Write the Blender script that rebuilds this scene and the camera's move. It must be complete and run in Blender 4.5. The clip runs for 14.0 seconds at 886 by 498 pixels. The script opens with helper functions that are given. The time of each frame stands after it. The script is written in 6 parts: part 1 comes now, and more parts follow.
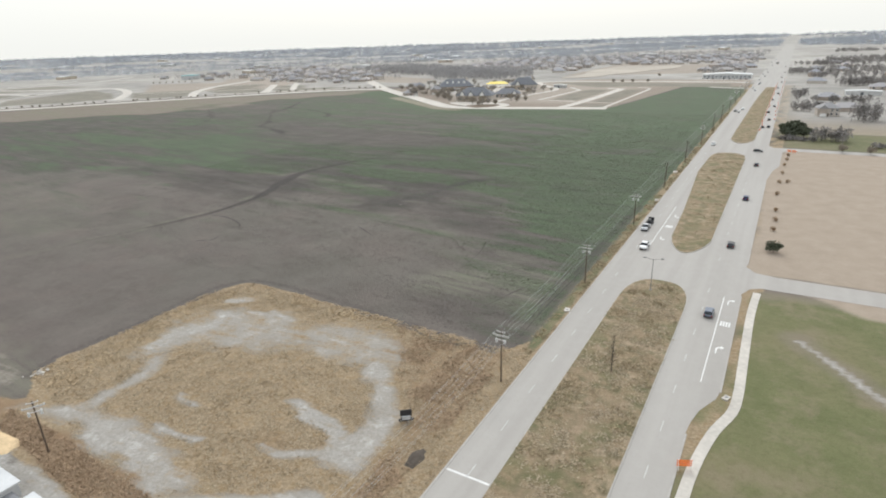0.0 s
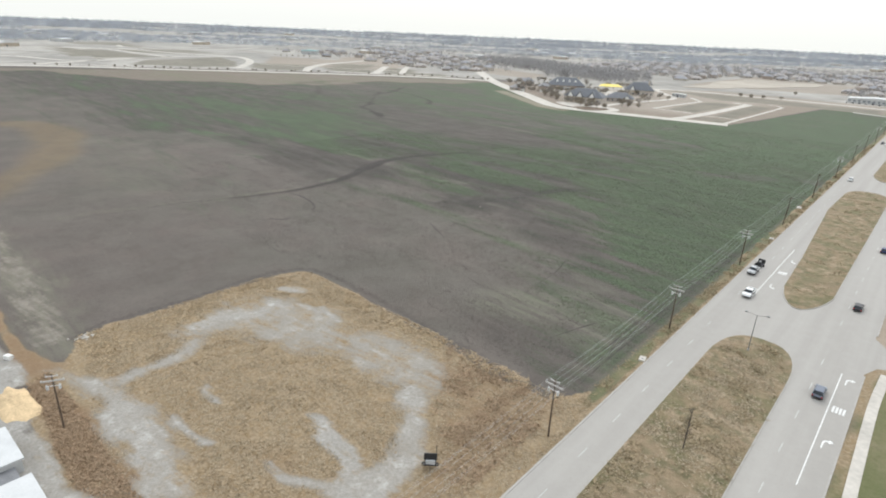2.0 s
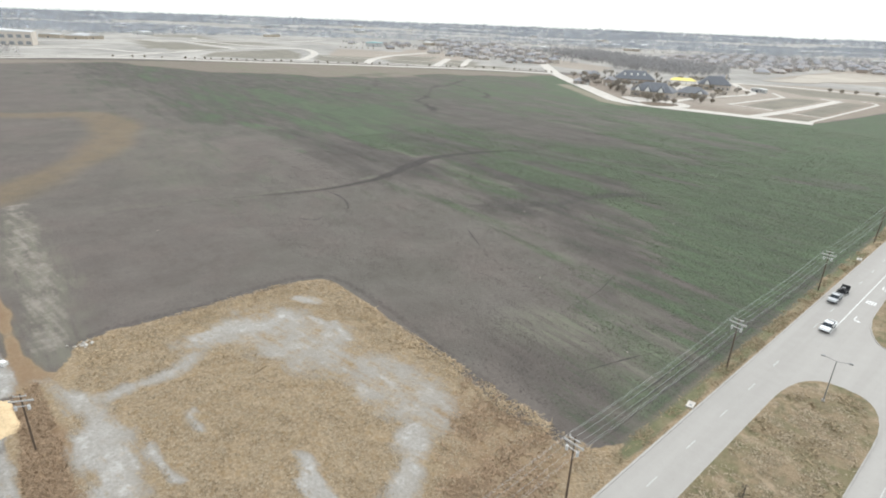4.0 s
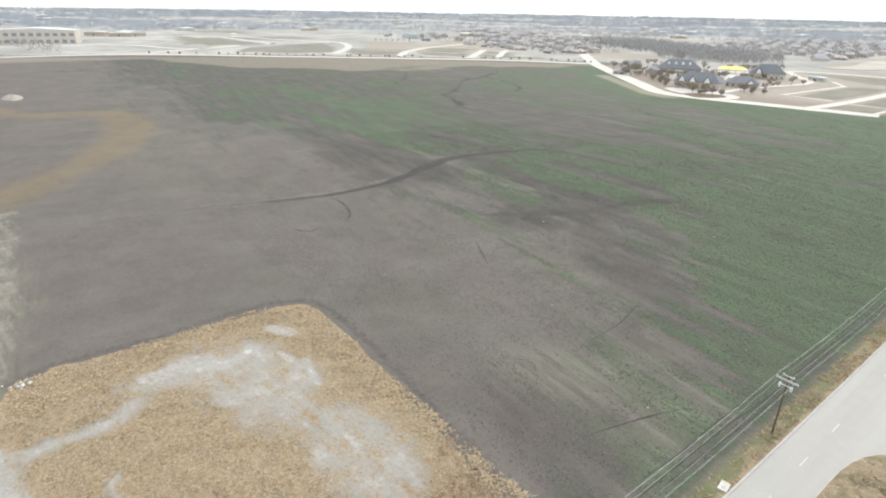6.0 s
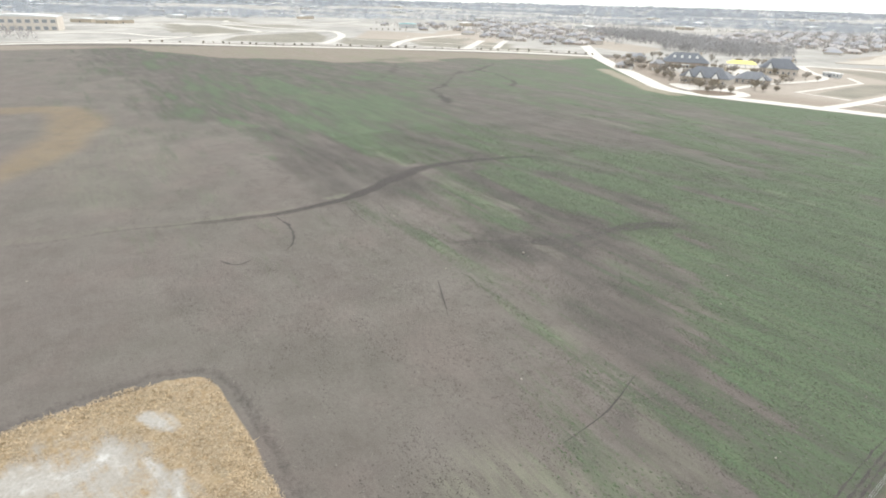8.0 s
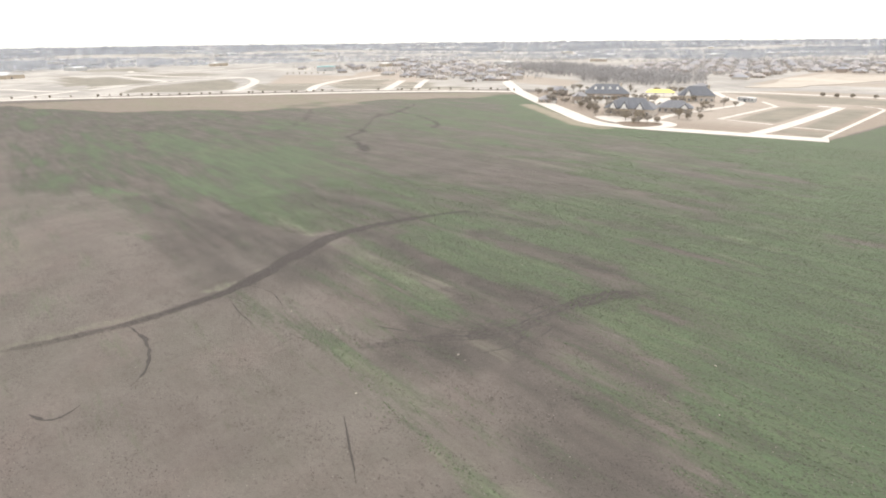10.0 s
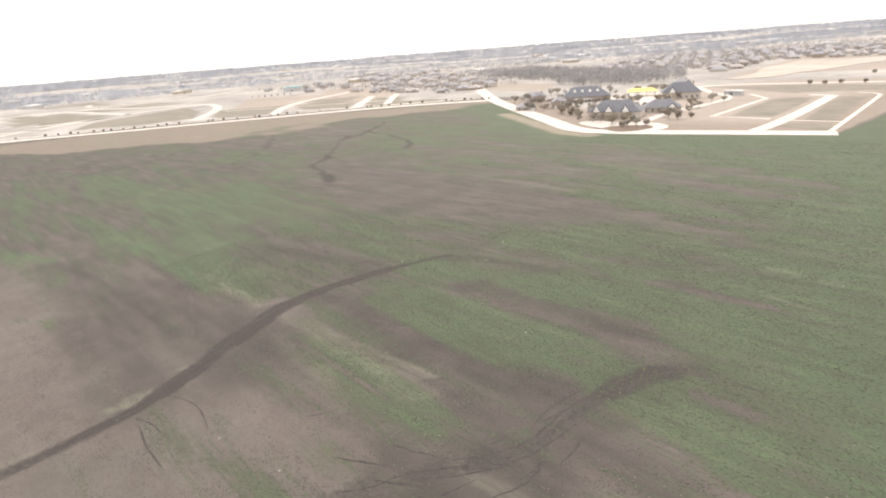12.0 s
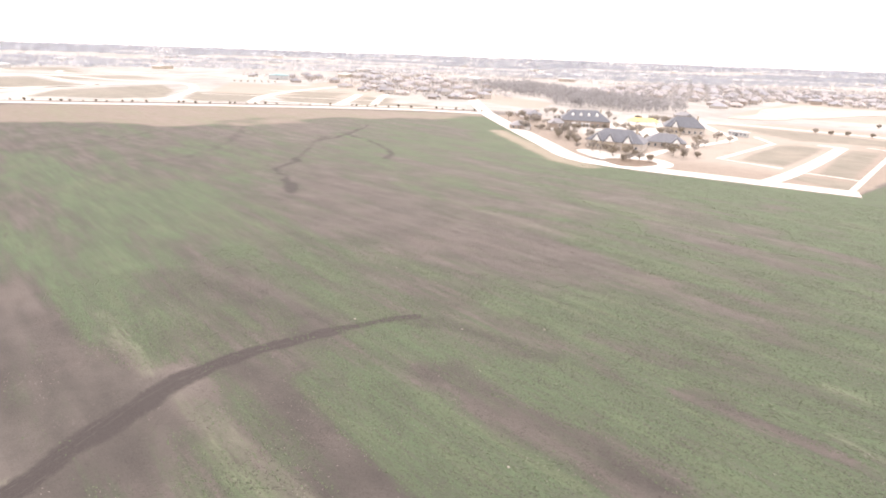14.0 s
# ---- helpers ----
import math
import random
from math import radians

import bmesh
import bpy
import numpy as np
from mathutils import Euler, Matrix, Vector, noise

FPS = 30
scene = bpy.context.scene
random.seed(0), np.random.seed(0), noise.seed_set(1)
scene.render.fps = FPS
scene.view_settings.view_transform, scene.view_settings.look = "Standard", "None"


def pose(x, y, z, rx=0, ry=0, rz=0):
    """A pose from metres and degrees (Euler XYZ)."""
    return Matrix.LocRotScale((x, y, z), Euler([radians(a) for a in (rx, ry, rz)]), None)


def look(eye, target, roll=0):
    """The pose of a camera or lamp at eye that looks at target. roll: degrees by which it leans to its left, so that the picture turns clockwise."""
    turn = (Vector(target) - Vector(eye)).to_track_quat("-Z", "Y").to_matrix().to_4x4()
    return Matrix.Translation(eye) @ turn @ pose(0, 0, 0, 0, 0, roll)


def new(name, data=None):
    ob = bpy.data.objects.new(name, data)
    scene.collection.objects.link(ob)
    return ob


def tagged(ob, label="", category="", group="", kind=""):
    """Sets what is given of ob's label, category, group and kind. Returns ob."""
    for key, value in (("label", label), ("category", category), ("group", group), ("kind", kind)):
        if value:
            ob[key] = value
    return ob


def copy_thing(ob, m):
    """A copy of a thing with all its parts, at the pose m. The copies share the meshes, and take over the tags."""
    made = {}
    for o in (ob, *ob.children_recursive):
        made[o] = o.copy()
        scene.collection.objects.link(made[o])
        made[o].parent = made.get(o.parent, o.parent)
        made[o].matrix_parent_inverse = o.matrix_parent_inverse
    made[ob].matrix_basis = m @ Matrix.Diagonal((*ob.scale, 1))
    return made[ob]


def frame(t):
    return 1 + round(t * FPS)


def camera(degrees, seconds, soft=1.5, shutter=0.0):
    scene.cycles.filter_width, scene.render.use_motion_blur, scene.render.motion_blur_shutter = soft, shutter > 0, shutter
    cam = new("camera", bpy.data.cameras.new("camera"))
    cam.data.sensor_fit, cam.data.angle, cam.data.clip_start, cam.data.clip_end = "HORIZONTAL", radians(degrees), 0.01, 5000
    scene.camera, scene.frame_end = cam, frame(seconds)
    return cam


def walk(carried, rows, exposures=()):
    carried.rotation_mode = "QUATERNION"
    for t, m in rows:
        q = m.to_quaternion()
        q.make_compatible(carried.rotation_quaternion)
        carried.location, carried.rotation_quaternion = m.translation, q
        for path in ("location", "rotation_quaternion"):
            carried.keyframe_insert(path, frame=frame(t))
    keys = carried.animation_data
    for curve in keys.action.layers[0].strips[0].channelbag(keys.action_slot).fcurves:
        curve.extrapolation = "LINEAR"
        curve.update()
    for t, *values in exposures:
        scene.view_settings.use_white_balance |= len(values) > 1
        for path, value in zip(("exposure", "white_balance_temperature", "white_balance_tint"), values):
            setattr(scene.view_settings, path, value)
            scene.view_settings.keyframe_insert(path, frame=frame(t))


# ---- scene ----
cam = camera(75.7, 14.0, soft=1.9)
PATH = [
    (0, (39.452, -85.538, 62.038), (38.488, -83.929, 61.344), -1.9),
    (0.5, (38.449, -81.711, 62.054), (37.367, -80.186, 61.345), 1.8),
    (1, (37.48, -77.938, 62.089), (36.359, -76.443, 61.375), 2.1),
    (1.5, (36.688, -74.276, 62.11), (35.518, -72.821, 61.393), 2.2),
    (2, (35.988, -70.823, 62.096), (34.777, -69.405, 61.375), 2.6),
    (2.5, (35.295, -67.311, 62.025), (34.05, -65.928, 61.293), 2.9),
    (3, (34.53, -63.657, 61.946), (33.247, -62.313, 61.205), 2.9),
    (3.5, (33.627, -59.651, 61.905), (32.309, -58.344, 61.159), 2.6),
    (3.7, (33.041, -57.8, 61.901), (31.707, -56.511, 61.152), 2.5),
    (5.8, (25.366, -37.21, 61.701), (23.93, -36.055, 60.923), 0.8),
    (6, (24.161, -34.757, 61.693), (22.723, -33.609, 60.91), 1.0),
    (6.5, (20.208, -27.671, 61.745), (18.766, -26.537, 60.947), 1.0),
    (7, (16.19, -21.12, 61.58), (14.751, -19.991, 60.771), 1.0),
    (7.5, (11.518, -14.117, 61.543), (10.087, -12.984, 60.725), 1.4),
    (7.7, (9.473, -11.179, 61.482), (8.042, -10.046, 60.665), 1.4),
    (9.8, (-16.106, 18.785, 60.46), (-17.485, 20.051, 59.756), 0.5),
    (10, (-18.673, 21.5, 60.426), (-19.996, 22.826, 59.727), -0.6),
    (10.5, (-25.326, 28.906, 60.454), (-26.67, 30.218, 59.767), -3.6),
    (11, (-31.26, 35.645, 60.484), (-32.608, 36.957, 59.806), -4.6),
    (11.5, (-37.436, 42.619, 60.576), (-38.757, 43.961, 59.902), -4.7),
    (12, (-43.653, 49.964, 60.492), (-44.945, 51.335, 59.821), -4.4),
    (12.5, (-50.142, 57.924, 60.654), (-51.414, 59.313, 59.98), -0.7),
    (13, (-56.538, 65.599, 60.658), (-57.753, 67.041, 59.991), 4.3),
    (13.5, (-62.668, 73.118, 60.648), (-63.908, 74.539, 59.982), 1.8),
    (14, (-69.064, 80.216, 60.731), (-70.299, 81.644, 60.071), 2.1),
]
walk(cam, [(t, look(e, g, r)) for t, e, g, r in PATH], exposures=[(0, 0.06, 6250, 8), (3.5, 0.24, 6150, 7), (6, 0.50, 6200, 7), (7.5, 0.68, 6250, 7), (10, 0.67, 6680, 12), (12.5, 0.74, 6950, 17), (13, 0.90, 6980, 19), (13.5, 1.08, 6950, 22), (14, 1.12, 6860, 22)])

# ---- light: bright thin overcast, sun behind the haze ahead ----
world = bpy.data.worlds.new("overcast_sky")
scene.world = world
world.use_nodes = True
_n, _l = world.node_tree.nodes, world.node_tree.links
_sky = _n.new("ShaderNodeTexSky")
_sky.sky_type = "NISHITA"
_sky.sun_disc = False
_sky.sun_elevation = radians(38)
_sky.sun_rotation = radians(-25)
_sky.air_density, _sky.dust_density, _sky.ozone_density = 1.0, 6.0, 1.0
_mix = _n.new("ShaderNodeMix")
_mix.data_type = "RGBA"
_mix.inputs["Factor"].default_value = 0.85
# overcast veil: pale and slightly warm at the horizon, brighter overhead
_dir = _n.new("ShaderNodeTexCoord")
_xyz = _n.new("ShaderNodeSeparateXYZ")
_veil = _n.new("ShaderNodeMix")
_veil.data_type = "RGBA"
_veil.inputs["A"].default_value = (8.8, 8.6, 8.05, 1)
_veil.inputs["B"].default_value = (11.6, 12.0, 12.7, 1)
_l.new(_dir.outputs["Generated"], _xyz.inputs[0])
_l.new(_xyz.outputs["Z"], _veil.inputs["Factor"])
_l.new(_veil.outputs["Result"], _mix.inputs["B"])
_l.new(_sky.outputs["Color"], _mix.inputs["A"])
_l.new(_mix.outputs["Result"], _n["Background"].inputs["Color"])
_n["Background"].inputs["Strength"].default_value = 0.12

sun_data = bpy.data.lights.new("sun", "SUN")
sun_data.energy, sun_data.angle, sun_data.color = 1.3, radians(14), (1.0, 0.97, 0.93)
sun = new("sun", sun_data)
sun.matrix_world = look((-40, 90, 80), (0, 0, 0))


# ---- materials ----
class Nodes:
    """Short hand for a material's node tree."""

    def __init__(self, name, rough=0.9, metal=0.0):
        self.mat = bpy.data.materials.new(name)
        self.mat.use_nodes = True
        self.n, self.l = self.mat.node_tree.nodes, self.mat.node_tree.links
        self.bsdf = self.n["Principled BSDF"]
        self.bsdf.inputs["Roughness"].default_value = rough
        self.bsdf.inputs["Metallic"].default_value = metal
        self.bsdf.inputs["Specular IOR Level"].default_value = 0.3
        self.coord = self.n.new("ShaderNodeTexCoord").outputs["Object"]

    def put(self, socket, value):
        if isinstance(value, bpy.types.NodeSocket):
            self.l.new(value, socket)
        elif isinstance(value, (int, float)):
            socket.default_value = value
        else:
            socket.default_value = (*value, 1)[:4] if socket.type == "RGBA" else value

    def mapped(self, scale, turn=0.0, vec=None):
        a, b = self.n.new("ShaderNodeMapping"), self.n.new("ShaderNodeMapping")
        a.inputs["Rotation"].default_value = (0, 0, radians(turn))
        b.inputs["Scale"].default_value = scale
        self.l.new(vec or self.coord, a.inputs["Vector"])
        self.l.new(a.outputs[0], b.inputs["Vector"])
        return b.outputs[0]

    def noise(self, scale, detail=4, rough=0.55, vec=None):
        t = self.n.new("ShaderNodeTexNoise")
        t.inputs["Scale"].default_value = scale
        t.inputs["Detail"].default_value = detail
        t.inputs["Roughness"].default_value = rough
        self.l.new(vec or self.coord, t.inputs["Vector"])
        return t.outputs["Fac"]

    def math(self, op, a, b=0.0, clamp=False):
        t = self.n.new("ShaderNodeMath")
        t.operation, t.use_clamp = op, clamp
        self.put(t.inputs[0], a)
        self.put(t.inputs[1], b)
        return t.outputs[0]

    def span(self, v, lo, hi, a=0.0, b=1.0):
        t = self.n.new("ShaderNodeMapRange")
        for i, x in enumerate((v, lo, hi, a, b)):
            self.put(t.inputs[i], x)
        return t.outputs[0]

    def mix(self, fac, a, b, kind="MIX"):
        t = self.n.new("ShaderNodeMix")
        t.data_type, t.blend_type = "RGBA", kind
        self.put(t.inputs["Factor"], fac)
        self.put(t.inputs["A"], a)
        self.put(t.inputs["B"], b)
        return t.outputs["Result"]

    def attr(self, name):
        t = self.n.new("ShaderNodeAttribute")
        t.attribute_name = name
        s = self.n.new("ShaderNodeSeparateColor")
        self.l.new(t.outputs["Color"], s.inputs[0])
        return (*s.outputs, t.outputs["Alpha"])

    def random(self):
        return self.n.new("ShaderNodeObjectInfo").outputs["Random"]

    def island(self):
        return self.n.new("ShaderNodeNewGeometry").outputs["Random Per Island"]

    def bump(self, height, strength=0.4, distance=0.1):
        t = self.n.new("ShaderNodeBump")
        t.inputs["Strength"].default_value = strength
        t.inputs["Distance"].default_value = distance
        self.l.new(height, t.inputs["Height"])
        self.l.new(t.outputs[0], self.bsdf.inputs["Normal"])

    def done(self, colour, rough=None):
        self.put(self.bsdf.inputs["Base Color"], colour)
        if rough is not None:
            self.put(self.bsdf.inputs["Roughness"], rough)
        return self.mat


def plain(name, colour, rough=0.7, metal=0.0, scale=3.0, amount=0.25, islands=False):
    """A surface of one colour with stains at two scales."""
    k = Nodes(name, rough, metal)
    dark = [c * (1 - amount) for c in colour]
    light = [min(1, c * (1 + amount * 0.6)) for c in colour]
    f = k.math("ADD", k.math("MULTIPLY", k.noise(scale), 0.6), k.math("MULTIPLY", k.noise(scale * 9, 3), 0.4))
    f = k.span(f, 0.3, 0.7)
    if islands:
        f = k.math("ADD", k.math("MULTIPLY", f, 0.4), k.math("MULTIPLY", k.island(), 0.6))
    k.bump(k.noise(scale * 12, 2), 0.15, 0.02)
    return k.done(k.mix(f, dark, light))


def varied(name, a, b, rough=0.8, scale=2.0):
    """A colour that differs from object to object, with fine stains."""
    k = Nodes(name, rough)
    c = k.mix(k.random(), a, b)
    c = k.mix(k.span(k.noise(scale), 0.3, 0.7, 0.0, 0.35), c, [x * 0.5 for x in a])
    return k.done(c)


def ground_material():
    k = Nodes("ground_cover", 0.95)
    green, dry, gravel, dark = k.attr("cover_a")
    lawn, tan, rust, far = k.attr("cover_b")
    big = k.noise(0.02, 5, 0.6)
    mid = k.noise(0.18, 6, 0.65)
    fine = k.noise(1.6, 5, 0.7)
    grit = k.noise(7.0, 3, 0.7)
    rows = k.noise(1.0, 5, 0.62, k.mapped((0.030, 0.24, 1), 5))
    thin = k.noise(1.0, 5, 0.7, k.mapped((0.13, 1.15, 1), 5))
    speck = k.noise(0.9, 7, 0.82)
    # bare clay soil
    soil = k.mix(k.span(mid, 0.3, 0.7), (0.102, 0.086, 0.073), (0.138, 0.119, 0.103))
    soil = k.mix(k.span(k.noise(0.012, 4, 0.6), 0.45, 0.62, 0, 0.45), soil, (0.098, 0.095, 0.074))
    soil = k.mix(k.span(k.noise(0.035, 5, 0.65), 0.50, 0.64, 0, 0.5), soil, (0.150, 0.120, 0.104))
    soil = k.mix(k.span(k.noise(0.09, 6, 0.7), 0.54, 0.66, 0, 0.45), soil, (0.092, 0.078, 0.068))
    soil = k.mix(k.span(thin, 0.45, 0.75, 0, 0.3), soil, (0.080, 0.067, 0.058))
    soil = k.mix(k.span(k.noise(0.05, 4), 0.45, 0.7, 0, 0.4), soil, (0.168, 0.147, 0.128))
    soil = k.mix(k.span(speck, 0.5, 0.62, 0, 0.4), soil, (0.080, 0.066, 0.058))
    soil = k.mix(k.span(grit, 0.66, 0.76, 0, 0.5), soil, (0.23, 0.205, 0.18))
    clod = k.noise(1.9, 5, 0.75)
    crumb = k.noise(4.2, 3, 0.7)
    damp = k.math("MULTIPLY", k.attr("cover_c")[0], k.span(k.noise(0.08, 5, 0.65), 0.3, 0.62, 0.55, 1.0))
    soil = k.mix(damp, soil, (0.052, 0.046, 0.040))
    soil = k.mix(k.span(clod, 0.60, 0.68, 0, 0.6), soil, (0.058, 0.048, 0.042))
    soil = k.mix(k.span(clod, 0.34, 0.28, 0, 0.6), soil, (0.215, 0.190, 0.165))
    soil = k.mix(k.span(crumb, 0.58, 0.68, 0, 0.55), soil, (0.052, 0.043, 0.038))
    soil = k.mix(k.span(crumb, 0.38, 0.30, 0, 0.45), soil, (0.200, 0.176, 0.152))
    soil = k.mix(k.math("MULTIPLY", damp, 0.3), soil, (0.054, 0.049, 0.041))
    # young winter crop in rows
    ragged = k.noise(1.0, 8, 0.74, k.mapped((0.07, 0.62, 1), 5))
    crop = k.mix(k.span(fine, 0.3, 0.7), (0.060, 0.095, 0.047), (0.093, 0.135, 0.068))
    crop = k.mix(k.span(rows, 0.50, 0.70, 0, 0.5), crop, (0.120, 0.126, 0.078))
    crop = k.mix(k.span(k.noise(0.025, 5, 0.6), 0.52, 0.68, 0, 0.35), crop, (0.108, 0.102, 0.070))
    lu = k.math("ADD", k.attr("cover_c")[2], k.math("MULTIPLY", k.math("SUBTRACT", rows, 0.5), 1.4))
    lu = k.math("MULTIPLY", k.span(lu, 0.25, 0.95, 0, 0.85), k.span(ragged, 0.38, 0.62))
    crop = k.mix(lu, crop, (0.092, 0.148, 0.070))
    crop = k.mix(k.span(speck, 0.52, 0.62, 0, 0.5), crop, (0.058, 0.056, 0.042))
    crop = k.mix(k.span(clod, 0.59, 0.66, 0, 0.5), crop, (0.042, 0.042, 0.033))
    crop = k.mix(k.math("MULTIPLY", k.span(thin, 0.51, 0.63, 0, 0.8), k.span(k.noise(0.06, 5, 0.65), 0.38, 0.58)), crop, (0.066, 0.057, 0.047))
    crop = k.mix(k.math("MULTIPLY", damp, 0.45), crop, (0.050, 0.050, 0.038))
    g = k.math("ADD", green, k.math("MULTIPLY", k.math("SUBTRACT", rows, 0.5), 1.3))
    g = k.math("ADD", g, k.math("MULTIPLY", k.math("SUBTRACT", ragged, 0.5), 1.5))
    g = k.math("ADD", g, k.math("MULTIPLY", k.math("SUBTRACT", thin, 0.5), 1.3))
    g = k.math("ADD", g, k.math("MULTIPLY", k.math("SUBTRACT", speck, 0.5), 1.3))
    g = k.math("MULTIPLY", k.span(g, 0.26, 1.02), k.span(green, 0.02, 0.2))
    col = k.mix(k.math("MULTIPLY", g, 0.95), soil, crop)
    st = k.math("MULTIPLY", k.attr("cover_c")[1], k.span(ragged, 0.36, 0.62, 0, 0.85))
    col = k.mix(st, col, (0.180, 0.174, 0.126))
    edge_dark = k.math("MULTIPLY", k.math("MULTIPLY", g, k.math("SUBTRACT", 1.0, g)), k.math("MULTIPLY", k.span(ragged, 0.42, 0.62, 0.4, 1.5), k.span(green, 0.25, 0.45)), True)
    col = k.mix(edge_dark, col, (0.054, 0.047, 0.041))
    # wet churned tracks
    d = k.math("ADD", dark, k.math("MULTIPLY", k.math("SUBTRACT", k.noise(0.9, 6, 0.75), 0.5), 0.95))
    d = k.math("MULTIPLY", k.span(d, 0.3, 0.75), k.span(dark, 0.02, 0.25))
    col = k.mix(k.math("MULTIPLY", d, 0.93), col, (0.047, 0.040, 0.036))
    # rusty dry weeds
    r = k.math("MULTIPLY", rust, k.span(mid, 0.25, 0.65, 0.45, 1))
    col = k.mix(r, col, (0.200, 0.142, 0.072))
    # mown lawn, olive
    la = k.mix(k.span(mid, 0.3, 0.7), (0.112, 0.122, 0.050), (0.165, 0.162, 0.078))
    la = k.mix(k.span(fine, 0.4, 0.8, 0, 0.6), la, (0.094, 0.108, 0.042))
    la = k.mix(k.span(big, 0.46, 0.62, 0, 0.55), la, (0.205, 0.172, 0.100))
    la = k.mix(k.span(k.noise(0.07, 6, 0.7), 0.50, 0.64, 0, 0.65), la, (0.215, 0.175, 0.115))
    la = k.mix(k.span(speck, 0.5, 0.62, 0, 0.35), la, (0.085, 0.078, 0.036))
    col = k.mix(lawn, col, la)
    # dead turf, tan
    ta = k.mix(k.span(mid, 0.3, 0.7), (0.290, 0.234, 0.178), (0.350, 0.288, 0.224))
    ta = k.mix(k.span(fine, 0.45, 0.8, 0, 0.4), ta, (0.260, 0.205, 0.150))
    # coarse dry grass
    dg = k.mix(k.span(fine, 0.3, 0.72), (0.185, 0.135, 0.080), (0.380, 0.295, 0.192))
    dg = k.mix(k.span(k.noise(0.75, 4, 0.65), 0.50, 0.60, 0, 0.6), dg, (0.245, 0.168, 0.086))
    dg = k.mix(k.span(k.noise(0.25, 5, 0.7), 0.52, 0.66, 0, 0.3), dg, (0.255, 0.205, 0.120))
    dg = k.mix(k.span(k.noise(0.6, 6, 0.8), 0.54, 0.66, 0, 0.45), dg, (0.150, 0.112, 0.064))
    dg = k.mix(k.span(clod, 0.55, 0.66, 0, 0.6), dg, (0.115, 0.090, 0.052))
    dg = k.mix(k.span(clod, 0.40, 0.30, 0, 0.6), dg, (0.440, 0.355, 0.245))
    dg = k.mix(r, dg, (0.205, 0.132, 0.076))
    e = k.math("ADD", dry, k.math("MULTIPLY", k.math("SUBTRACT", mid, 0.5), 0.5))
    e = k.math("MULTIPLY", k.span(e, 0.35, 0.62), k.span(dry, 0.05, 0.25))
    col = k.mix(e, col, dg)
    # pale caliche gravel
    gr = k.mix(k.span(fine, 0.3, 0.7), (0.265, 0.247, 0.218), (0.370, 0.350, 0.318))
    gr = k.mix(k.span(mid, 0.5, 0.75, 0, 0.5), gr, (0.235, 0.200, 0.152))
    gr = k.mix(k.span(k.noise(0.3, 6, 0.7), 0.52, 0.66, 0, 0.75), gr, (0.490, 0.472, 0.440))
    gr = k.mix(k.span(clod, 0.56, 0.68, 0, 0.6), gr, (0.190, 0.165, 0.130))
    gr = k.mix(k.span(gravel, 1.0, 0.45, 0, 0.8), gr, (0.225, 0.196, 0.156))
    v = k.math("ADD", gravel, k.math("MULTIPLY", k.math("SUBTRACT", k.noise(0.16, 8, 0.74), 0.5), 2.8))
    v = k.math("ADD", v, k.math("MULTIPLY", k.math("SUBTRACT", speck, 0.5), 1.0))
    v = k.math("ADD", v, k.math("MULTIPLY", k.math("SUBTRACT", k.noise(1.0, 6, 0.7, k.mapped((0.05, 0.55, 1), -8)), 0.5), 2.0))
    v = k.math("MULTIPLY", k.span(v, 0.22, 0.86, 0, 0.95), k.span(gravel, 0.02, 0.35))
    # far countryside
    patch = k.noise(0.006, 5, 0.6)
    fa = k.mix(k.span(patch, 0.4, 0.6), (0.265, 0.250, 0.225), (0.390, 0.365, 0.325))
    fa = k.mix(k.span(k.noise(0.03, 4), 0.5, 0.68, 0, 0.6), fa, (0.190, 0.182, 0.160))
    col = k.mix(far, col, fa)
    col = k.mix(tan, col, ta)
    pl = k.mix(k.span(k.noise(0.05, 5, 0.65), 0.35, 0.65), (0.150, 0.140, 0.108), (0.215, 0.192, 0.150))
    col = k.mix(k.math("MULTIPLY", k.attr("cover_c")[3], 0.9), col, pl)
    col = k.mix(v, col, gr)
    k.bump(k.math("ADD", fine, k.math("MULTIPLY", grit, 0.5)), 0.6, 0.25)
    return k.done(col)


def concrete_road_material():
    k = Nodes("worn_concrete_road", 0.85)
    lanes = k.noise(1.0, 3, 0.5, k.mapped((0.30, 0.010, 1)))
    c = k.mix(k.span(lanes, 0.35, 0.65), (0.326, 0.305, 0.276), (0.362, 0.340, 0.309))
    c = k.mix(k.span(k.noise(0.35, 6, 0.7), 0.45, 0.75, 0, 0.35), c, (0.400, 0.378, 0.345))
    c = k.mix(k.span(k.noise(2.5, 4), 0.58, 0.72, 0, 0.3), c, (0.250, 0.238, 0.220))
    k.bump(k.noise(14, 3), 0.2, 0.01)
    return k.done(c)


M_GROUND = ground_material()
M_ROAD = concrete_road_material()
M_PALE = plain("pale_new_concrete", (0.505, 0.468, 0.412), 0.85, scale=0.12, amount=0.28)
M_KERB = plain("kerb_concrete", (0.385, 0.362, 0.328), 0.85, scale=0.8, amount=0.2)
M_PAINT = plain("white_road_paint", (0.66, 0.65, 0.62), 0.6, scale=1.2, amount=0.22)


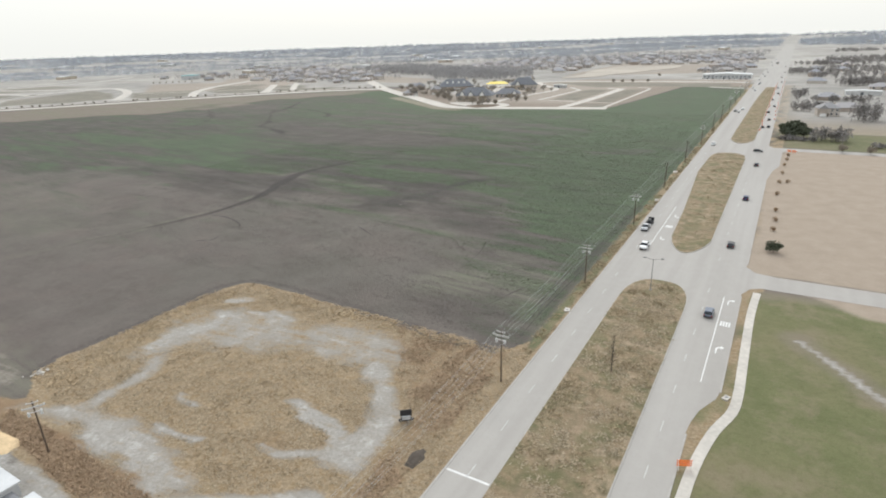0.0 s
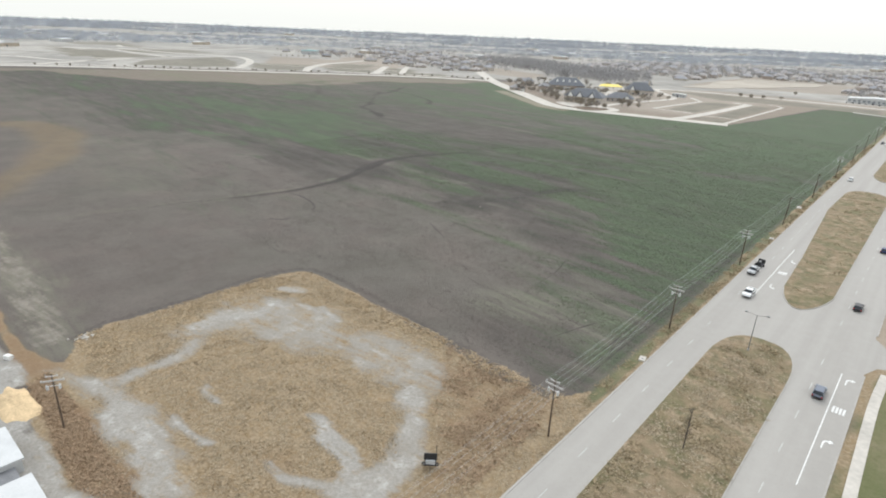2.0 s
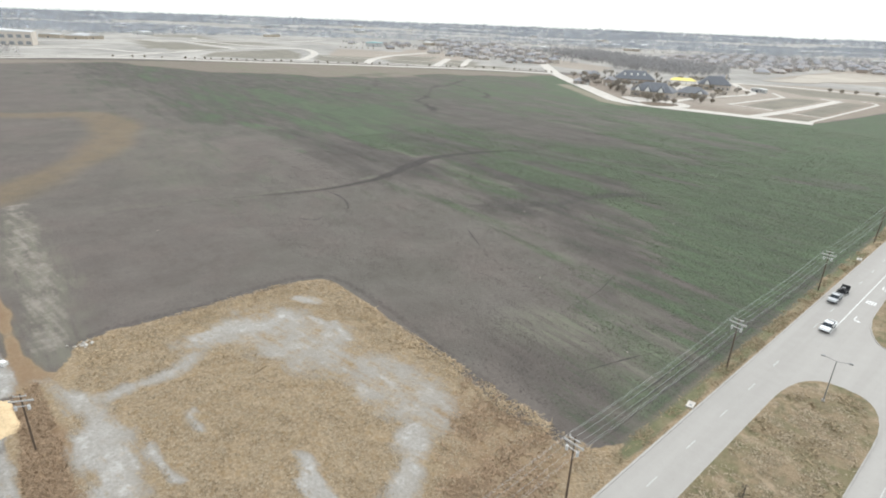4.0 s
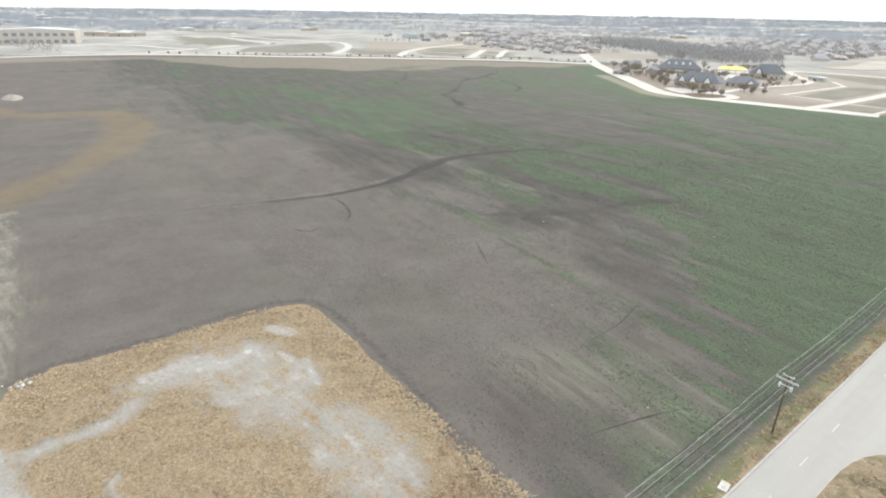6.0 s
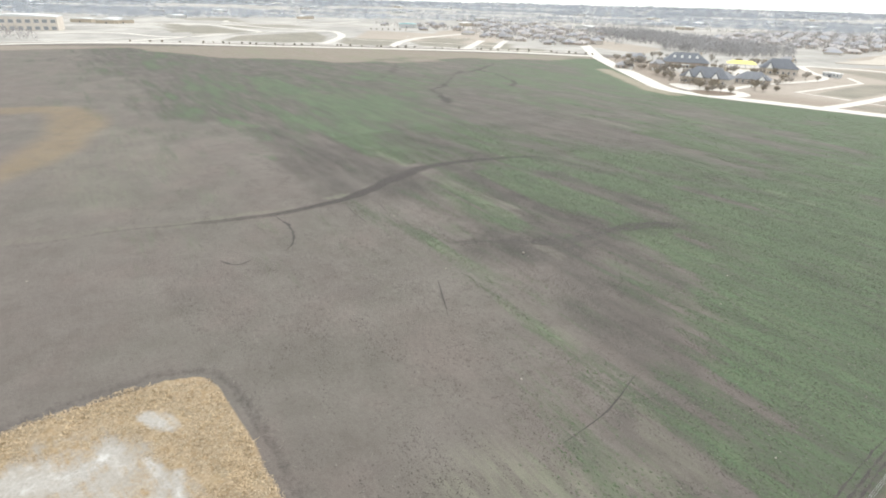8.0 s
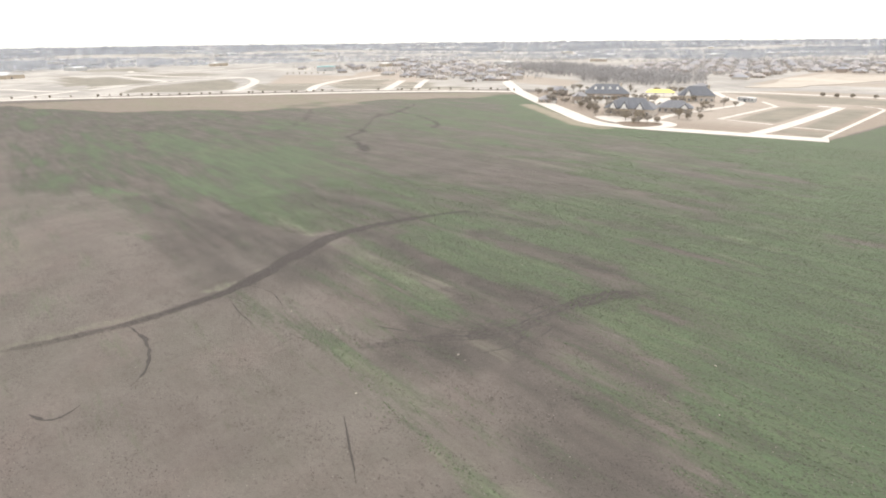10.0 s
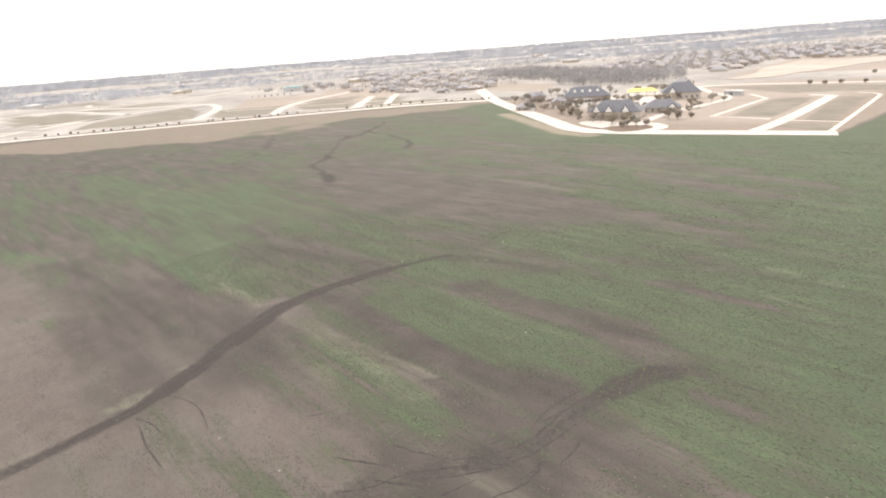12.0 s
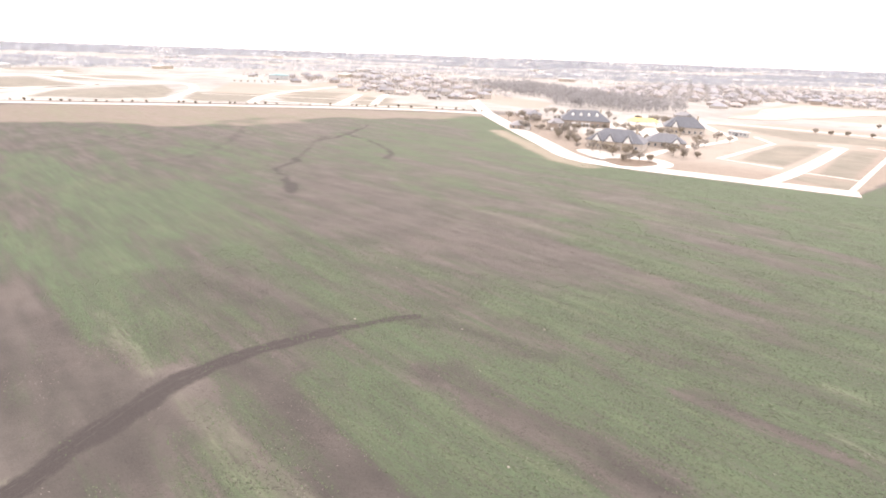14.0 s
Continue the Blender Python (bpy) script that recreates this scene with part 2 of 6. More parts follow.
# ---- helpers of this scene ----
def part(name, bm, material, parent=None, label="", smooth=False):
    """Links a bmesh (or vertices and faces) as one mesh object under a thing or part."""
    me = bpy.data.meshes.new(name)
    if isinstance(bm, tuple):
        me.from_pydata(bm[0], [], bm[1])
    else:
        bm.to_mesh(me)
        bm.free()
    me.materials.append(material)
    if smooth:
        me.polygons.foreach_set("use_smooth", [True] * len(me.polygons))
    me.update()
    ob = new(name, me)
    if parent is not None:
        ob.parent = parent
    if label:
        ob["label"] = label
    return ob


def empty(name, label, category, group="", kind=""):
    return tagged(new(name), label, category, group, kind)


def box(bm, lo, hi, taper=0.0):
    """An upright box between two corners; taper draws the top in."""
    (x0, y0, z0), (x1, y1, z1) = lo, hi
    t = taper
    v = [bm.verts.new(p) for p in ((x0, y0, z0), (x1, y0, z0), (x1, y1, z0), (x0, y1, z0),
                                   (x0 + t, y0 + t, z1), (x1 - t, y0 + t, z1), (x1 - t, y1 - t, z1), (x0 + t, y1 - t, z1))]
    for f in ((3, 2, 1, 0), (4, 5, 6, 7), (0, 1, 5, 4), (1, 2, 6, 5), (2, 3, 7, 6), (3, 0, 4, 7)):
        bm.faces.new([v[i] for i in f])
    return bm


def boxed(lo, hi, taper=0.0):
    return box(bmesh.new(), lo, hi, taper)


def tube(bm, a, b, ra, rb=None, sides=8):
    """A tapered rod from a to b."""
    a, b = Vector(a), Vector(b)
    rb = ra if rb is None else rb
    q = (b - a).to_track_quat("Z", "Y").to_matrix()
    rings = []
    for p, r in ((a, ra), (b, rb)):
        rings.append([bm.verts.new(p + q @ Vector((r * math.cos(2 * math.pi * i / sides), r * math.sin(2 * math.pi * i / sides), 0))) for i in range(sides)])
    for i in range(sides):
        j = (i + 1) % sides
        bm.faces.new((rings[0][i], rings[0][j], rings[1][j], rings[1][i]))
    bm.faces.new(rings[0][::-1])
    bm.faces.new(rings[1])
    return bm


def tubed(a, b, ra, rb=None, sides=8):
    return tube(bmesh.new(), a, b, ra, rb, sides)


def profile(bm, outline, y0, y1):
    """Extrudes an outline of (x, z), given counter-clockwise from the -y side, from y0 to y1."""
    a = [bm.verts.new((x, y0, z)) for x, z in outline]
    b = [bm.verts.new((x, y1, z)) for x, z in outline]
    n = len(outline)
    for i in range(n):
        j = (i + 1) % n
        bm.faces.new((a[i], b[i], b[j], a[j]))
    bm.faces.new(a)
    bm.faces.new(b[::-1])
    bmesh.ops.recalc_face_normals(bm, faces=bm.faces)
    return bm


def bevelled(bm, width, angle=0.5):
    edges = [e for e in bm.edges if len(e.link_faces) == 2 and e.calc_face_angle() > angle]
    bmesh.ops.bevel(bm, geom=edges, offset=width, segments=2, affect="EDGES", clamp_overlap=True)
    return bm


def slab(points, z0, z1):
    """A flat slab on an outline of (x, y)."""
    bm = bmesh.new()
    a = [bm.verts.new((x, y, z0)) for x, y in points]
    b = [bm.verts.new((x, y, z1)) for x, y in points]
    n = len(points)
    for i in range(n):
        j = (i + 1) % n
        bm.faces.new((a[i], a[j], b[j], b[i]))
    bm.faces.new(b)
    bmesh.ops.recalc_face_normals(bm, faces=bm.faces)
    return bm


def smooth_line(points, step=4.0, closed=False):
    """A rounded line through a few corners."""
    pts = [Vector(p).to_2d() for p in points]
    n, out = len(pts), []
    for i in range(n if closed else n - 1):
        if closed:
            p0, p1, p2, p3 = (pts[(i + k) % n] for k in (-1, 0, 1, 2))
        else:
            p0, p1, p2, p3 = pts[max(0, i - 1)], pts[i], pts[i + 1], pts[min(n - 1, i + 2)]
        m = max(1, int((p2 - p1).length / step))
        for j in range(m):
            t = j / m
            out.append(0.5 * ((2 * p1) + (p2 - p0) * t + (2 * p0 - 5 * p1 + 4 * p2 - p3) * t * t + (3 * p1 - p0 - 3 * p2 + p3) * t ** 3))
    if not closed:
        out.append(pts[-1])
    return [(p.x, p.y) for p in out]


def ribbon(points, width, z0, z1):
    """A slab of even width along a line."""
    pts = [Vector(p) for p in points]
    bm, rows = bmesh.new(), []
    for i, p in enumerate(pts):
        d = (pts[min(i + 1, len(pts) - 1)] - pts[max(i - 1, 0)]).normalized()
        s = Vector((-d.y, d.x)) * width / 2
        rows.append([bm.verts.new((*(p + s), z0)), bm.verts.new((*(p + s), z1)), bm.verts.new((*(p - s), z1)), bm.verts.new((*(p - s), z0))])
    for a, b in zip(rows, rows[1:]):
        for i in range(3):
            bm.faces.new((a[i], a[i + 1], b[i + 1], b[i]))
    bm.faces.new(rows[0][::-1])
    bm.faces.new(rows[-1])
    bmesh.ops.recalc_face_normals(bm, faces=bm.faces)
    return bm


# ---- ground: one sheet to the horizon ----
def stops(*legs):
    out = []
    for a, b, step in legs:
        out += list(np.arange(a, b, step))
    return np.array(out + [legs[-1][1]], dtype=float)


def lattice_noise(x, y, seed):
    g = np.random.RandomState(seed).rand(128, 128)
    xi, yi = np.floor(x).astype(int), np.floor(y).astype(int)
    fx, fy = x - xi, y - yi
    fx, fy = fx * fx * (3 - 2 * fx), fy * fy * (3 - 2 * fy)
    a, b = g[xi % 128, yi % 128], g[(xi + 1) % 128, yi % 128]
    c, d = g[xi % 128, (yi + 1) % 128], g[(xi + 1) % 128, (yi + 1) % 128]
    return (a * (1 - fx) + b * fx) * (1 - fy) + (c * (1 - fx) + d * fx) * fy


def ease(v, lo, hi):
    t = np.clip((v - lo) / (hi - lo), 0, 1)
    return t * t * (3 - 2 * t)


def near(x, y, line):
    """Distance from a line of corners."""
    best = np.full(x.shape, 1e9)
    for (ax, ay), (bx, by) in zip(line, line[1:]):
        dx, dy = bx - ax, by - ay
        t = np.clip(((x - ax) * dx + (y - ay) * dy) / (dx * dx + dy * dy), 0, 1)
        best = np.minimum(best, np.hypot(x - ax - t * dx, y - ay - t * dy))
    return best


def inside(x, y, poly):
    hit = np.zeros(x.shape, bool)
    for (ax, ay), (bx, by) in zip(poly, poly[1:] + poly[:1]):
        if ay != by:
            hit ^= ((ay > y) != (by > y)) & (x < (bx - ax) * (y - ay) / (by - ay) + ax)
    return hit


def signed(x, y, poly):
    """Distance from an outline, positive inside."""
    d = near(x, y, poly + poly[:1])
    return np.where(inside(x, y, poly), d, -d)


def blob(x, y, cx, cy, rx, ry, turn=0.0):
    c, s = math.cos(radians(turn)), math.sin(radians(turn))
    u, v = ((x - cx) * c + (y - cy) * s) / rx, (-(x - cx) * s + (y - cy) * c) / ry
    return np.clip(1.3 - np.hypot(u, v), 0, 1)


gx = stops((-5200, -1000, 100), (-1000, -500, 8), (-500, -180, 2.2), (-180, 0, 1.0), (0, 70, 1.25), (70, 200, 4), (200, 1000, 25), (1000, 5200, 100))
gy = stops((-5200, -400, 200), (-400, -110, 20), (-110, 20, 1.0), (20, 190, 1.0), (190, 480, 2.6), (480, 1000, 8), (1000, 5200, 100))
X, Y = (a.ravel() for a in np.meshgrid(gx, gy, indexing="ij"))
W1 = (lattice_noise(X / 9, Y / 9, 1) - 0.5) + 0.5 * (lattice_noise(X / 3.5, Y / 3.5, 2) - 0.5)
W2 = (lattice_noise(X / 40, Y / 40, 3) - 0.5) + 0.5 * (lattice_noise(X / 15, Y / 15, 4) - 0.5)

WEST_ROAD = smooth_line([(-820, -300), (-818, -5), (-795, 130), (-690, 275), (-605, 388), (-513, 495), (-430, 556)], 20)
DIAG_ROAD = smooth_line([(-581, 715), (-500, 630), (-422, 551), (-287, 436), (-240, 399), (-205, 398), (-151, 410), (-95, 423)], 10)
FIELD = [(-0.8, 660), (-0.8, 12), (-86.5, 12.6), (-86.5, -43), (-160, -41), (-400, -60), (-700, -200), (-818, -5), (-690, 275), (-605, 388), (-430, 556), (-287, 436), (-240, 399), (-95, 423), (-86, 480), (-66, 650)]
LOT = [(2.5, -110), (2.5, 700), (-0.7, 700), (-0.7, 70), (-1.1, 20), (-4.2, 8.6), (-10, 8.2), (-21, 9), (-35, 10.2), (-52, 12), (-70, 12.9), (-78, 12.6), (-82.5, 11.2), (-85.3, 6), (-86.2, -1), (-85.2, -18), (-86.6, -36), (-84, -43), (-77, -47.5), (-88, -50.2), (-160, -51), (-160, -52.2), (-90, -53), (-74, -54), (-44, -60), (-20, -110)]

in_field = ease(signed(X, Y, FIELD) + W1 * 1.5, -0.6, 0.6)
# the drill rows run nearly east and west
ALONG, ACROSS = X * 0.996 - Y * 0.087, X * 0.087 + Y * 0.996
streak = lattice_noise(ALONG / 30, ACROSS / 5.0, 5) - 0.5
streak2 = lattice_noise(ALONG / 80, ACROSS / 15, 6) - 0.5
streak3 = lattice_noise(ALONG / 16, ACROSS / 1.7, 9) - 0.5
XW, YW = X + W1 * 5, Y + W1 * 2.2 + streak * 3


def stroke(x0, y0, x1, y1, w):
    """A soft band along a line, ragged like drilled crop."""
    return 1 - ease(near(XW, YW, [(x0, y0), (x1, y1)]), w * 0.3, w * 1.6)


EDGE_X = [-600, -420, -330, -250, -181, -128, -90, -76, -63, -48, -38, -24, -15, -9, 0]
EDGE_Y = [70, 75, 56, 92, 110, 107, 109, 106, 101, 92, 81, 69, 59, 50, 42]
edge = np.interp(X, EDGE_X, EDGE_Y)
rise = ease(Y - edge + (W2 * 30 + streak * 44 + streak3 * 30) * np.interp(X, [-90, -30], [1, 0.85]), np.interp(X, [-260, -160, -60], [-48, -30, -30]), np.interp(X, [-260, -100, -40], [66, 40, 38]))
damp = ease(Y - edge + W2 * 40 + streak * 30, -28, 24) * (0.62 + 0.7 * streak3) * in_field * np.interp(Y, [130, 200, 260, 330], [0.95, 0.9, 0.7, 0.4])
DAMP_WEST = ((-124, 122, -92, 126, 8, 1.0), (-133, 156, -89, 154.5, 6, 1.0), (-160, 132, -118, 126, 8, 0.95), (-215, 140, -168, 150, 11, 0.9), (-205, 104, -152, 100, 15, 0.8), (-150, 104, -104, 100, 8, 0.5), (-160, 150, -150, 172, 6, 0.8), (-78, 117, -55, 112, 5, 0.9), (-98, 112, -80, 104, 7, 0.9))
DAMP_EAST = ((-30, 30, -6, 22, 9, 0.6), (-90, 113, -76, 140, 7, 0.8), (-60, 84, -24, 74, 6, 0.7), (-262, 95, -190, 92, 9, 0.8), (-78, 104, -50, 92, 9, 0.95), (-50, 90, -26, 72, 8, 0.95), (-30, 62, -14, 52, 6, 0.7), (-205, 84, -155, 80, 9, 0.6), (-92, 97, -80, 138, 11, 1.0), (-104, 98, -94, 88, 7, 0.7), (-110, 118, -88, 114, 7, 0.9), (-102, 131, -90, 131, 4, 0.9), (-74, 118, -68, 113, 4, 0.8), (-70, 141, -62, 139.5, 2.5, 0.8), (-118, 152, -95, 158, 3, 0.8))
for *line, k in DAMP_WEST + DAMP_EAST:
    damp = np.maximum(damp, 1.1 * k * (0.72 if line[0] > -80 else 1.0) * (0.85 + 0.6 * streak3) * stroke(*line) * in_field)
green = rise * (np.interp(X, [-600, -420, -330, -250, -120, -50], [0.34, 0.46, 0.56, 0.63, 0.72, 1.05]) + 0.46 * streak2 + 0.46 * streak + 0.42 * streak3 + 0.32 * W2)
BARE_NORTH = ((-151, 234, -89, 223, 4, 0.5), (-89, 222, -67, 224, 3, 0.35), (-180, 321, -115, 315, 6, 0.8), (-115, 315, -74, 297, 5, 0.8), (-138, 289, -99, 283, 4, 0.6), (-99, 283, -73, 284, 4, 0.6), (-262, 228, -195, 238, 22, 0.92),
              (-222, 210, -150, 230, 14, 0.9), (-178, 232, -106, 231, 6, 0.6), (-268, 312, -170, 288, 7, 0.55), (-145, 296, -95, 277, 4, 0.6), (-47, 228, -24, 238, 5, 0.75), (-330, 252, -270, 240, 9, 0.6), (-250, 262, -190, 262, 9, 0.5))
BARE_MIDDLE = ((-94, 198, -65, 197, 2.2, 0.6), (-94, 184, -69, 182, 1.8, 0.9), (-134, 187, -105, 180, 2.2, 0.7), (-119, 192, -99, 192, 2, 0.65), (-133, 156.5, -89, 154.5, 4.2, 0.95), (-160, 132, -118, 126, 5.5, 0.95), (-124, 122, -94, 125, 5, 0.95),
               (-77, 117, -55, 113, 3, 0.8), (-215, 138, -169, 146, 8, 0.7), (-200, 151, -165, 158, 5, 0.55), (-210, 101, -160, 101, 9, 0.95), (-190, 109, -161, 109, 4, 0.6), (-66, 160, -40, 157, 2.5, 0.4), (-60, 205, -35, 203, 3, 0.45))
BARE_SOUTH = ((-74, 118, -66, 113, 3, 0.7), (-70, 141, -62, 139.5, 2, 0.6), (-102, 131, -90, 131, 3, 0.5), (-253, 63, -173, 81, 9, 0.9), (-141, 92, -104, 94, 6, 0.8), (-97, 104, -80, 106, 4, 0.7), (-46, 84, -19, 78, 3, 0.7), (-40, 70, -22, 66, 3, 0.6), (-70, 92, -48, 88, 4, 0.6), (-236, 107, -190, 100, 5, 0.7), (-112, 140, -92, 139, 2.5, 0.6))
for group, wider in ((BARE_NORTH, 1.5), (BARE_MIDDLE, 1.35), (BARE_SOUTH, 1.0)):
    for x0, y0, x1, y1, w, k in group:
        green *= 1 - k * (1.15 - 0.2 * wider) * stroke(x0, y0, x1, y1, w * wider)
THICK_WEST = ((-300, 120, -176, 118, 4, 0.5), (-420, 156, -261, 159, 14, 0.25), (-296, 85.5, -255, 88, 5, 0.45), (-221, 74, -215, 75, 1.5, 0.5), (-330, 175, -260, 165, 14, 0.25), (-260, 133, -215, 129, 4, 0.3), (-191, 142, -175, 141, 2, 0.45), (-188, 150, -170, 148, 2, 0.4))
THICK_EAST = ((-74, 132, -60, 128, 3, 0.3), (-157, 116, -112, 111, 2.0, 0.35), (-152, 136, -116, 131.5, 3, 0.6), (-140, 146, -100, 143, 4, 0.4), (-107, 80.7, -79, 78.8, 2.0, 0.25), (-120, 167, -85, 165, 6, 0.4), (-98, 172, -47, 168, 8, 0.3), (-90, 113, -82, 111, 1.5, 0.5), (-30, 110, -12, 90, 12, 0.25), (-72, 130, -30, 122, 9, 0.3))
THICK_NORTH = ((-400, 500, -235, 378, 26, 0.5), (-200, 378, -105, 402, 14, 0.45), (-60, 420, -30, 560, 40, 0.3), (-205, 262, -175, 270, 3, 0.5), (-262, 268, -225, 262, 3, 0.4), (-160, 250, -110, 246, 4, 0.35))
for group in (THICK_WEST, THICK_EAST, THICK_NORTH):
    for *line, k in group:
        green += k * stroke(*line)
green *= 1 - np.interp(Y, [110, 170], [0.5, 0.25]) * ease(X, -5.5, -3.5) * (0.6 + 0.8 * lattice_noise(X / 1.3, Y / 22, 33))
green += (0.12 + 0.3 * streak) * ease(Y, -60, 40) * ease(-X, 60, 140)
green += np.clip(np.interp(X, [-80, -40], [0.17, 0.34]) + 0.5 * streak + 0.45 * streak3 + 0.3 * W2, 0, 0.45) * ease(Y - edge, -62, -18) * ease(X, -150, -100)
green = np.clip(green, 0, 1) * in_field
# the wet drain across the field, broadest where the crop begins
CURVE = smooth_line([(-166, -20), (-164, 0), (-161.5, 16), (-154.5, 38), (-151.5, 50), (-150.7, 62), (-151.5, 75), (-155, 87), (-160, 100), (-164, 110), (-166.5, 121), (-166.5, 133), (-164, 145), (-161, 156), (-157.5, 165), (-155, 170)], 2)
half = np.interp(Y, [-20, 30, 60, 80, 100, 125, 150, 170], [0.6, 1.0, 1.4, 2.0, 2.6, 2.2, 1.7, 1.0])
dark = (1 - ease(near(X + W1 * 1.6, Y + W1 * 1.6, CURVE) + streak * 0.9, half * 0.45, half * 1.9)) * np.interp(Y, [-20, 20, 60, 85], [0.35, 0.5, 0.72, 0.92])
dark = np.maximum(dark, 0.5 * (1 - ease(near(X, Y, smooth_line([(-157, 165), (-148, 171), (-138, 174), (-122, 176)], 4)) + W1 * 3, 1, 6)))
# pale straw and stubble, lush young growth
pale = np.zeros(X.shape)
PALE_NEAR = ((-157, 115.4, -111, 111, 1.6, 0.5), (-160, 116, -130, 114, 1.4, 0.4), (-107, 80.7, -79, 79, 1.1, 0.75), (-34, 36, -13, 47, 8, 0.75), (-24, 52, -10, 34, 5, 0.7), (-30, 66, -20, 58, 3, 0.5), (-12, 46, -5, 22, 3, 0.5), (-151, 117, -115, 116, 1.4, 0.6), (-94, 101, -82, 99, 1.6, 0.5), (-70, 74, -52, 71, 1.4, 0.5))
PALE_FAR = ((-194, 117.4, -171, 116, 1.6, 0.85), (-207, 119, -190, 118, 1.6, 0.5), (-171, -20, -159, 28, 2.0, 0.3), (-158, 28, -153, 58, 1.8, 0.55), (-156.5, 73, -154.5, 82, 1.3, 0.9), (-160.5, 86, -160, 91, 1.0, 0.7), (-133, 106, -120, 100, 2.5, 0.4), (-225, 262, -160, 254, 3, 0.4), (-180, 306, -120, 300, 3, 0.35), (-75, 206, -60, 204, 1.6, 0.5), (-300, 30, -220, 40, 12, 0.3), (-260, 10, -190, 16, 10, 0.3), (-70, 190, -58, 188, 1.0, 0.6))
for group in (PALE_NEAR, PALE_FAR):
    for *line, k in group:
        pale = np.maximum(pale, k * stroke(*line))
lush = np.zeros(X.shape)
for x0, y0, x1, y1, w, k in ((-294, 84, -282, 86, 4, 1.0), (-266, 86, -252, 86, 3, 0.8), (-219, 74, -214, 75, 2.5, 1.0), (-345, 142, -236, 136, 14, 0.3), (-250, 122, -180, 117, 5, 0.45), (-220, 121, -182, 118, 2.5, 0.5), (-110, 168, -60, 164, 9, 0.35), (-60, 110, -14, 90, 14, 0.5), (-430, 170, -350, 164, 16, 0.4), (-24, 130, -8, 100, 12, 0.4), (-50, 150, -10, 140, 25, 0.5), (-60, 205, -10, 210, 30, 0.45), (-40, 72, -8, 64, 6, 0.4), (-60, 290, -10, 330, 45, 0.45)):
    lush = np.maximum(lush, k * (1 - ease(near(XW + W2 * 20, YW + W2 * 8 + streak * 8, [(x0, y0), (x1, y1)]), w * 0.1, w * 2.2)))
green = np.clip(np.maximum(green, lush * 0.75), 0, 1)
# gullies that drain the northern field
GULLIES = (([(-428, 397), (-394, 341), (-384, 310), (-340, 267), (-323, 241), (-296, 231), (-276, 219)], 1.9, 0.9), ([(-302, 232), (-288, 226), (-278, 220)], 3.4, 0.8), ([(-408, 352), (-373, 344), (-334, 329), (-310, 307)], 2.0, 0.8), ([(-322, 318), (-311, 308)], 3.6, 0.5), ([(-400, 330), (-388, 318)], 4.5, 0.6),
           ([(-475, 312), (-423, 274), (-397, 245), (-385, 229), (-379, 209), (-388, 197)], 2.6, 0.6), ([(-436, 284), (-424, 275)], 5, 0.6), ([(-457, 155), (-452, 180), (-453, 207), (-473, 228), (-490, 271), (-475, 312)], 3.4, 0.5))
for line, w, k in GULLIES:
    dark = np.maximum(dark, k * (0.95 + 0.4 * streak) * (1 - ease(near(X + W1 * 3.5, Y + W1 * 3.5, smooth_line(line, 4)), w * 0.4, w * 1.4)))
TRACK = [(-72, 149), (-75.2, 147.2), (-78.2, 142.5), (-81, 136), (-83.2, 128), (-85.1, 121.3), (-85.9, 112), (-88.7, 106), (-93, 100.3), (-97.2, 96), (-100, 90), (-103.5, 86)]
dark = np.maximum(dark, (0.60 + 0.5 * streak + 0.4 * W1) * (1 - ease(near(X + W1 * 5, Y + W1 * 5, smooth_line(TRACK, 3)), 1.0, 5.0)))
dark = np.maximum(dark, 0.45 * ease(-signed(X, Y, LOT), 0.3, 1.2) * (1 - ease(-signed(X, Y, LOT), 1.8, 5.5)) * (X < -8) * (Y > -44))
dark = np.maximum(dark, 0.9 * blob(X, Y, -2.6, -25.5, 1.6, 3.2))
dry = ease(signed(X, Y, LOT) + W1 * 1.6, -0.5, 0.5)
dry = np.maximum(dry, ((X > 2.4) & (X < np.interp(Y, [-100, -14, 3, 9.5, 16, 64, 66], [34, 35, 37, 39, 39.5, 40, 42])) & (Y < 700)) * np.where(X > 30, 0.25 + 0.6 * lattice_noise(X / 2.5, Y / 6, 62), 0.9))
gravel = np.zeros(X.shape)
GRAVEL_NORTH = (([(-70.5, -27), (-79, -18), (-77, -4), (-62, 3.5), (-47, -1.5), (-39, -7), (-47, -13), (-65, -16.5)], 4.0, 0.76), ([(-52, -3), (-44, 5), (-34, 7), (-24, 3), (-19, -5), (-28, -8), (-40, -9)], 3.5, 0.74), ([(-33.2, -24.2), (-30.5, -22.6), (-21.4, -23.7), (-16.5, -26), (-17, -30), (-20, -29), (-24.4, -27.6), (-28, -25.4)], 0.7, 1.25))
GRAVEL_SOUTH = (([(-76, -49.3), (-66, -43), (-51, -41.8), (-43, -42.8), (-36, -44), (-28, -46), (-33, -52), (-39, -50.6), (-45, -49.6), (-58, -47.6), (-68, -48.5)], 3.0, 1.1), ([(-25.6, -9), (-25.3, -2.7), (-17.7, -9.5), (-11.5, -17.4), (-8.5, -27), (-9, -34), (-16.8, -34), (-19, -31), (-16.2, -25.4), (-15.9, -19.3), (-19.7, -13.8)], 1.8, 1.0))
for group in (GRAVEL_NORTH, GRAVEL_SOUTH):
    for poly, soft, k in group:
        gravel = np.maximum(gravel, k * ease(signed(X + W1 * 2.5, Y + W1 * 2.0, poly) + W1 * soft, -soft, soft))
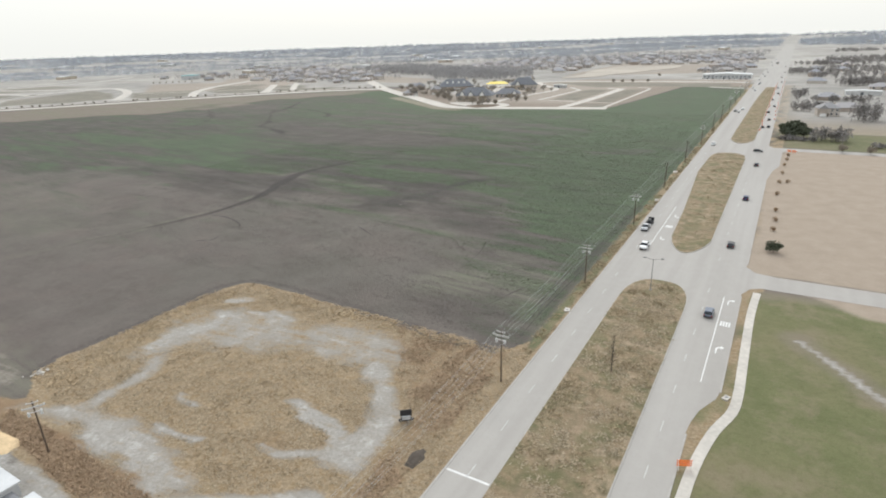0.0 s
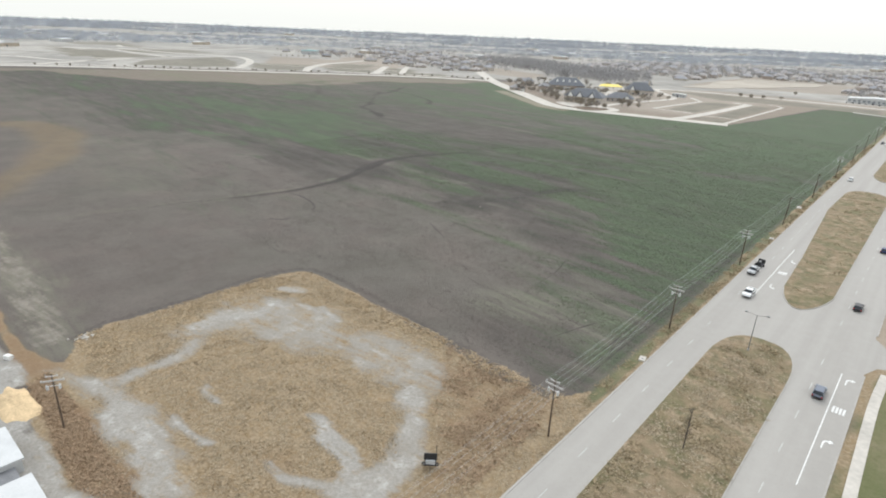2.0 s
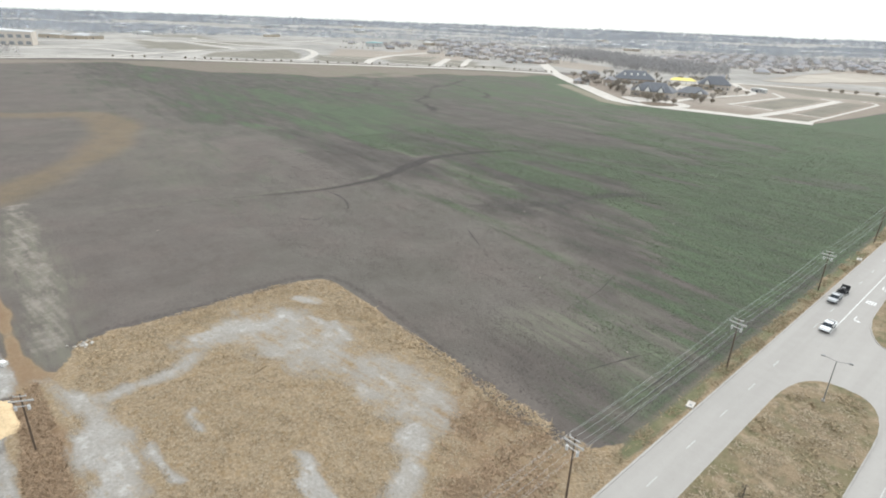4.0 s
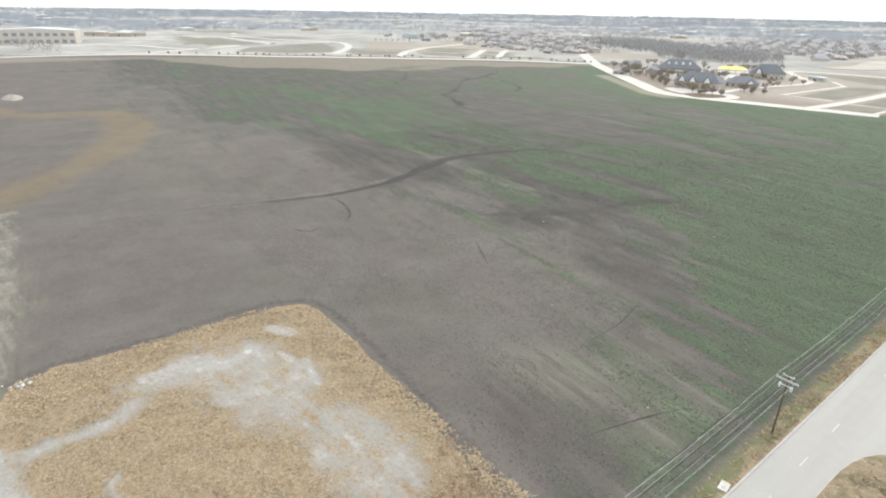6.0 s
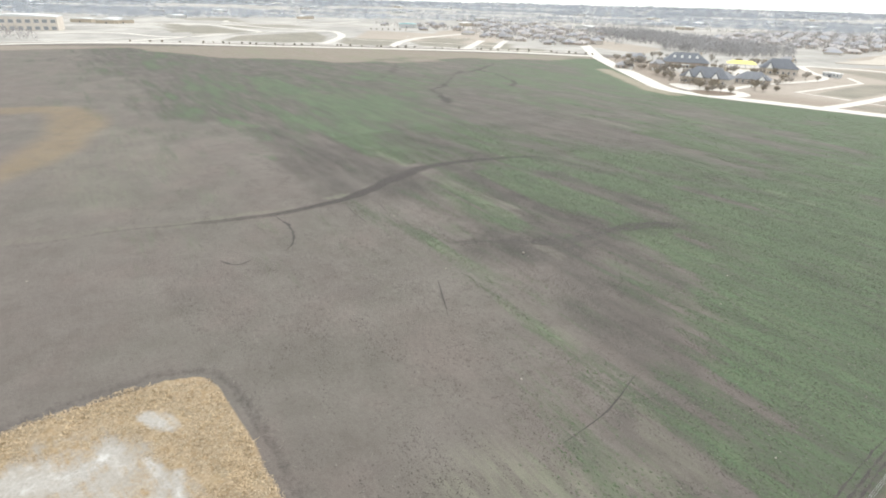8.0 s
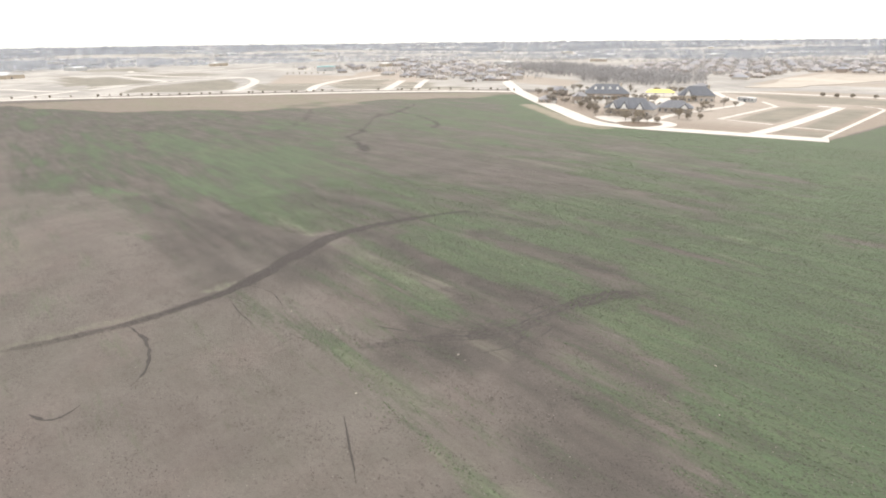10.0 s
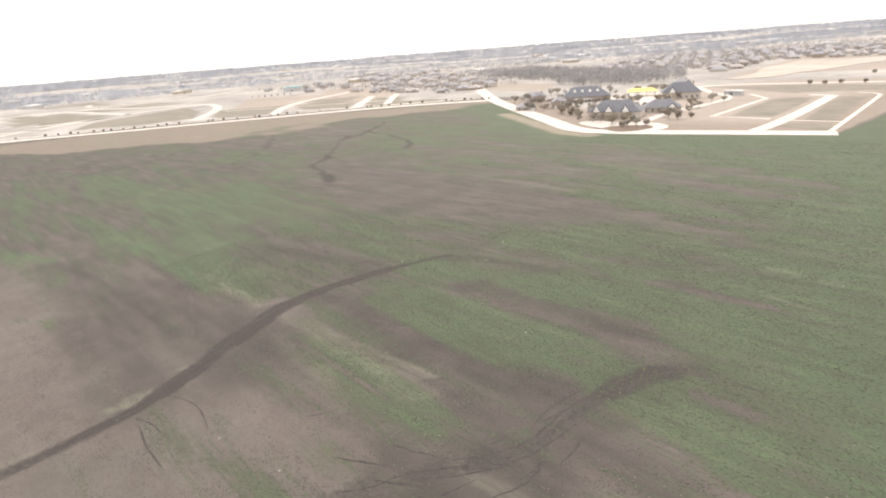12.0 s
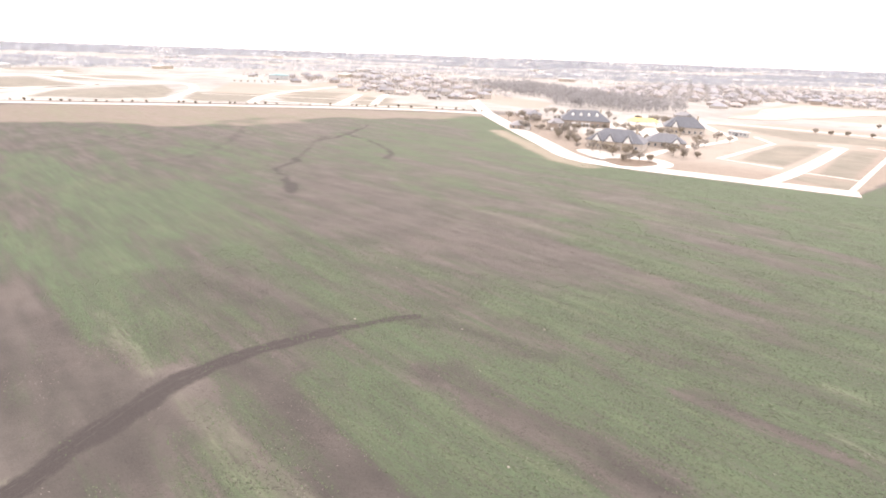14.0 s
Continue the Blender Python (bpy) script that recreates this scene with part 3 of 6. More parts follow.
STREAKS = (([(-73, -22), (-72.5, -16), (-70, -10.5), (-71.5, -5)], 3.0, 1.1), ([(-78, 0.8), (-73, 3.8)], 1.9, 1.2), ([(-68, -1.4), (-62, -0.3)], 1.0, 1.2), ([(-63, 1.4), (-54, 0.4)], 1.3, 1.0), ([(-68, -26), (-65.4, -29), (-64.5, -34.7), (-64.3, -40), (-66, -44)], 2.0, 0.8),
           ([(-49.8, -43.2), (-44, -43.1)], 0.7, 1.3), ([(-48.4, -40.2), (-43, -40.5), (-36.4, -38.8)], 0.75, 1.25), ([(-56, -45.5), (-40, -46.5)], 0.9, 1.1), ([(-51.3, -32), (-47, -33.4)], 0.8, 0.95), ([(-27.4, -35.4), (-23.6, -35.8), (-18, -32.6), (-12, -30)], 1.0, 1.0), ([(-41, -58), (-36, -55.4), (-30.3, -51.8), (-24.6, -48.2), (-19, -45), (-11.6, -40)], 1.9, 0.95))
for line, w, k in STREAKS:
    gravel = np.maximum(gravel, k * (1 - ease(near(X + W1 * 1.6, Y + W1 * 1.4, smooth_line(line, 2)), w * 0.2, w * 1.6)))
gravel = np.maximum(gravel, 0.46 * (1 - ease(near(X, Y, [(-89, -45.5), (-98, -45), (-113, -43.5), (-143, -41.5), (-190, -38)]) + W1 * 2.5, 1.0, 6.5)))
gravel = np.maximum(gravel, ease(-Y - np.where(X < -74, 52.8, 56.0) - 0.10 * (X + 44) * (X > -44) * 1.5 + W1 * 2, -0.5, 1.0) * ease(X, -135, -100) * ease(-X, 0, 8) * ease(Y, -125, -100))
for cx, cy, rx, ry, turn, k in ((-190, 990, 60, 130, -8, 0.85), (-850, 330, 60, 30, 20, 0.4), (-1060, 640, 70, 20, 30, 0.6), (-560, 720, 50, 25, 40, 0.5)):
    gravel = np.maximum(gravel, k * np.clip(blob(X, Y, cx, cy, rx, ry, turn) * 1.5, 0, 1))
LAWN = [(33, -300), (33, 10), (37, 14), (37.5, 66), (120, 70), (420, 80), (420, -300)]
lawn = ease(signed(X, Y, LAWN) + W1, -1, 1)
lawn = np.maximum(lawn, 0.85 * ease(signed(X, Y, [(42, 276), (42, 330), (300, 340), (300, 276)]), -2, 2))
gravel = np.maximum(gravel, 1.2 * (1 - ease(near(X, Y, [(49.6, 41.8), (50.7, 40.0), (52.5, 38.0), (54.3, 35.9), (57, 32), (60, 27.5), (66, 22), (80, 14)]) + W1 * 0.5, 0.5, 1.5)))
rustl = 0.4 * (1 - ease(near(X, Y, [(48.8, 42.5), (52.5, 38.0), (57, 32), (60, 27.5), (66, 22)]) + W1 * 2, 1.5, 4.5)) + 0.45 * (1 - ease(near(X, Y, [(41, 64), (47, 68), (60, 66)]) + W1 * 2, 1, 5))
PLOTS = [[(-797, 253), (-873, 301), (-924, 445), (-828, 420), (-732, 366), (-743, 310), (-780, 279)], [(-1095, 290), (-1133, 341), (-948, 350), (-940, 290), (-901, 246)], [(-1154, 410), (-1061, 461), (-1005, 369), (-1142, 358)], [(-712, 376), (-648, 415), (-714, 465), (-763, 414)],
         [(-699, 480), (-658, 465), (-583, 480), (-641, 540), (-715, 556)], [(-738, 518), (-764, 554), (-716, 616), (-662, 552)], [(-653, 583), (-603, 596), (-562, 548), (-591, 512)], [(-251, 690), (-178, 700), (-20, 700), (-20, 655), (-102, 655), (-164, 627), (-204, 662)], [(-128.6, 441), (-127.6, 456), (-101, 457), (-101, 431)]]
MORE_PLOTS = [[(-792, 425), (-724, 492), (-652, 418), (-687, 375)], [(-684, 498), (-642, 547), (-590, 486), (-632, 446)], [(-1223, 283), (-1154, 352), (-985, 317), (-965, 232)], [(-1206, 437), (-1136, 517), (-1012, 464), (-1026, 388)], [(-592, 523), (-524, 579), (-488, 540), (-551, 486)], [(-1486, 383), (-1475, 505), (-1295, 457), (-1315, 352)], [(-122, 470), (-122, 600), (-104, 610), (-104, 470)], [(-168, 480), (-140, 478), (-138, 600), (-165, 590)]]
plots = np.zeros(X.shape)
for poly in PLOTS + MORE_PLOTS:
    plots = np.maximum(plots, ease(signed(X, Y, poly) + W2 * 3, -2, 2))
TANS = [[(36.6, 77), (36.6, 195), (41.7, 268), (240, 275), (240, 82)], [(48, 69), (120, 72), (120, 58), (62, 60)], [(-96, 426), (-88, 480), (-68, 652), (-2, 652), (-2, 760), (-200, 760), (-300, 640), (-230, 420), (-205, 400)], [(-640, 810), (-465, 745), (-430, 660), (-520, 665)], [(-271, 823), (-267, 1228), (-100, 1140), (-60, 900), (-226, 840)], [(-900, 690), (-915, 800), (-720, 640), (-790, 585)], [(-940, 560), (-700, 700), (-600, 520), (-780, 440)], [(-420, 556), (-240, 402), (-215, 440), (-400, 600)]]
tan = np.zeros(X.shape)
for poly in TANS:
    tan = np.maximum(tan, (0.55 if poly[0][0] < 0 else 1.0) * ease(signed(X, Y, poly) + W1 * 2, -1.5, 1.5))
strip = near(X, Y, WEST_ROAD)
edge_w = np.interp(Y, [-50, 130, 182, 271, 387, 481, 560], [60, 60, 135, 150, 90, 62, 6])
tan = np.maximum(tan, 0.40 * in_field * (1 - ease(strip + W2 * 30, edge_w - 8, edge_w + 8)))
tan = np.maximum(tan, 0.6 * (1 - ease(near(X, Y, [(-345, 462), (-285, 418), (-245, 388), (-222, 382)]) + W1 * 2, 4, 9)))
pale = np.maximum(pale, 0.75 * (1 - ease(near(X, Y, [(-86, -44), (-109, -43), (-136, -42), (-180, -40)]) + W1 * 7, 1, 9)))
rust = 0.52 * (1 - ease(near(X, Y, smooth_line([(-470, -50), (-391, -22), (-368, 22), (-314, 24), (-269, 8), (-238, -14), (-205, -45)], 10)) + W2 * 9, 2, 14))
rust = np.maximum(rust, 0.95 * dry * ease(signed(X, Y, [(-69, -52), (-60, -48.6), (-47.7, -50), (-38, -48.6), (-34.5, -52.4), (-40, -55.4), (-52, -55.2), (-70, -54.6)]) + W1 * 1.5, -0.8, 0.8))
rust = np.maximum(rust, 0.9 * dry * ease(-X, 74, 78) * ease(-Y, 45, 48))
rust = np.maximum(rust, 0.5 * dry * ease(signed(X, Y, [(-28, 1), (-24, 9), (-4, 10), (-3, -40), (-8, -40), (-7, -24), (-14, -8)]) + W1 * 3, -2, 2))
rust = np.maximum(rust, 0.35 * dry * blob(X, Y, -26, -34, 4, 3))
out = np.maximum(-signed(X, Y, FIELD), 0)
far = ease(out, 20, 60) * np.maximum(ease(Y, 330, 420), ease(-X, 420, 520)) + ease(np.hypot(X - 20, Y - 100), 900, 1400) * (X > 30)
far = np.clip(far + ease(-Y, 130, 260), 0, 1) * (1 - np.clip(tan, 0, 1) ** 2)
lawn *= 1 - far
lawn = np.maximum(lawn, (0.45 + 0.4 * lattice_noise(X / 60, Y / 25, 77)) * ease(X, 34, 40) * ease(Y, 276, 284) * (1 - far))
tan = np.maximum(tan, 0.7 * ease(lattice_noise(X / 70, Y / 18, 78), 0.55, 0.75) * ease(X, 34, 40) * ease(Y, 290, 300) * (1 - far))
lawn *= 1 - rustl * 0.9
tan = np.maximum(tan, rustl * 0.5)
verge = 0.95 * ease(Y, -5, 20) * ease(X, -1.4, -0.2) * ease(2.6 - X, 0, 1) * (Y < 640)
dry = dry * (1 - verge * (0.35 + 0.65 * lattice_noise(X / 3, Y / 9, 61)))
lawn = np.maximum(lawn, verge * 0.9)

R = np.hypot(X, Y - 100)
hill = ease(R, 2400, 5000) * (3 + 9 * lattice_noise(X / 900 + 7, Y / 900 + 3, 8)) * np.clip(1.15 + X / 6000, 0.3, 1.2)
relief = dry * (X < 1.5) * (X > -90) * (W1 * 0.45) * ease(1.2 - X, 0, 2.5)
Z = hill + np.where(R < 700, relief, 0)
nx, ny = len(gx), len(gy)
ids = np.arange(nx * ny).reshape(nx, ny)
quads = np.stack([ids[:-1, :-1], ids[1:, :-1], ids[1:, 1:], ids[:-1, 1:]], -1).reshape(-1, 4)
ground_mesh = bpy.data.meshes.new("ground")
ground_mesh.vertices.add(nx * ny)
ground_mesh.vertices.foreach_set("co", np.stack([X, Y, Z], -1).astype(np.float32).ravel())
ground_mesh.loops.add(quads.size)
ground_mesh.loops.foreach_set("vertex_index", quads.astype(np.int32).ravel())
ground_mesh.polygons.add(len(quads))
ground_mesh.polygons.foreach_set("loop_start", np.arange(0, quads.size, 4, dtype=np.int32))
ground_mesh.update(calc_edges=True)
for name, masks in (("cover_a", (green, dry, gravel, dark)), ("cover_b", (lawn, tan, rust, far)), ("cover_c", (damp, pale, lush, plots))):
    layer = ground_mesh.attributes.new(name, "FLOAT_COLOR", "POINT")
    layer.data.foreach_set("color", np.stack([np.clip(m, 0, 1) for m in masks], -1).astype(np.float32).ravel())
ground_mesh.polygons.foreach_set("use_smooth", np.ones(len(quads), bool))
ground_mesh.materials.append(M_GROUND)
ground = tagged(new("ground", ground_mesh), "bare clay field with green winter crop and dry grass lot", "ground", kind="structure")


# ---- roads ----
def structure(name, bm, material, label, category):
    return tagged(part(name, bm, material), label, category, kind="structure")


structure("road", slab([(2.6, -300), (33.2, -300), (33.2, 0), (33.5, 3.5), (34.3, 7.5), (35.6, 10.6), (36.5, 12.6), (36.8, 15), (36.8, 62), (38.5, 66.5), (41, 68), (200, 69.5), (200, 78.6), (44, 77.4), (39, 78.5), (36.7, 82),
                        (36.7, 190), (38.5, 212), (41.0, 225), (41.5, 262), (44, 266), (160, 267), (160, 274), (37, 274.5), (34.5, 280), (34.2, 2600), (24, 4900), (2.6, 4900), (2.6, 640), (-40, 655), (-40, 645), (1.5, 632), (2.6, 625)], -0.3, 0.03),
          M_ROAD, "pale worn concrete divided road with crossings", "road")


def median(outline):
    structure("kerb", slab(outline, -0.1, 0.17), M_KERB, "low concrete kerb round a road median", "kerb")
    inner = []
    n = len(outline)
    for i, p in enumerate(outline):
        d = (Vector(outline[(i + 1) % n]) - Vector(outline[i - 1])).normalized()
        inner.append((p[0] - d.y * 0.22, p[1] + d.x * 0.22))
    return structure("median", slab(inner, 0.0, 0.20), M_MEDIAN, "dry patchy grass on a raised road median", "median")


def median_material():
    k = Nodes("dry_median_turf", 0.95)
    mid, fine, grit = k.noise(0.35, 6, 0.65), k.noise(1.7, 5, 0.7), k.noise(6, 3, 0.7)
    c = k.mix(k.span(fine, 0.3, 0.7), (0.185, 0.135, 0.080), (0.310, 0.240, 0.150))
    c = k.mix(k.span(k.noise(0.22, 5, 0.6), 0.50, 0.64, 0, 0.7), c, (0.375, 0.292, 0.200))
    c = k.mix(k.span(mid, 0.47, 0.60, 0, 0.75), c, (0.125, 0.115, 0.062))
    c = k.mix(k.span(k.noise(0.13, 5, 0.65), 0.48, 0.62, 0, 0.65), c, (0.118, 0.122, 0.054))
    c = k.mix(k.span(k.noise(0.08, 4, 0.6), 0.48, 0.62, 0, 0.5), c, (0.255, 0.190, 0.125))
    c = k.mix(k.span(grit, 0.60, 0.75, 0, 0.6), c, (0.105, 0.080, 0.048))
    k.bump(k.math("ADD", fine, grit), 0.7, 0.2)
    return k.done(c)


M_MEDIAN = median_material()


def rounded_end(x0, x1, y, reach, n=14):
    """Points of a blunt rounded nose from the x1 side to the x0 side."""
    cx, r = (x0 + x1) / 2, (x1 - x0) / 2
    return [(cx + r * abs(math.cos(a)) ** 0.75 * (1 if math.cos(a) > 0 else -1), y + reach * abs(math.sin(a)) ** 0.85) for a in (math.pi * i / n for i in range(n + 1))]


MED_A = [(26, -290)] + rounded_end(10.1, 26, 47, 15.5) + [(10.1, -290)]
MED_B_OUT = rounded_end(9.0, 25.9, 234, 17) + [(8.4, 200), (11.4, 150), (12.6, 130)] + [(13.8 + 12 * i / 12, 100 - 14 * math.sin(math.pi * i / 12) ** 0.7) for i in range(13)]
MED_C_OUT = [(13.6 + 13 * i / 12, 297 - 15 * math.sin(math.pi * i / 12) ** 0.7) for i in range(13)] + [(27, 655), (17, 655), (14.4, 500), (13.6, 340)]
for outline in (MED_A, MED_B_OUT, MED_C_OUT):
    median(outline)
for i, (x, w, y0, y1) in enumerate(((2.5, 0.35, -280, 625), (33.35, 0.3, -280, 0), (36.95, 0.3, 15, 61), (36.85, 0.3, 84, 190))):
    structure("kerb", boxed((x - w / 2, y0, -0.1), (x + w / 2, y1, 0.11)), M_KERB, "low concrete kerb along the road edge", "kerb")
structure("pavement", ribbon(smooth_line([(34.5, -120), (34.6, -30), (35.1, -14), (35.8, -5.4), (37.3, 3), (39.3, 9.5), (39.8, 16), (39.7, 29), (39.6, 50), (40.2, 64.5)], 2), 1.75, -0.1, 0.10), M_PALE, "winding pale concrete footpath beside the road", "footpath")

def beside(line, d):
    """A line running d metres to the left of another."""
    out = []
    for i, p in enumerate(line):
        v = (Vector(line[min(i + 1, len(line) - 1)]) - Vector(line[max(i - 1, 0)])).normalized()
        out.append((p[0] - v.y * d, p[1] + v.x * d))
    return out


FAR_ROADS = [(beside(WEST_ROAD, 8), 16), (beside(WEST_ROAD, 36)[14:-3], 5), (beside(DIAG_ROAD, 1.5), 15),
             (smooth_line([(-705, 352), (-799, 427), (-880, 470), (-945, 480), (-1041, 429), (-1190, 378), (-1220, 256), (-1200, 134), (-1210, -60)], 14), 12),
             (smooth_line([(-945, 478), (-948, 386), (-889, 260), (-879, 238), (-894, 198), (-980, 164), (-1005, 101), (-1010, -60)], 14), 11),
             (smooth_line([(-879, 238), (-850, 190), (-830, 150)], 14), 11), (smooth_line([(-1195, 385), (-1164, 565), (-1254, 725)], 30), 10)]
STREETS = [(smooth_line([(-631, 411), (-700, 470), (-760, 560), (-817, 710)], 15), 12),
             (smooth_line([(-570, 478), (-674, 597)], 20), 11), (smooth_line([(-560, 520), (-640, 610), (-726, 719)], 20), 9),
             (smooth_line([(-650, 440), (-559, 497), (-474, 580)], 20), 6),
             (smooth_line([(-136, 420), (-132, 456), (-129, 530), (-128.5, 611)], 15), 8.5), ([(-128, 611), (-145, 613)], 6),
             (smooth_line([(-100, 421), (-99, 470), (-98, 618), (-104, 628), (-115, 632)], 10), 3), ([(-129, 468), (-100, 467)], 2.6),
             ([(-192, 620), (-171, 588), (-178, 476), (-140, 472)], 4), (smooth_line([(-213, 440), (-213, 492), (-200, 573), (-210, 612), (-226, 630), (-263, 690)], 12), 7)]
LANES = [(smooth_line([(-263, 690), (-225, 712), (-182, 716), (-137, 722), (-90, 724), (-6, 720)], 20), 10), (smooth_line([(-1330, 440), (-1259, 420), (-1222, 488), (-1270, 609)], 20), 10), (smooth_line([(-1165, 306), (-1178, 353), (-1036, 364), (-933, 366)], 20), 11), ([(-930, 250), (-915, 300), (-930, 366)], 11), ([(-319, 596), (-272, 540)], 9), ([(-766, 425), (-588, 560)], 4), ([(-780, 530), (-704, 604)], 4)]
for line, w in FAR_ROADS + STREETS + LANES:
    structure("road", ribbon(line, w, -0.1, 0.12 + 0.004 * w), M_PALE, "pale new concrete street of an unfinished subdivision", "road")


# ---- road markings ----
M_WORN = plain("worn_lane_paint", (0.50, 0.49, 0.465), 0.7, scale=1.2, amount=0.25)


def marking(bm, label, paint=M_PAINT):
    return structure("road_marking", bm, paint, label, "road marking")


for y in np.arange(-109.3, 640, 12.19):
    if not 62 < y < 80 and y < 300:
        marking(boxed((6.25, y - 1.5, 0.03), (6.39, y + 1.5, 0.036)), "short worn white dashed lane line", M_WORN)
        marking(boxed((29.45, y - 1.5, 0.03), (29.59, y + 1.5, 0.036)), "short worn white dashed lane line", M_WORN)
marking(boxed((33.25, 17, 0.03), (33.45, 59, 0.036)), "long solid white turn lane line")
marking(boxed((9.4, 84, 0.03), (9.6, 135, 0.036)), "long solid white turn lane line")
marking(boxed((2.8, -25.6, 0.03), (10.0, -25.2, 0.036)), "white stop line across the carriageway")


def turn_arrow(x, y, side, way):
    """Hooked turn arrow; side +1 bends to +x, way +1 points along +y."""
    pts = [(-0.12, -1.6), (0.12, -1.6), (0.14, 0.3), (0.35, 0.75), (0.75, 0.9), (0.75, 0.45), (1.45, 1.15), (0.75, 1.85), (0.75, 1.35), (0.2, 1.2), (-0.12, 0.6)]
    marking(slab([(x + (px - 0.4) * side, y + py * way) for px, py in pts], 0.03, 0.036), "white hooked turn arrow painted on the road")


for y in (31, 56):
    turn_arrow(34.9, y, 1, 1)
for y in (97, 123):
    turn_arrow(11.6, y, 1, -1)
for cx, cy, n in ((35.0, 43.6, 4), (11.5, 110, 4)):
    for i in range(n):
        marking(boxed((cx - 1.05 + i * 0.56, cy - 1.2, 0.03), (cx - 0.68 + i * 0.56, cy + 1.2, 0.036)), "worn white painted lettering bar on the road")

# ---- materials of the things ----
M_WOOD = plain("weathered_pole_wood", (0.115, 0.085, 0.062), 0.9, scale=1.5, amount=0.35)
M_ARM = plain("grey_crossarm_wood", (0.52, 0.505, 0.48), 0.85, scale=3, amount=0.25)
M_PORCELAIN = plain("pale_porcelain", (0.55, 0.55, 0.54), 0.35, scale=6, amount=0.15)
M_WIRE = plain("dull_aluminium_wire", (0.45, 0.45, 0.44), 0.6, 0.4, scale=2, amount=0.15)
M_STEEL = plain("galvanised_steel", (0.24, 0.24, 0.24), 0.5, 0.5, scale=2, amount=0.25)
M_TYRE = plain("black_rubber", (0.025, 0.025, 0.026), 0.85, scale=4, amount=0.3)
M_RIM = plain("alloy_rim", (0.45, 0.45, 0.46), 0.35, 0.8, scale=5, amount=0.15)
M_GLASS = plain("dark_car_glass", (0.03, 0.035, 0.04), 0.12, scale=2, amount=0.2)
M_LAMP = plain("clear_lamp_lens", (0.75, 0.75, 0.72), 0.2, scale=5, amount=0.1)
M_RED = plain("red_lamp_lens", (0.35, 0.02, 0.02), 0.25, scale=5, amount=0.2)
M_BLACK = plain("black_trim", (0.03, 0.03, 0.032), 0.6, scale=4, amount=0.3)
M_WHITE = plain("white_car_paint", (0.78, 0.78, 0.77), 0.3, scale=1, amount=0.08)
M_SILVER = plain("silver_car_paint", (0.42, 0.43, 0.44), 0.3, 0.4, scale=1, amount=0.1)
M_GREY = plain("slate_car_paint", (0.16, 0.18, 0.22), 0.3, 0.3, scale=1, amount=0.12)
M_DARK = plain("charcoal_car_paint", (0.05, 0.05, 0.055), 0.3, 0.2, scale=1, amount=0.15)
M_BLUE = plain("navy_car_paint", (0.025, 0.035, 0.11), 0.3, 0.2, scale=1, amount=0.15)
M_ORANGE = plain("orange_safety_plastic", (0.80, 0.18, 0.03), 0.5, scale=3, amount=0.15)
M_BAND = plain("white_reflective_band", (0.78, 0.77, 0.74), 0.4, scale=3, amount=0.1)
M_SAND = plain("yellow_sand", (0.60, 0.45, 0.27), 0.95, scale=0.35, amount=0.4)
M_STONE = plain("pale_limestone", (0.33, 0.295, 0.245), 0.9, scale=2, amount=0.3)
M_ROOFM = plain("white_metal_roof", (0.58, 0.58, 0.57), 0.5, scale=0.5, amount=0.14)
M_SIDING = plain("pale_metal_siding", (0.50, 0.50, 0.49), 0.6, scale=0.7, amount=0.15)
M_ROOF = varied("grey_shingle_roof", (0.235, 0.235, 0.245), (0.350, 0.335, 0.325), 0.9, 0.6)
M_SLATE = varied("dark_slate_roof", (0.165, 0.172, 0.185), (0.215, 0.215, 0.222), 0.85, 0.5)
M_WALL = varied("brick_and_render_wall", (0.36, 0.30, 0.25), (0.60, 0.55, 0.49), 0.85, 0.5)
M_WINDOW = plain("dark_window_glass", (0.11, 0.12, 0.135), 0.15, scale=2, amount=0.3)
M_TRIM = plain("white_painted_trim", (0.72, 0.71, 0.68), 0.6, scale=1.5, amount=0.12)
M_YELLOW = plain("yellow_canopy_cloth", (0.82, 0.66, 0.17), 0.7, scale=0.5, amount=0.12)
M_TEAL = plain("teal_metal_roof", (0.22, 0.45, 0.47), 0.5, scale=0.5, amount=0.12)
M_BEIGE = plain("beige_masonry", (0.44, 0.38, 0.30), 0.85, scale=0.3, amount=0.15)
M_BARK = plain("grey_bark", (0.105, 0.088, 0.072), 0.95, scale=2, amount=0.35)
M_LEAF = plain("dark_evergreen_leaves", (0.085, 0.095, 0.060), 0.8, scale=1.5, amount=0.45, islands=True)
M_OAK = plain("dull_brown_oak_leaves", (0.310, 0.268, 0.210), 0.85, scale=1.0, amount=0.45, islands=True)
M_TWIG = plain("bare_winter_twigs", (0.340, 0.305, 0.262), 0.95, scale=0.5, amount=0.4, islands=True)
def sparse(mat, share):
    """Lets a share of the light through, as a clump of thin twigs does."""
    t = mat.node_tree
    m, clear = t.nodes.new("ShaderNodeMixShader"), t.nodes.new("ShaderNodeBsdfTransparent")
    m.inputs[0].default_value = share
    t.links.new(t.nodes["Principled BSDF"].outputs[0], m.inputs[1])
    t.links.new(clear.outputs[0], m.inputs[2])
    t.links.new(m.outputs[0], t.nodes["Material Output"].inputs["Surface"])
    return mat


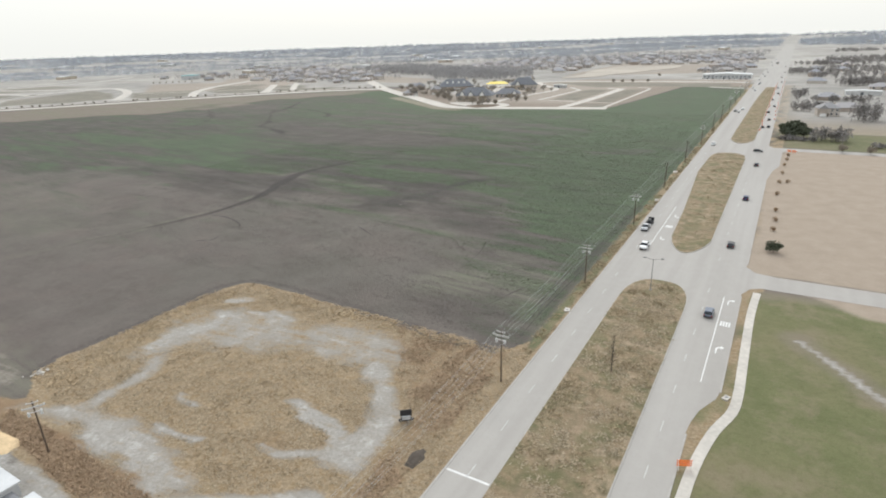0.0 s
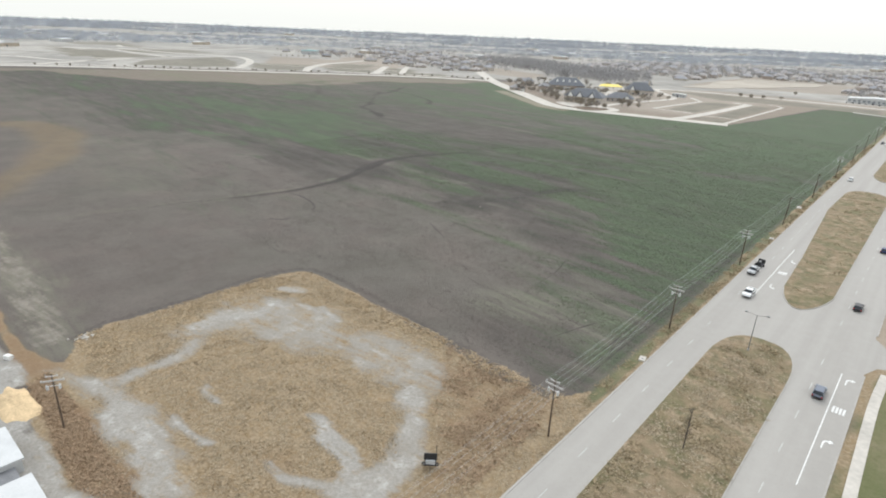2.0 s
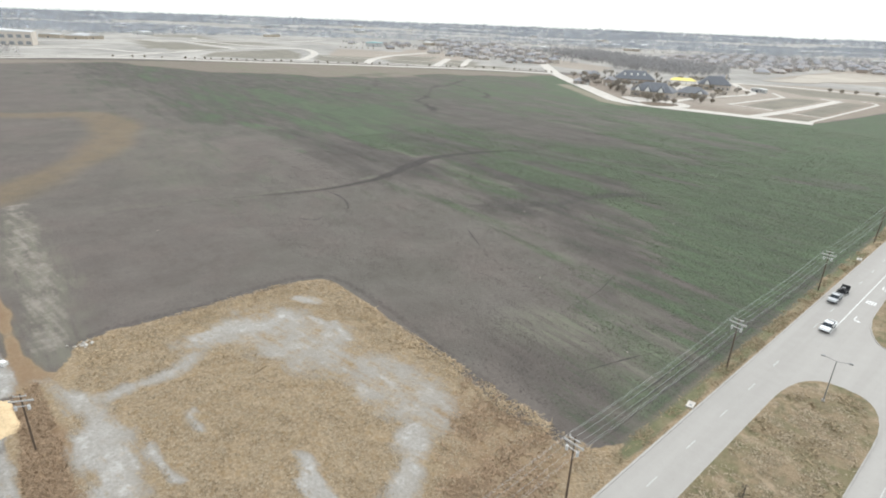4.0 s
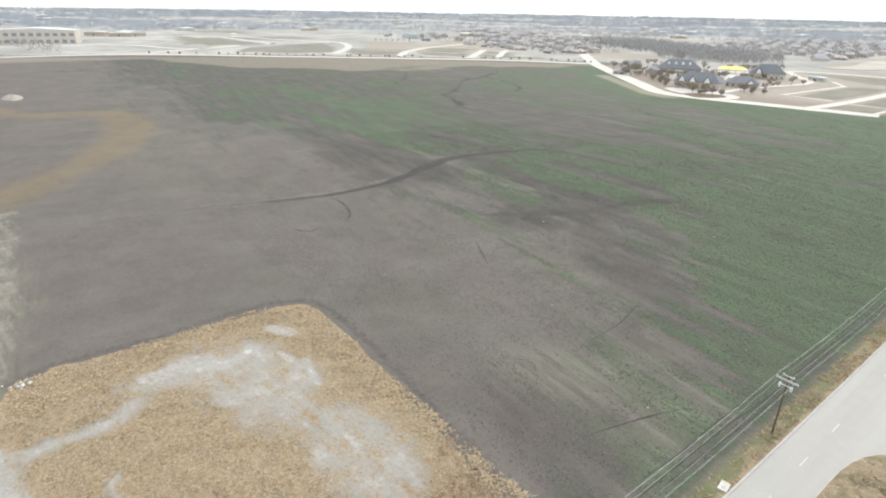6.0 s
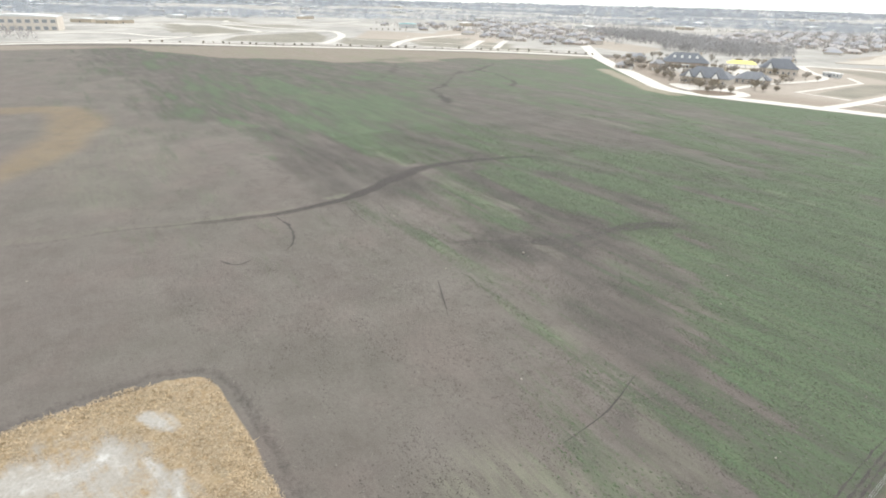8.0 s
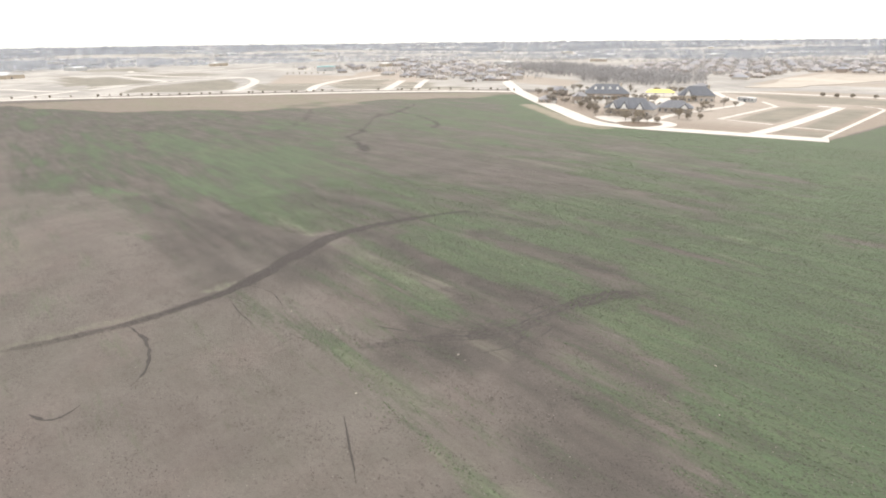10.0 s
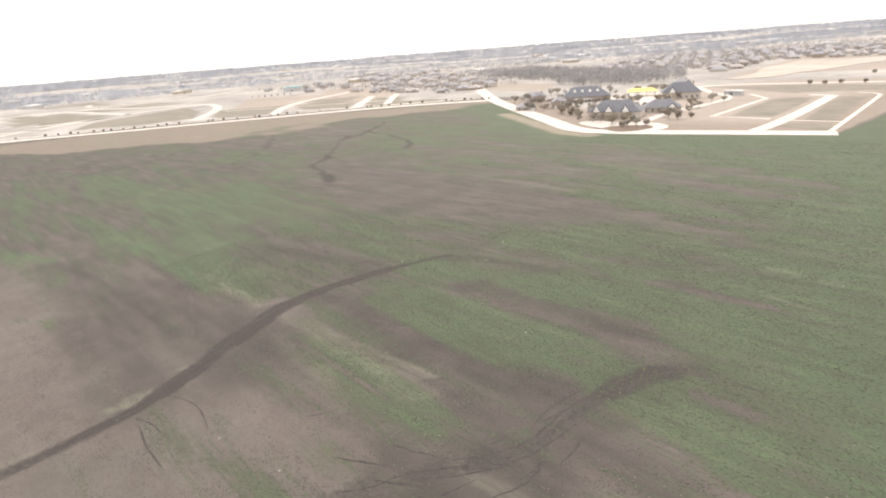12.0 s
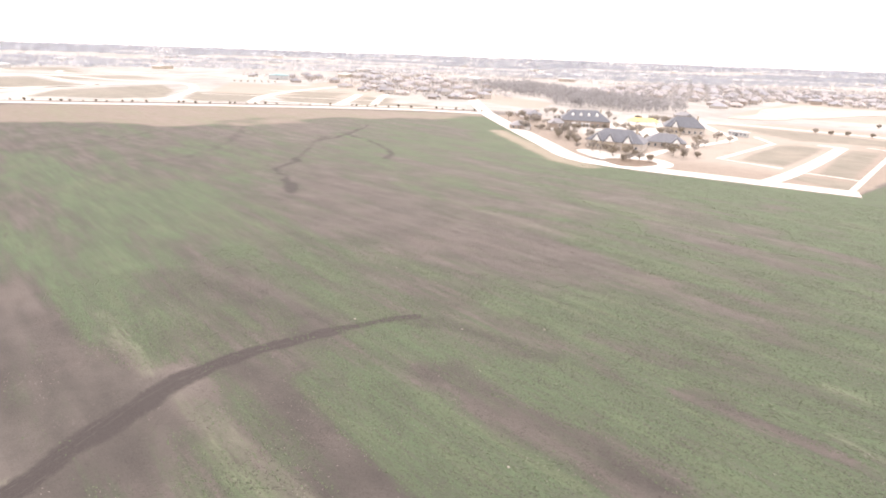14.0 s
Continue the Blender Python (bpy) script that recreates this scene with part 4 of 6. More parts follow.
# trees among the far houses: base colour paled to stand for haze
M_PALEHAZEWOODS = plain("haze_paled_winter_woods", (0.420, 0.395, 0.380), 0.95, scale=0.2, amount=0.3, islands=True)
M_BROWNWOODS = plain("brown_winter_garden_trees", (0.250, 0.232, 0.218), 0.95, scale=0.2, amount=0.35, islands=True)
M_GREYWOODS = plain("grey_winter_thicket", (0.360, 0.348, 0.342), 0.95, scale=0.2, amount=0.3, islands=True)
# distance haze painted into the farthest belts as a pale blue-grey
M_BLUEHAZEWOODS = plain("haze_blue_winter_woods", (0.450, 0.475, 0.510), 0.95, scale=0.02, amount=0.1, islands=True)
M_TUFT = plain("dry_grass_blades", (0.395, 0.325, 0.226), 0.9, scale=0.3, amount=0.25, islands=True)
M_WEED = plain("brown_and_olive_weeds", (0.330, 0.260, 0.160), 0.9, scale=0.4, amount=0.4, islands=True)
# the far belts' high shares also fade them as haze would
sparse(M_BROWNWOODS, 0.3), sparse(M_PALEHAZEWOODS, 0.65), sparse(M_BLUEHAZEWOODS, 0.80), sparse(M_GREYWOODS, 0.45), sparse(M_TWIG, 0.35), sparse(M_OAK, 0.25)
M_DEADWEED = plain("brown_dead_weeds", (0.318, 0.238, 0.145), 0.9, scale=0.4, amount=0.35, islands=True)
M_RUSTY = plain("rusty_dead_weeds", (0.350, 0.250, 0.160), 0.9, scale=0.4, amount=0.35, islands=True)
rng = random.Random(7)
nrng = np.random.RandomState(11)


def place(ob, x, y, z=0.0, rz=0.0):
    ob.matrix_basis = pose(x, y, z, 0, 0, rz)
    return ob


# ---- utility poles and wires ----
def utility_pole(label):
    top = empty("utility_pole", label, "utility pole", "poles along the road")
    part("pole", tubed((0, 0, -0.3), (0, 0, 11.05), 0.17, 0.11, 10), M_WOOD, top)
    for z, half, thick in ((10.75, 0.85, 0.06), (9.95, 1.6, 0.11), (9.05, 1.0, 0.06)):
        part("crossarm", boxed((-half, -0.21, z - thick), (half, -0.09, z + thick)), M_ARM, top, "pale weathered crossarm")
        for x in ((-half + 0.1, half - 0.1) if half < 1.3 else (-half + 0.1, 0.55, half - 0.1)):
            bm = tubed((x, -0.14, z + 0.05), (x, -0.14, z + 0.17), 0.03, 0.03, 6)
            tube(bm, (x, -0.14, z + 0.14), (x, -0.14, z + 0.30), 0.075, 0.045, 8)
            part("insulator", bm, M_PORCELAIN, top)
    for s in (-1, 1):
        can = tubed((s * 0.85, -0.3, 8.55), (s * 0.85, -0.3, 9.2), 0.2, 0.2, 10)
        tube(can, (s * 0.85, -0.3, 9.2), (s * 0.85, -0.3, 9.38), 0.06, 0.04, 6)
        part("transformer", can, M_PORCELAIN, top, "pale grey transformer can")
        part("brace", tubed((0, -0.14, 9.25), (s * 0.8, -0.14, 9.9), 0.022, 0.022, 5), M_STEEL, top)
    return top


POLE_Y = [-53, 0, 52, 107.5, 163, 218, 272, 327, 381, 436, 490, 545, 600, 655]
first_pole = place(utility_pole("tall dark wooden utility pole with pale crossarms beside the road"), 0.2, 0)
plain_pole = empty("utility_pole", "plain dark wooden utility pole with a short arm beside the road", "utility pole", "poles along the road")
part("pole", tubed((0, 0, -0.3), (0.35, 0.1, 10.6), 0.18, 0.12, 10), M_WOOD, plain_pole)
part("crossarm", boxed((-0.5, -0.06, 10.0), (1.2, 0.06, 10.14)), M_WOOD, plain_pole)
for x in (-0.4, 1.1):
    part("insulator", tubed((x, 0, 10.14), (x, 0, 10.34), 0.06, 0.04, 8), M_PORCELAIN, plain_pole)
place(plain_pole, 0.15, 163)
for y in POLE_Y:
    if y in (218, 327, 381):
        copy_thing(plain_pole, pose(0.2 + 0.3 * math.sin(y), y, 0, 0, 0, 3 * math.sin(y * 2)))
    elif y not in (0, 163):
        copy_thing(first_pole, pose(0.2 + 0.3 * math.sin(y), y, 0, 0, 0, 3 * math.sin(y * 2)))
place(utility_pole("dark wooden utility pole with one wide crossarm on the weedy lot"), -57, -53.2, -1.0, 62)


def wire(x, z, label):
    bm, r, ring0 = bmesh.new(), 0.013, None
    for a, b in zip(POLE_Y, POLE_Y[1:]):
        for i in range(0 if a == POLE_Y[0] else 1, 11):
            t = i / 10
            p = (x, a + (b - a) * t, z - 4 * 0.75 * t * (1 - t))
            ring = [bm.verts.new((p[0] + r * math.cos(k * 2.1), p[1], p[2] + r * math.sin(k * 2.1))) for k in range(3)]
            if ring0:
                for k in range(3):
                    bm.faces.new((ring0[k], ring0[(k + 1) % 3], ring[(k + 1) % 3], ring[k]))
            ring0 = ring
    tagged(part("power_line", bm, M_WIRE), label, "power line", "wires between the poles")


for x, z in ((-1.15, 10.25), (0.75, 10.25), (1.55, 10.25), (-0.85, 11.05), (-0.9, 9.35), (1.3, 9.35)):
    wire(x, z, "thin grey power line sagging between wooden poles")

# ---- street lamp on the median ----
lamp = empty("street_lamp", "grey steel street lamp with two arms on the median", "street lamp")
part("pole", tubed((0, 0, 0), (0, 0, 8.5), 0.11, 0.07, 10), M_STEEL, lamp)
part("base", bevelled(boxed((-0.25, -0.25, 0), (0.25, 0.25, 0.35)), 0.03), M_KERB, lamp, "concrete lamp base")
for s in (-1, 1):
    part("arm", tubed((0, 0, 8.3), (s * 1.9, 0, 8.75), 0.045, 0.035, 6), M_STEEL, lamp)
    head = bmesh.new()
    profile(head, [(s * 1.75, 8.62), (s * 2.45, 8.62), (s * 2.4, 8.8), (s * 1.8, 8.86)], -0.17, 0.17)
    part("lamp_head", head, M_STEEL, lamp, "flat grey luminaire")
place(lamp, 16.6, 54.6, 0.2, 8)


# ---- vehicles: length along x, facing +x ----
def wheel(parent, x, y, r, w):
    s = 1 if y > 0 else -1
    t = part("wheel", tubed((x, y - w / 2, r), (x, y + w / 2, r), r, r, 16), M_TYRE, parent)
    part("rim", tubed((x, y + s * (w / 2 - 0.02), r), (x, y + s * (w / 2 + 0.012), r), r * 0.62, r * 0.55, 12), M_RIM, t)


def frustum(lo, hi, z0, z1, w0, w1):
    bm = bmesh.new()
    v = [bm.verts.new(p) for p in ((lo[0], -w0, z0), (lo[1], -w0, z0), (lo[1], w0, z0), (lo[0], w0, z0), (hi[0], -w1, z1), (hi[1], -w1, z1), (hi[1], w1, z1), (hi[0], w1, z1))]
    for f in ((3, 2, 1, 0), (4, 5, 6, 7), (0, 1, 5, 4), (1, 2, 6, 5), (2, 3, 7, 6), (3, 0, 4, 7)):
        bm.faces.new([v[i] for i in f])
    return bm


def lights(top, front, back, w, z):
    for s in (-1, 1):
        part("headlight", boxed((front - 0.06, s * (w - 0.28) - 0.17, z), (front + 0.02, s * (w - 0.28) + 0.17, z + 0.16)), M_LAMP, top, "clear headlight")
        part("tail_light", boxed((back - 0.02, s * (w - 0.16) - 0.12, z), (back + 0.05, s * (w - 0.16) + 0.12, z + 0.28)), M_RED, top, "red tail light")
    part("bumper", bevelled(boxed((front - 0.1, -w + 0.05, 0.38), (front + 0.08, w - 0.05, 0.62)), 0.03), M_BLACK, top)
    part("bumper", bevelled(boxed((back - 0.08, -w + 0.05, 0.40), (back + 0.1, w - 0.05, 0.62)), 0.03), M_BLACK, top)


def car(name, label, paint, long=4.7, tall=1.65, group="cars on the road"):
    top = empty(name, label, "car", group)
    h, w = long / 2, 0.92
    bm = profile(bmesh.new(), [(-h, 0.32), (h, 0.32), (h + 0.03, 0.62), (h - 0.18, 0.88), (h - 1.35, 1.02), (-h + 0.1, 1.05), (-h - 0.02, 0.7)], -w, w)
    part("body", bevelled(bm, 0.06), paint, top)
    part("window", frustum((-h + 0.12, h - 1.25), (-h + 0.5, h - 2.0), 1.02, tall - 0.07, w - 0.06, w - 0.2), M_GLASS, top, "dark tinted glasshouse")
    part("roof", bevelled(frustum((-h + 0.42, h - 1.92), (-h + 0.55, h - 2.05), tall - 0.09, tall, w - 0.17, w - 0.24), 0.02), paint, top)
    for x in (-h + 0.85, h - 0.9):
        for y in (-w + 0.08, w - 0.08):
            wheel(top, x, y, 0.35, 0.22)
    for s in (-1, 1):
        part("wing_mirror", bevelled(boxed((h - 1.55, s * (w + 0.09) - 0.09, 1.0), (h - 1.4, s * (w + 0.09) + 0.09, 1.13)), 0.02), paint, top)
    lights(top, h, -h, w, 0.66)
    return top


def pickup(label, paint):
    top = empty("pickup_truck", label, "pickup truck", "pickup trucks on the road")
    w = 0.99
    bm = profile(bmesh.new(), [(-2.9, 0.45), (2.9, 0.45), (2.92, 0.8), (2.8, 1.12), (1.35, 1.2), (-0.75, 1.2), (-0.75, 0.72), (-2.9, 0.72)], -w, w)
    part("body", bevelled(bm, 0.05), paint, top)
    for s in (-1, 1):
        part("bed_side", bevelled(boxed((-2.9, s * (w - 0.06) - 0.06, 0.7), (-0.75, s * (w - 0.06) + 0.06, 1.2)), 0.02), paint, top)
    part("tailgate", bevelled(boxed((-2.95, -w + 0.05, 0.7), (-2.85, w - 0.05, 1.2)), 0.02), paint, top)
    part("bed_load", bevelled(boxed((-2.7, -0.8, 0.72), (-0.85, 0.8, 1.08)), 0.05), M_BLACK, top, "dark tool box and load in the bed")
    part("window", frustum((-0.75, 1.45), (-0.55, 0.75), 1.18, 1.82, w - 0.06, w - 0.2), M_GLASS, top, "dark tinted cab windows")
    part("roof", bevelled(frustum((-0.62, 0.83), (-0.5, 0.7), 1.8, 1.9, w - 0.17, w - 0.24), 0.02), paint, top)
    for x in (-1.85, 1.85):
        for y in (-w + 0.08, w - 0.08):
            wheel(top, x, y, 0.4, 0.25)
    for s in (-1, 1):
        part("wing_mirror", bevelled(boxed((1.15, s * (w + 0.12) - 0.12, 1.15), (1.3, s * (w + 0.12) + 0.12, 1.38)), 0.02), M_BLACK, top)
    lights(top, 2.9, -2.9, w, 0.8)
    return top


def trailer(label):
    top = empty("utility_trailer", label, "trailer")
    part("deck", bevelled(boxed((-2.4, -1.0, 0.5), (1.6, 1.0, 0.62)), 0.02), M_BLACK, top)
    part("drawbar", tubed((1.6, 0, 0.52), (2.9, 0, 0.52), 0.05), M_BLACK, top)
    for s in (-1, 1):
        part("side_rail", tubed((-2.4, s * 0.97, 1.05), (1.6, s * 0.97, 1.05), 0.03), M_BLACK, top)
        for x in (-2.35, -1.0, 0.3, 1.55):
            part("stake", tubed((x, s * 0.97, 0.6), (x, s * 0.97, 1.05), 0.025), M_BLACK, top)
        wheel(top, -0.5, s * 1.12, 0.34, 0.2)
    part("ramp", bevelled(boxed((-2.5, -0.95, 0.6), (-2.4, 0.95, 1.6)), 0.02), M_BLACK, top)
    return top


def mower(label):
    top = empty("lawn_mower", label, "mower")
    part("deck", bevelled(boxed((-0.8, -0.65, 0.25), (0.8, 0.65, 0.55)), 0.08), M_BLACK, top)
    part("engine", bevelled(boxed((-0.75, -0.4, 0.55), (-0.1, 0.4, 1.0)), 0.08), M_STEEL, top)
    part("seat", bevelled(boxed((0.0, -0.28, 0.55), (0.5, 0.28, 0.8)), 0.06), M_BLACK, top)
    part("roll_bar", tubed((-0.1, -0.45, 0.5), (-0.15, -0.45, 1.6), 0.035), M_BLACK, top)
    part("roll_bar", tubed((-0.1, 0.45, 0.5), (-0.15, 0.45, 1.6), 0.035), M_BLACK, top)
    for x in (-0.55, 0.65):
        for y in (-0.6, 0.6):
            wheel(top, x, y, 0.25, 0.2)
    return top


place(pickup("white pickup truck with a dark load in its bed", M_WHITE), 8.5, 86, 0.03, -90)
place(pickup("silver pickup truck towing a loaded dark trailer", M_SILVER), 5.0, 104, 0.03, -90)
place(trailer("black utility trailer hitched behind a silver pickup"), 5.0, 110.6, 0.03, -90)
place(mower("dark ride-on mower strapped on a black trailer"), 5.0, 110.4, 0.65, -90)
place(car("suv", "slate grey estate car driving on pale concrete", M_GREY, 4.8, 1.72), 31.2, 47, 0.03, 90)
place(car("sedan", "charcoal saloon car driving over the crossing", M_DARK, 4.7, 1.5), 31.3, 98, 0.03, 90)
place(car("sedan", "navy blue car driving along the pale road", M_BLUE, 4.6, 1.6), 31.4, 156, 0.03, 90)
dark_car = place(car("sedan", "dark car far along the divided road", M_DARK, 4.6, 1.5, "traffic far along the road"), 31.4, 222, 0.03, 90)
white_car = place(car("sedan", "white car far along the divided road", M_WHITE, 4.6, 1.6, "traffic far along the road"), 6.9, 272, 0.03, -90)
copy_thing(dark_car, pose(30.2, 259, 0.03, 0, 0, 0))
for x, y, w in ((9.6, 442, 1), (8.2, 424, 1), (5.2, 430, 0), (9.0, 610, 1), (5.5, 640, 1), (8.6, 690, 1), (9, 705, 0), (5.4, 760, 1), (9, 820, 1), (5, 860, 1), (9, 905, 1), (5, 980, 1), (9, 1060, 1), (5, 1180, 1), (9, 1300, 1)):
    copy_thing(white_car if w else dark_car, pose(x, y, 0.03, 0, 0, -90))
for x, y, w in ((28.2, 347, 0), (31.5, 350, 0), (30.5, 385, 0), (28.5, 428, 0), (31, 470, 1), (28.5, 520, 1), (31, 580, 0), (29, 640, 1), (31, 720, 1), (29, 800, 1), (31, 900, 1), (29, 1050, 1)):
    copy_thing(white_car if w else dark_car, pose(x, y, 0.03, 0, 0, 90))


# ---- road works ----
def barrel(label):
    top = empty("traffic_barrel", label, "traffic barrel", "barrels along the road works")
    part("drum", tubed((0, 0, 0.06), (0, 0, 1.05), 0.32, 0.24, 12), M_ORANGE, top)
    for z in (0.35, 0.7):
        part("band", tubed((0, 0, z), (0, 0, z + 0.14), 0.325 - 0.075 * z, 0.315 - 0.075 * z, 12), M_BAND, top)
    part("base", tubed((0, 0, 0), (0, 0, 0.06), 0.42, 0.40, 12), M_TYRE, top)
    return top


def barricade(label):
    top = empty("road_barricade", label, "barricade", "orange barricades")
    for z in (0.55, 0.95, 1.35):
        part("board", bevelled(boxed((-1.1, -0.03, z), (1.1, 0.03, z + 0.28)), 0.01), M_ORANGE, top)
    for x in (-0.9, 0.9):
        part("leg", tubed((x, -0.45, 0), (x, 0.05, 1.65), 0.04), M_BAND, top)
        part("leg", tubed((x, 0.45, 0), (x, -0.05, 1.65), 0.04), M_BAND, top)
    return top


place(barricade("orange striped barricade standing on the grass verge"), 34.3, -8.5, 0, 25)
place(barricade("orange barricade standing at the corner of the tan field"), 46.6, 261, 0, 10)
place(barricade("orange barricade standing at the corner of the tan field"), 44.4, 262, 0, -30)
one_barrel = place(barrel("orange traffic barrel with white bands on the road"), 27.1, 335, 0.03)
for i in range(40):
    copy_thing(one_barrel, pose(27.0 + 0.4 * math.sin(i), 335 + (i + 1) * 9 + 3 * math.sin(i * 3), 0.03))
    if i % 2:
        copy_thing(one_barrel, pose(33.4 + 0.4 * math.sin(i), 380 + i * 11, 0.03))

# ---- equipment, drains and rubble ----
board = empty("sign_trailer", "small dark sign trailer with a pale panel on dry grass", "sign trailer")
part("frame", bevelled(boxed((-0.9, -0.6, 0.45), (0.9, 0.6, 0.6)), 0.03), M_BLACK, board)
part("cabinet", bevelled(boxed((-0.7, -0.45, 0.6), (0.7, 0.45, 1.15)), 0.04), M_SIDING, board, "pale battery cabinet")
part("panel", bevelled(frustum((-1.0, 1.0), (-1.0, 1.0), 1.2, 2.3, 0.12, 0.08), 0.03), M_BLACK, board, "black sign panel")
part("mast", tubed((0.85, 0.5, 0.6), (0.85, 0.5, 3.3), 0.05, 0.035), M_BLACK, board)
part("drawbar", tubed((0, -0.6, 0.5), (0, -2.0, 0.45), 0.045), M_BLACK, board)
for s in (-1, 1):
    wheel(board, s * 1.0 - s * 0.0, 0.0, 0.3, 0.2)
place(board, -9.2, -18.6, 0, 40)


def inlet(x, y, rz, size=1.0):
    top = empty("storm_drain_inlet", "pale concrete storm drain inlet beside the road", "storm drain", "drain inlets along the verge")
    part("slab", bevelled(boxed((-1.1 * size, -0.7 * size, 0), (1.1 * size, 0.7 * size, 0.22)), 0.04), M_PALE, top)
    part("cover", tubed((0.2, 0, 0.22), (0.2, 0, 0.25), 0.32, 0.30, 12), M_STEEL, top, "round iron cover")
    part("throat", boxed((-1.0 * size, 0.68 * size, 0.05), (1.0 * size, 0.72 * size, 0.16)), M_BLACK, top)
    place(top, x, y, 0.0, rz)


for x, y, rz, k in ((1.5, 34.7, -80, 0.9), (1.3, 141.8, -85, 0.9), (-0.6, 194.6, -80, 1.3), (38.0, 13.6, 70, 0.7)):
    inlet(x, y, rz, k)


def chunk(bm, x, y, z, r, seed):
    q = random.Random(seed)
    n0 = len(bm.verts)
    res = bmesh.ops.create_icosphere(bm, subdivisions=1, radius=r)
    s = Vector((q.uniform(0.7, 1.3), q.uniform(0.7, 1.3), q.uniform(0.45, 0.8)))
    for v in res["verts"]:
        v.co = Vector((v.co.x * s.x, v.co.y * s.y, v.co.z * s.z)) * q.uniform(0.8, 1.15) + Vector((x, y, z))
    return bm


rubble = empty("rubble_pile", "small pile of white broken concrete at the field corner", "rubble pile")
for i in range(14):
    part("chunk", chunk(bmesh.new(), rng.gauss(0, 0.9), rng.gauss(0, 1.3), rng.uniform(0.1, 0.35), rng.uniform(0.2, 0.5), i), M_PALE, rubble)
place(rubble, -84.6, -41.3, -0.1)
stone = tagged(part("stone", chunk(bmesh.new(), 0, 0, 0.06, 0.24, 3), M_STONE), "pale limestone boulder lying on the crop field", "stone", "stones on the field")
place(stone, -181, 189.2, 0)
STONES = [(-165.6, 189.4), (-163.7, 158.8), (-210.4, 179.5), (-147.6, 188.5), (-128.8, 186.5), (-142.5, 172.9), (-143.8, 232.9), (-79.3, 244), (-128.3, 161.5), (-48.8, 126.2), (-42.5, 111), (-58.8, 203.3), (-107.8, 142.4), (-129.6, 81.8), (-114.1, 83.7),
          (-87.7, 94.7), (-91.9, 72.2), (-85.4, 94.2), (-7, 98.3), (-13.6, 72.7), (-5.9, 41.3), (-49.4, 55.7), (-141.4, -9.6), (-196.1, 277.7), (-99.6, 105), (1.0, -9.6), (-15.1, 41.3)]
for x, y in STONES:
    k = rng.uniform(0.7, 1.35)
    copy_thing(stone, pose(x, y, rng.uniform(-0.08, 0.0), 0, 0, rng.uniform(0, 360)) @ Matrix.Diagonal((k, k * rng.uniform(0.7, 1.2), k, 1)))

# ---- yard at the lot's south-west corner ----
yard = empty("metal_building", "low white metal building with two flat roofs", "building")
for x0, x1, y0, y1, z in ((-59.5, -50.5, -74, -60.2, 2.2), (-45.8, -38, -76, -60.4, 2.2)):
    part("wall", boxed((x0, y0, -0.2), (x1, y1, z)), M_SIDING, yard)
    part("roof", bevelled(boxed((x0 - 0.3, y0 - 0.3, z + 0.003), (x1 + 0.3, y1 + 0.3, z + 0.28)), 0.05), M_ROOFM, yard, "white metal roof")
for i in range(4):
    part("door", boxed((-58.8 + i * 2.0, -60.2, 0.1), (-57.4 + i * 2.0, -60.12, 1.9)), M_STEEL, yard, "grey roller door")


part("link", boxed((-50.49, -72, -0.2), (-45.81, -61.2, 1.4)), plain("grey_felt_roof", (0.22, 0.22, 0.225), 0.8, scale=0.6, amount=0.35), yard, "low grey flat-roofed link")
tagged(place(part("concrete_block", bevelled(boxed((-0.7, -0.45, -0.05), (0.7, 0.45, 0.8)), 0.08), M_TRIM), -86, -53.6, 0, 25), "white concrete block at the gravel yard's edge", "block")


def heap(name, label, x, y, rx, ry, h, material, seed):
    bm, rows = bmesh.new(), []
    for i in range(13):
        row = []
        for j in range(28):
            a, r = 2 * math.pi * j / 28, i / 12
            z = h * (1 - r * r) ** 1.2 * (1 + 0.35 * noise.noise((r * 3 * math.cos(a) + seed, r * 3 * math.sin(a), 0)))
            k = 1 + 0.45 * noise.noise((math.cos(a) * 1.8, math.sin(a) * 1.8, seed))
            row.append(bm.verts.new((rx * r * k * math.cos(a), ry * r * k * math.sin(a), z - 0.03)))
        rows.append(row)
    for a, b in zip(rows, rows[1:]):
        for j in range(28):
            bm.faces.new((a[j], b[j], b[(j + 1) % 28], a[(j + 1) % 28]))
    bmesh.ops.remove_doubles(bm, verts=bm.verts, dist=0.001)
    ob = tagged(part(name, bm, material, smooth=True), label, "heap")
    place(ob, x, y)
    return ob


heap("sand_mound", "low heap of yellow sand on a gravel yard", -68.8, -56.8, 6.4, 2.8, 1.0, M_SAND, 1)
heap("soil_mound", "dark heap of wet soil in the yard", -62.3, -61.3, 1.9, 1.3, 0.9, plain("dark_wet_soil", (0.10, 0.095, 0.10), 0.9, scale=1, amount=0.3), 9)
heap("soil_mound", "dark low heap of soil on the verge", -2.7, -25.6, 1.3, 2.6, 0.5, plain("dark_moist_soil", (0.085, 0.070, 0.056), 0.95, scale=1, amount=0.3), 4)
heap("limestone_mound", "white heap of gravel beside the crop field", -463, -19, 12, 6, 2.5, M_STONE, 5)


EARTH = [(-258, 771), (-250, 850), (-263, 936), (-252, 1010), (-245, 1093), (-190, 1085), (-143, 1102), (-136, 1019), (-160, 960), (-186, 873), (-205, 845), (-213, 800)]
structure("bare_earth", slab(smooth_line(EARTH, 12, True), -0.1, 0.5), plain("pale_bare_earth", (0.40, 0.355, 0.295), 0.95, scale=0.012, amount=0.3), "pale bare earth levelled beside the suburb", "earth")


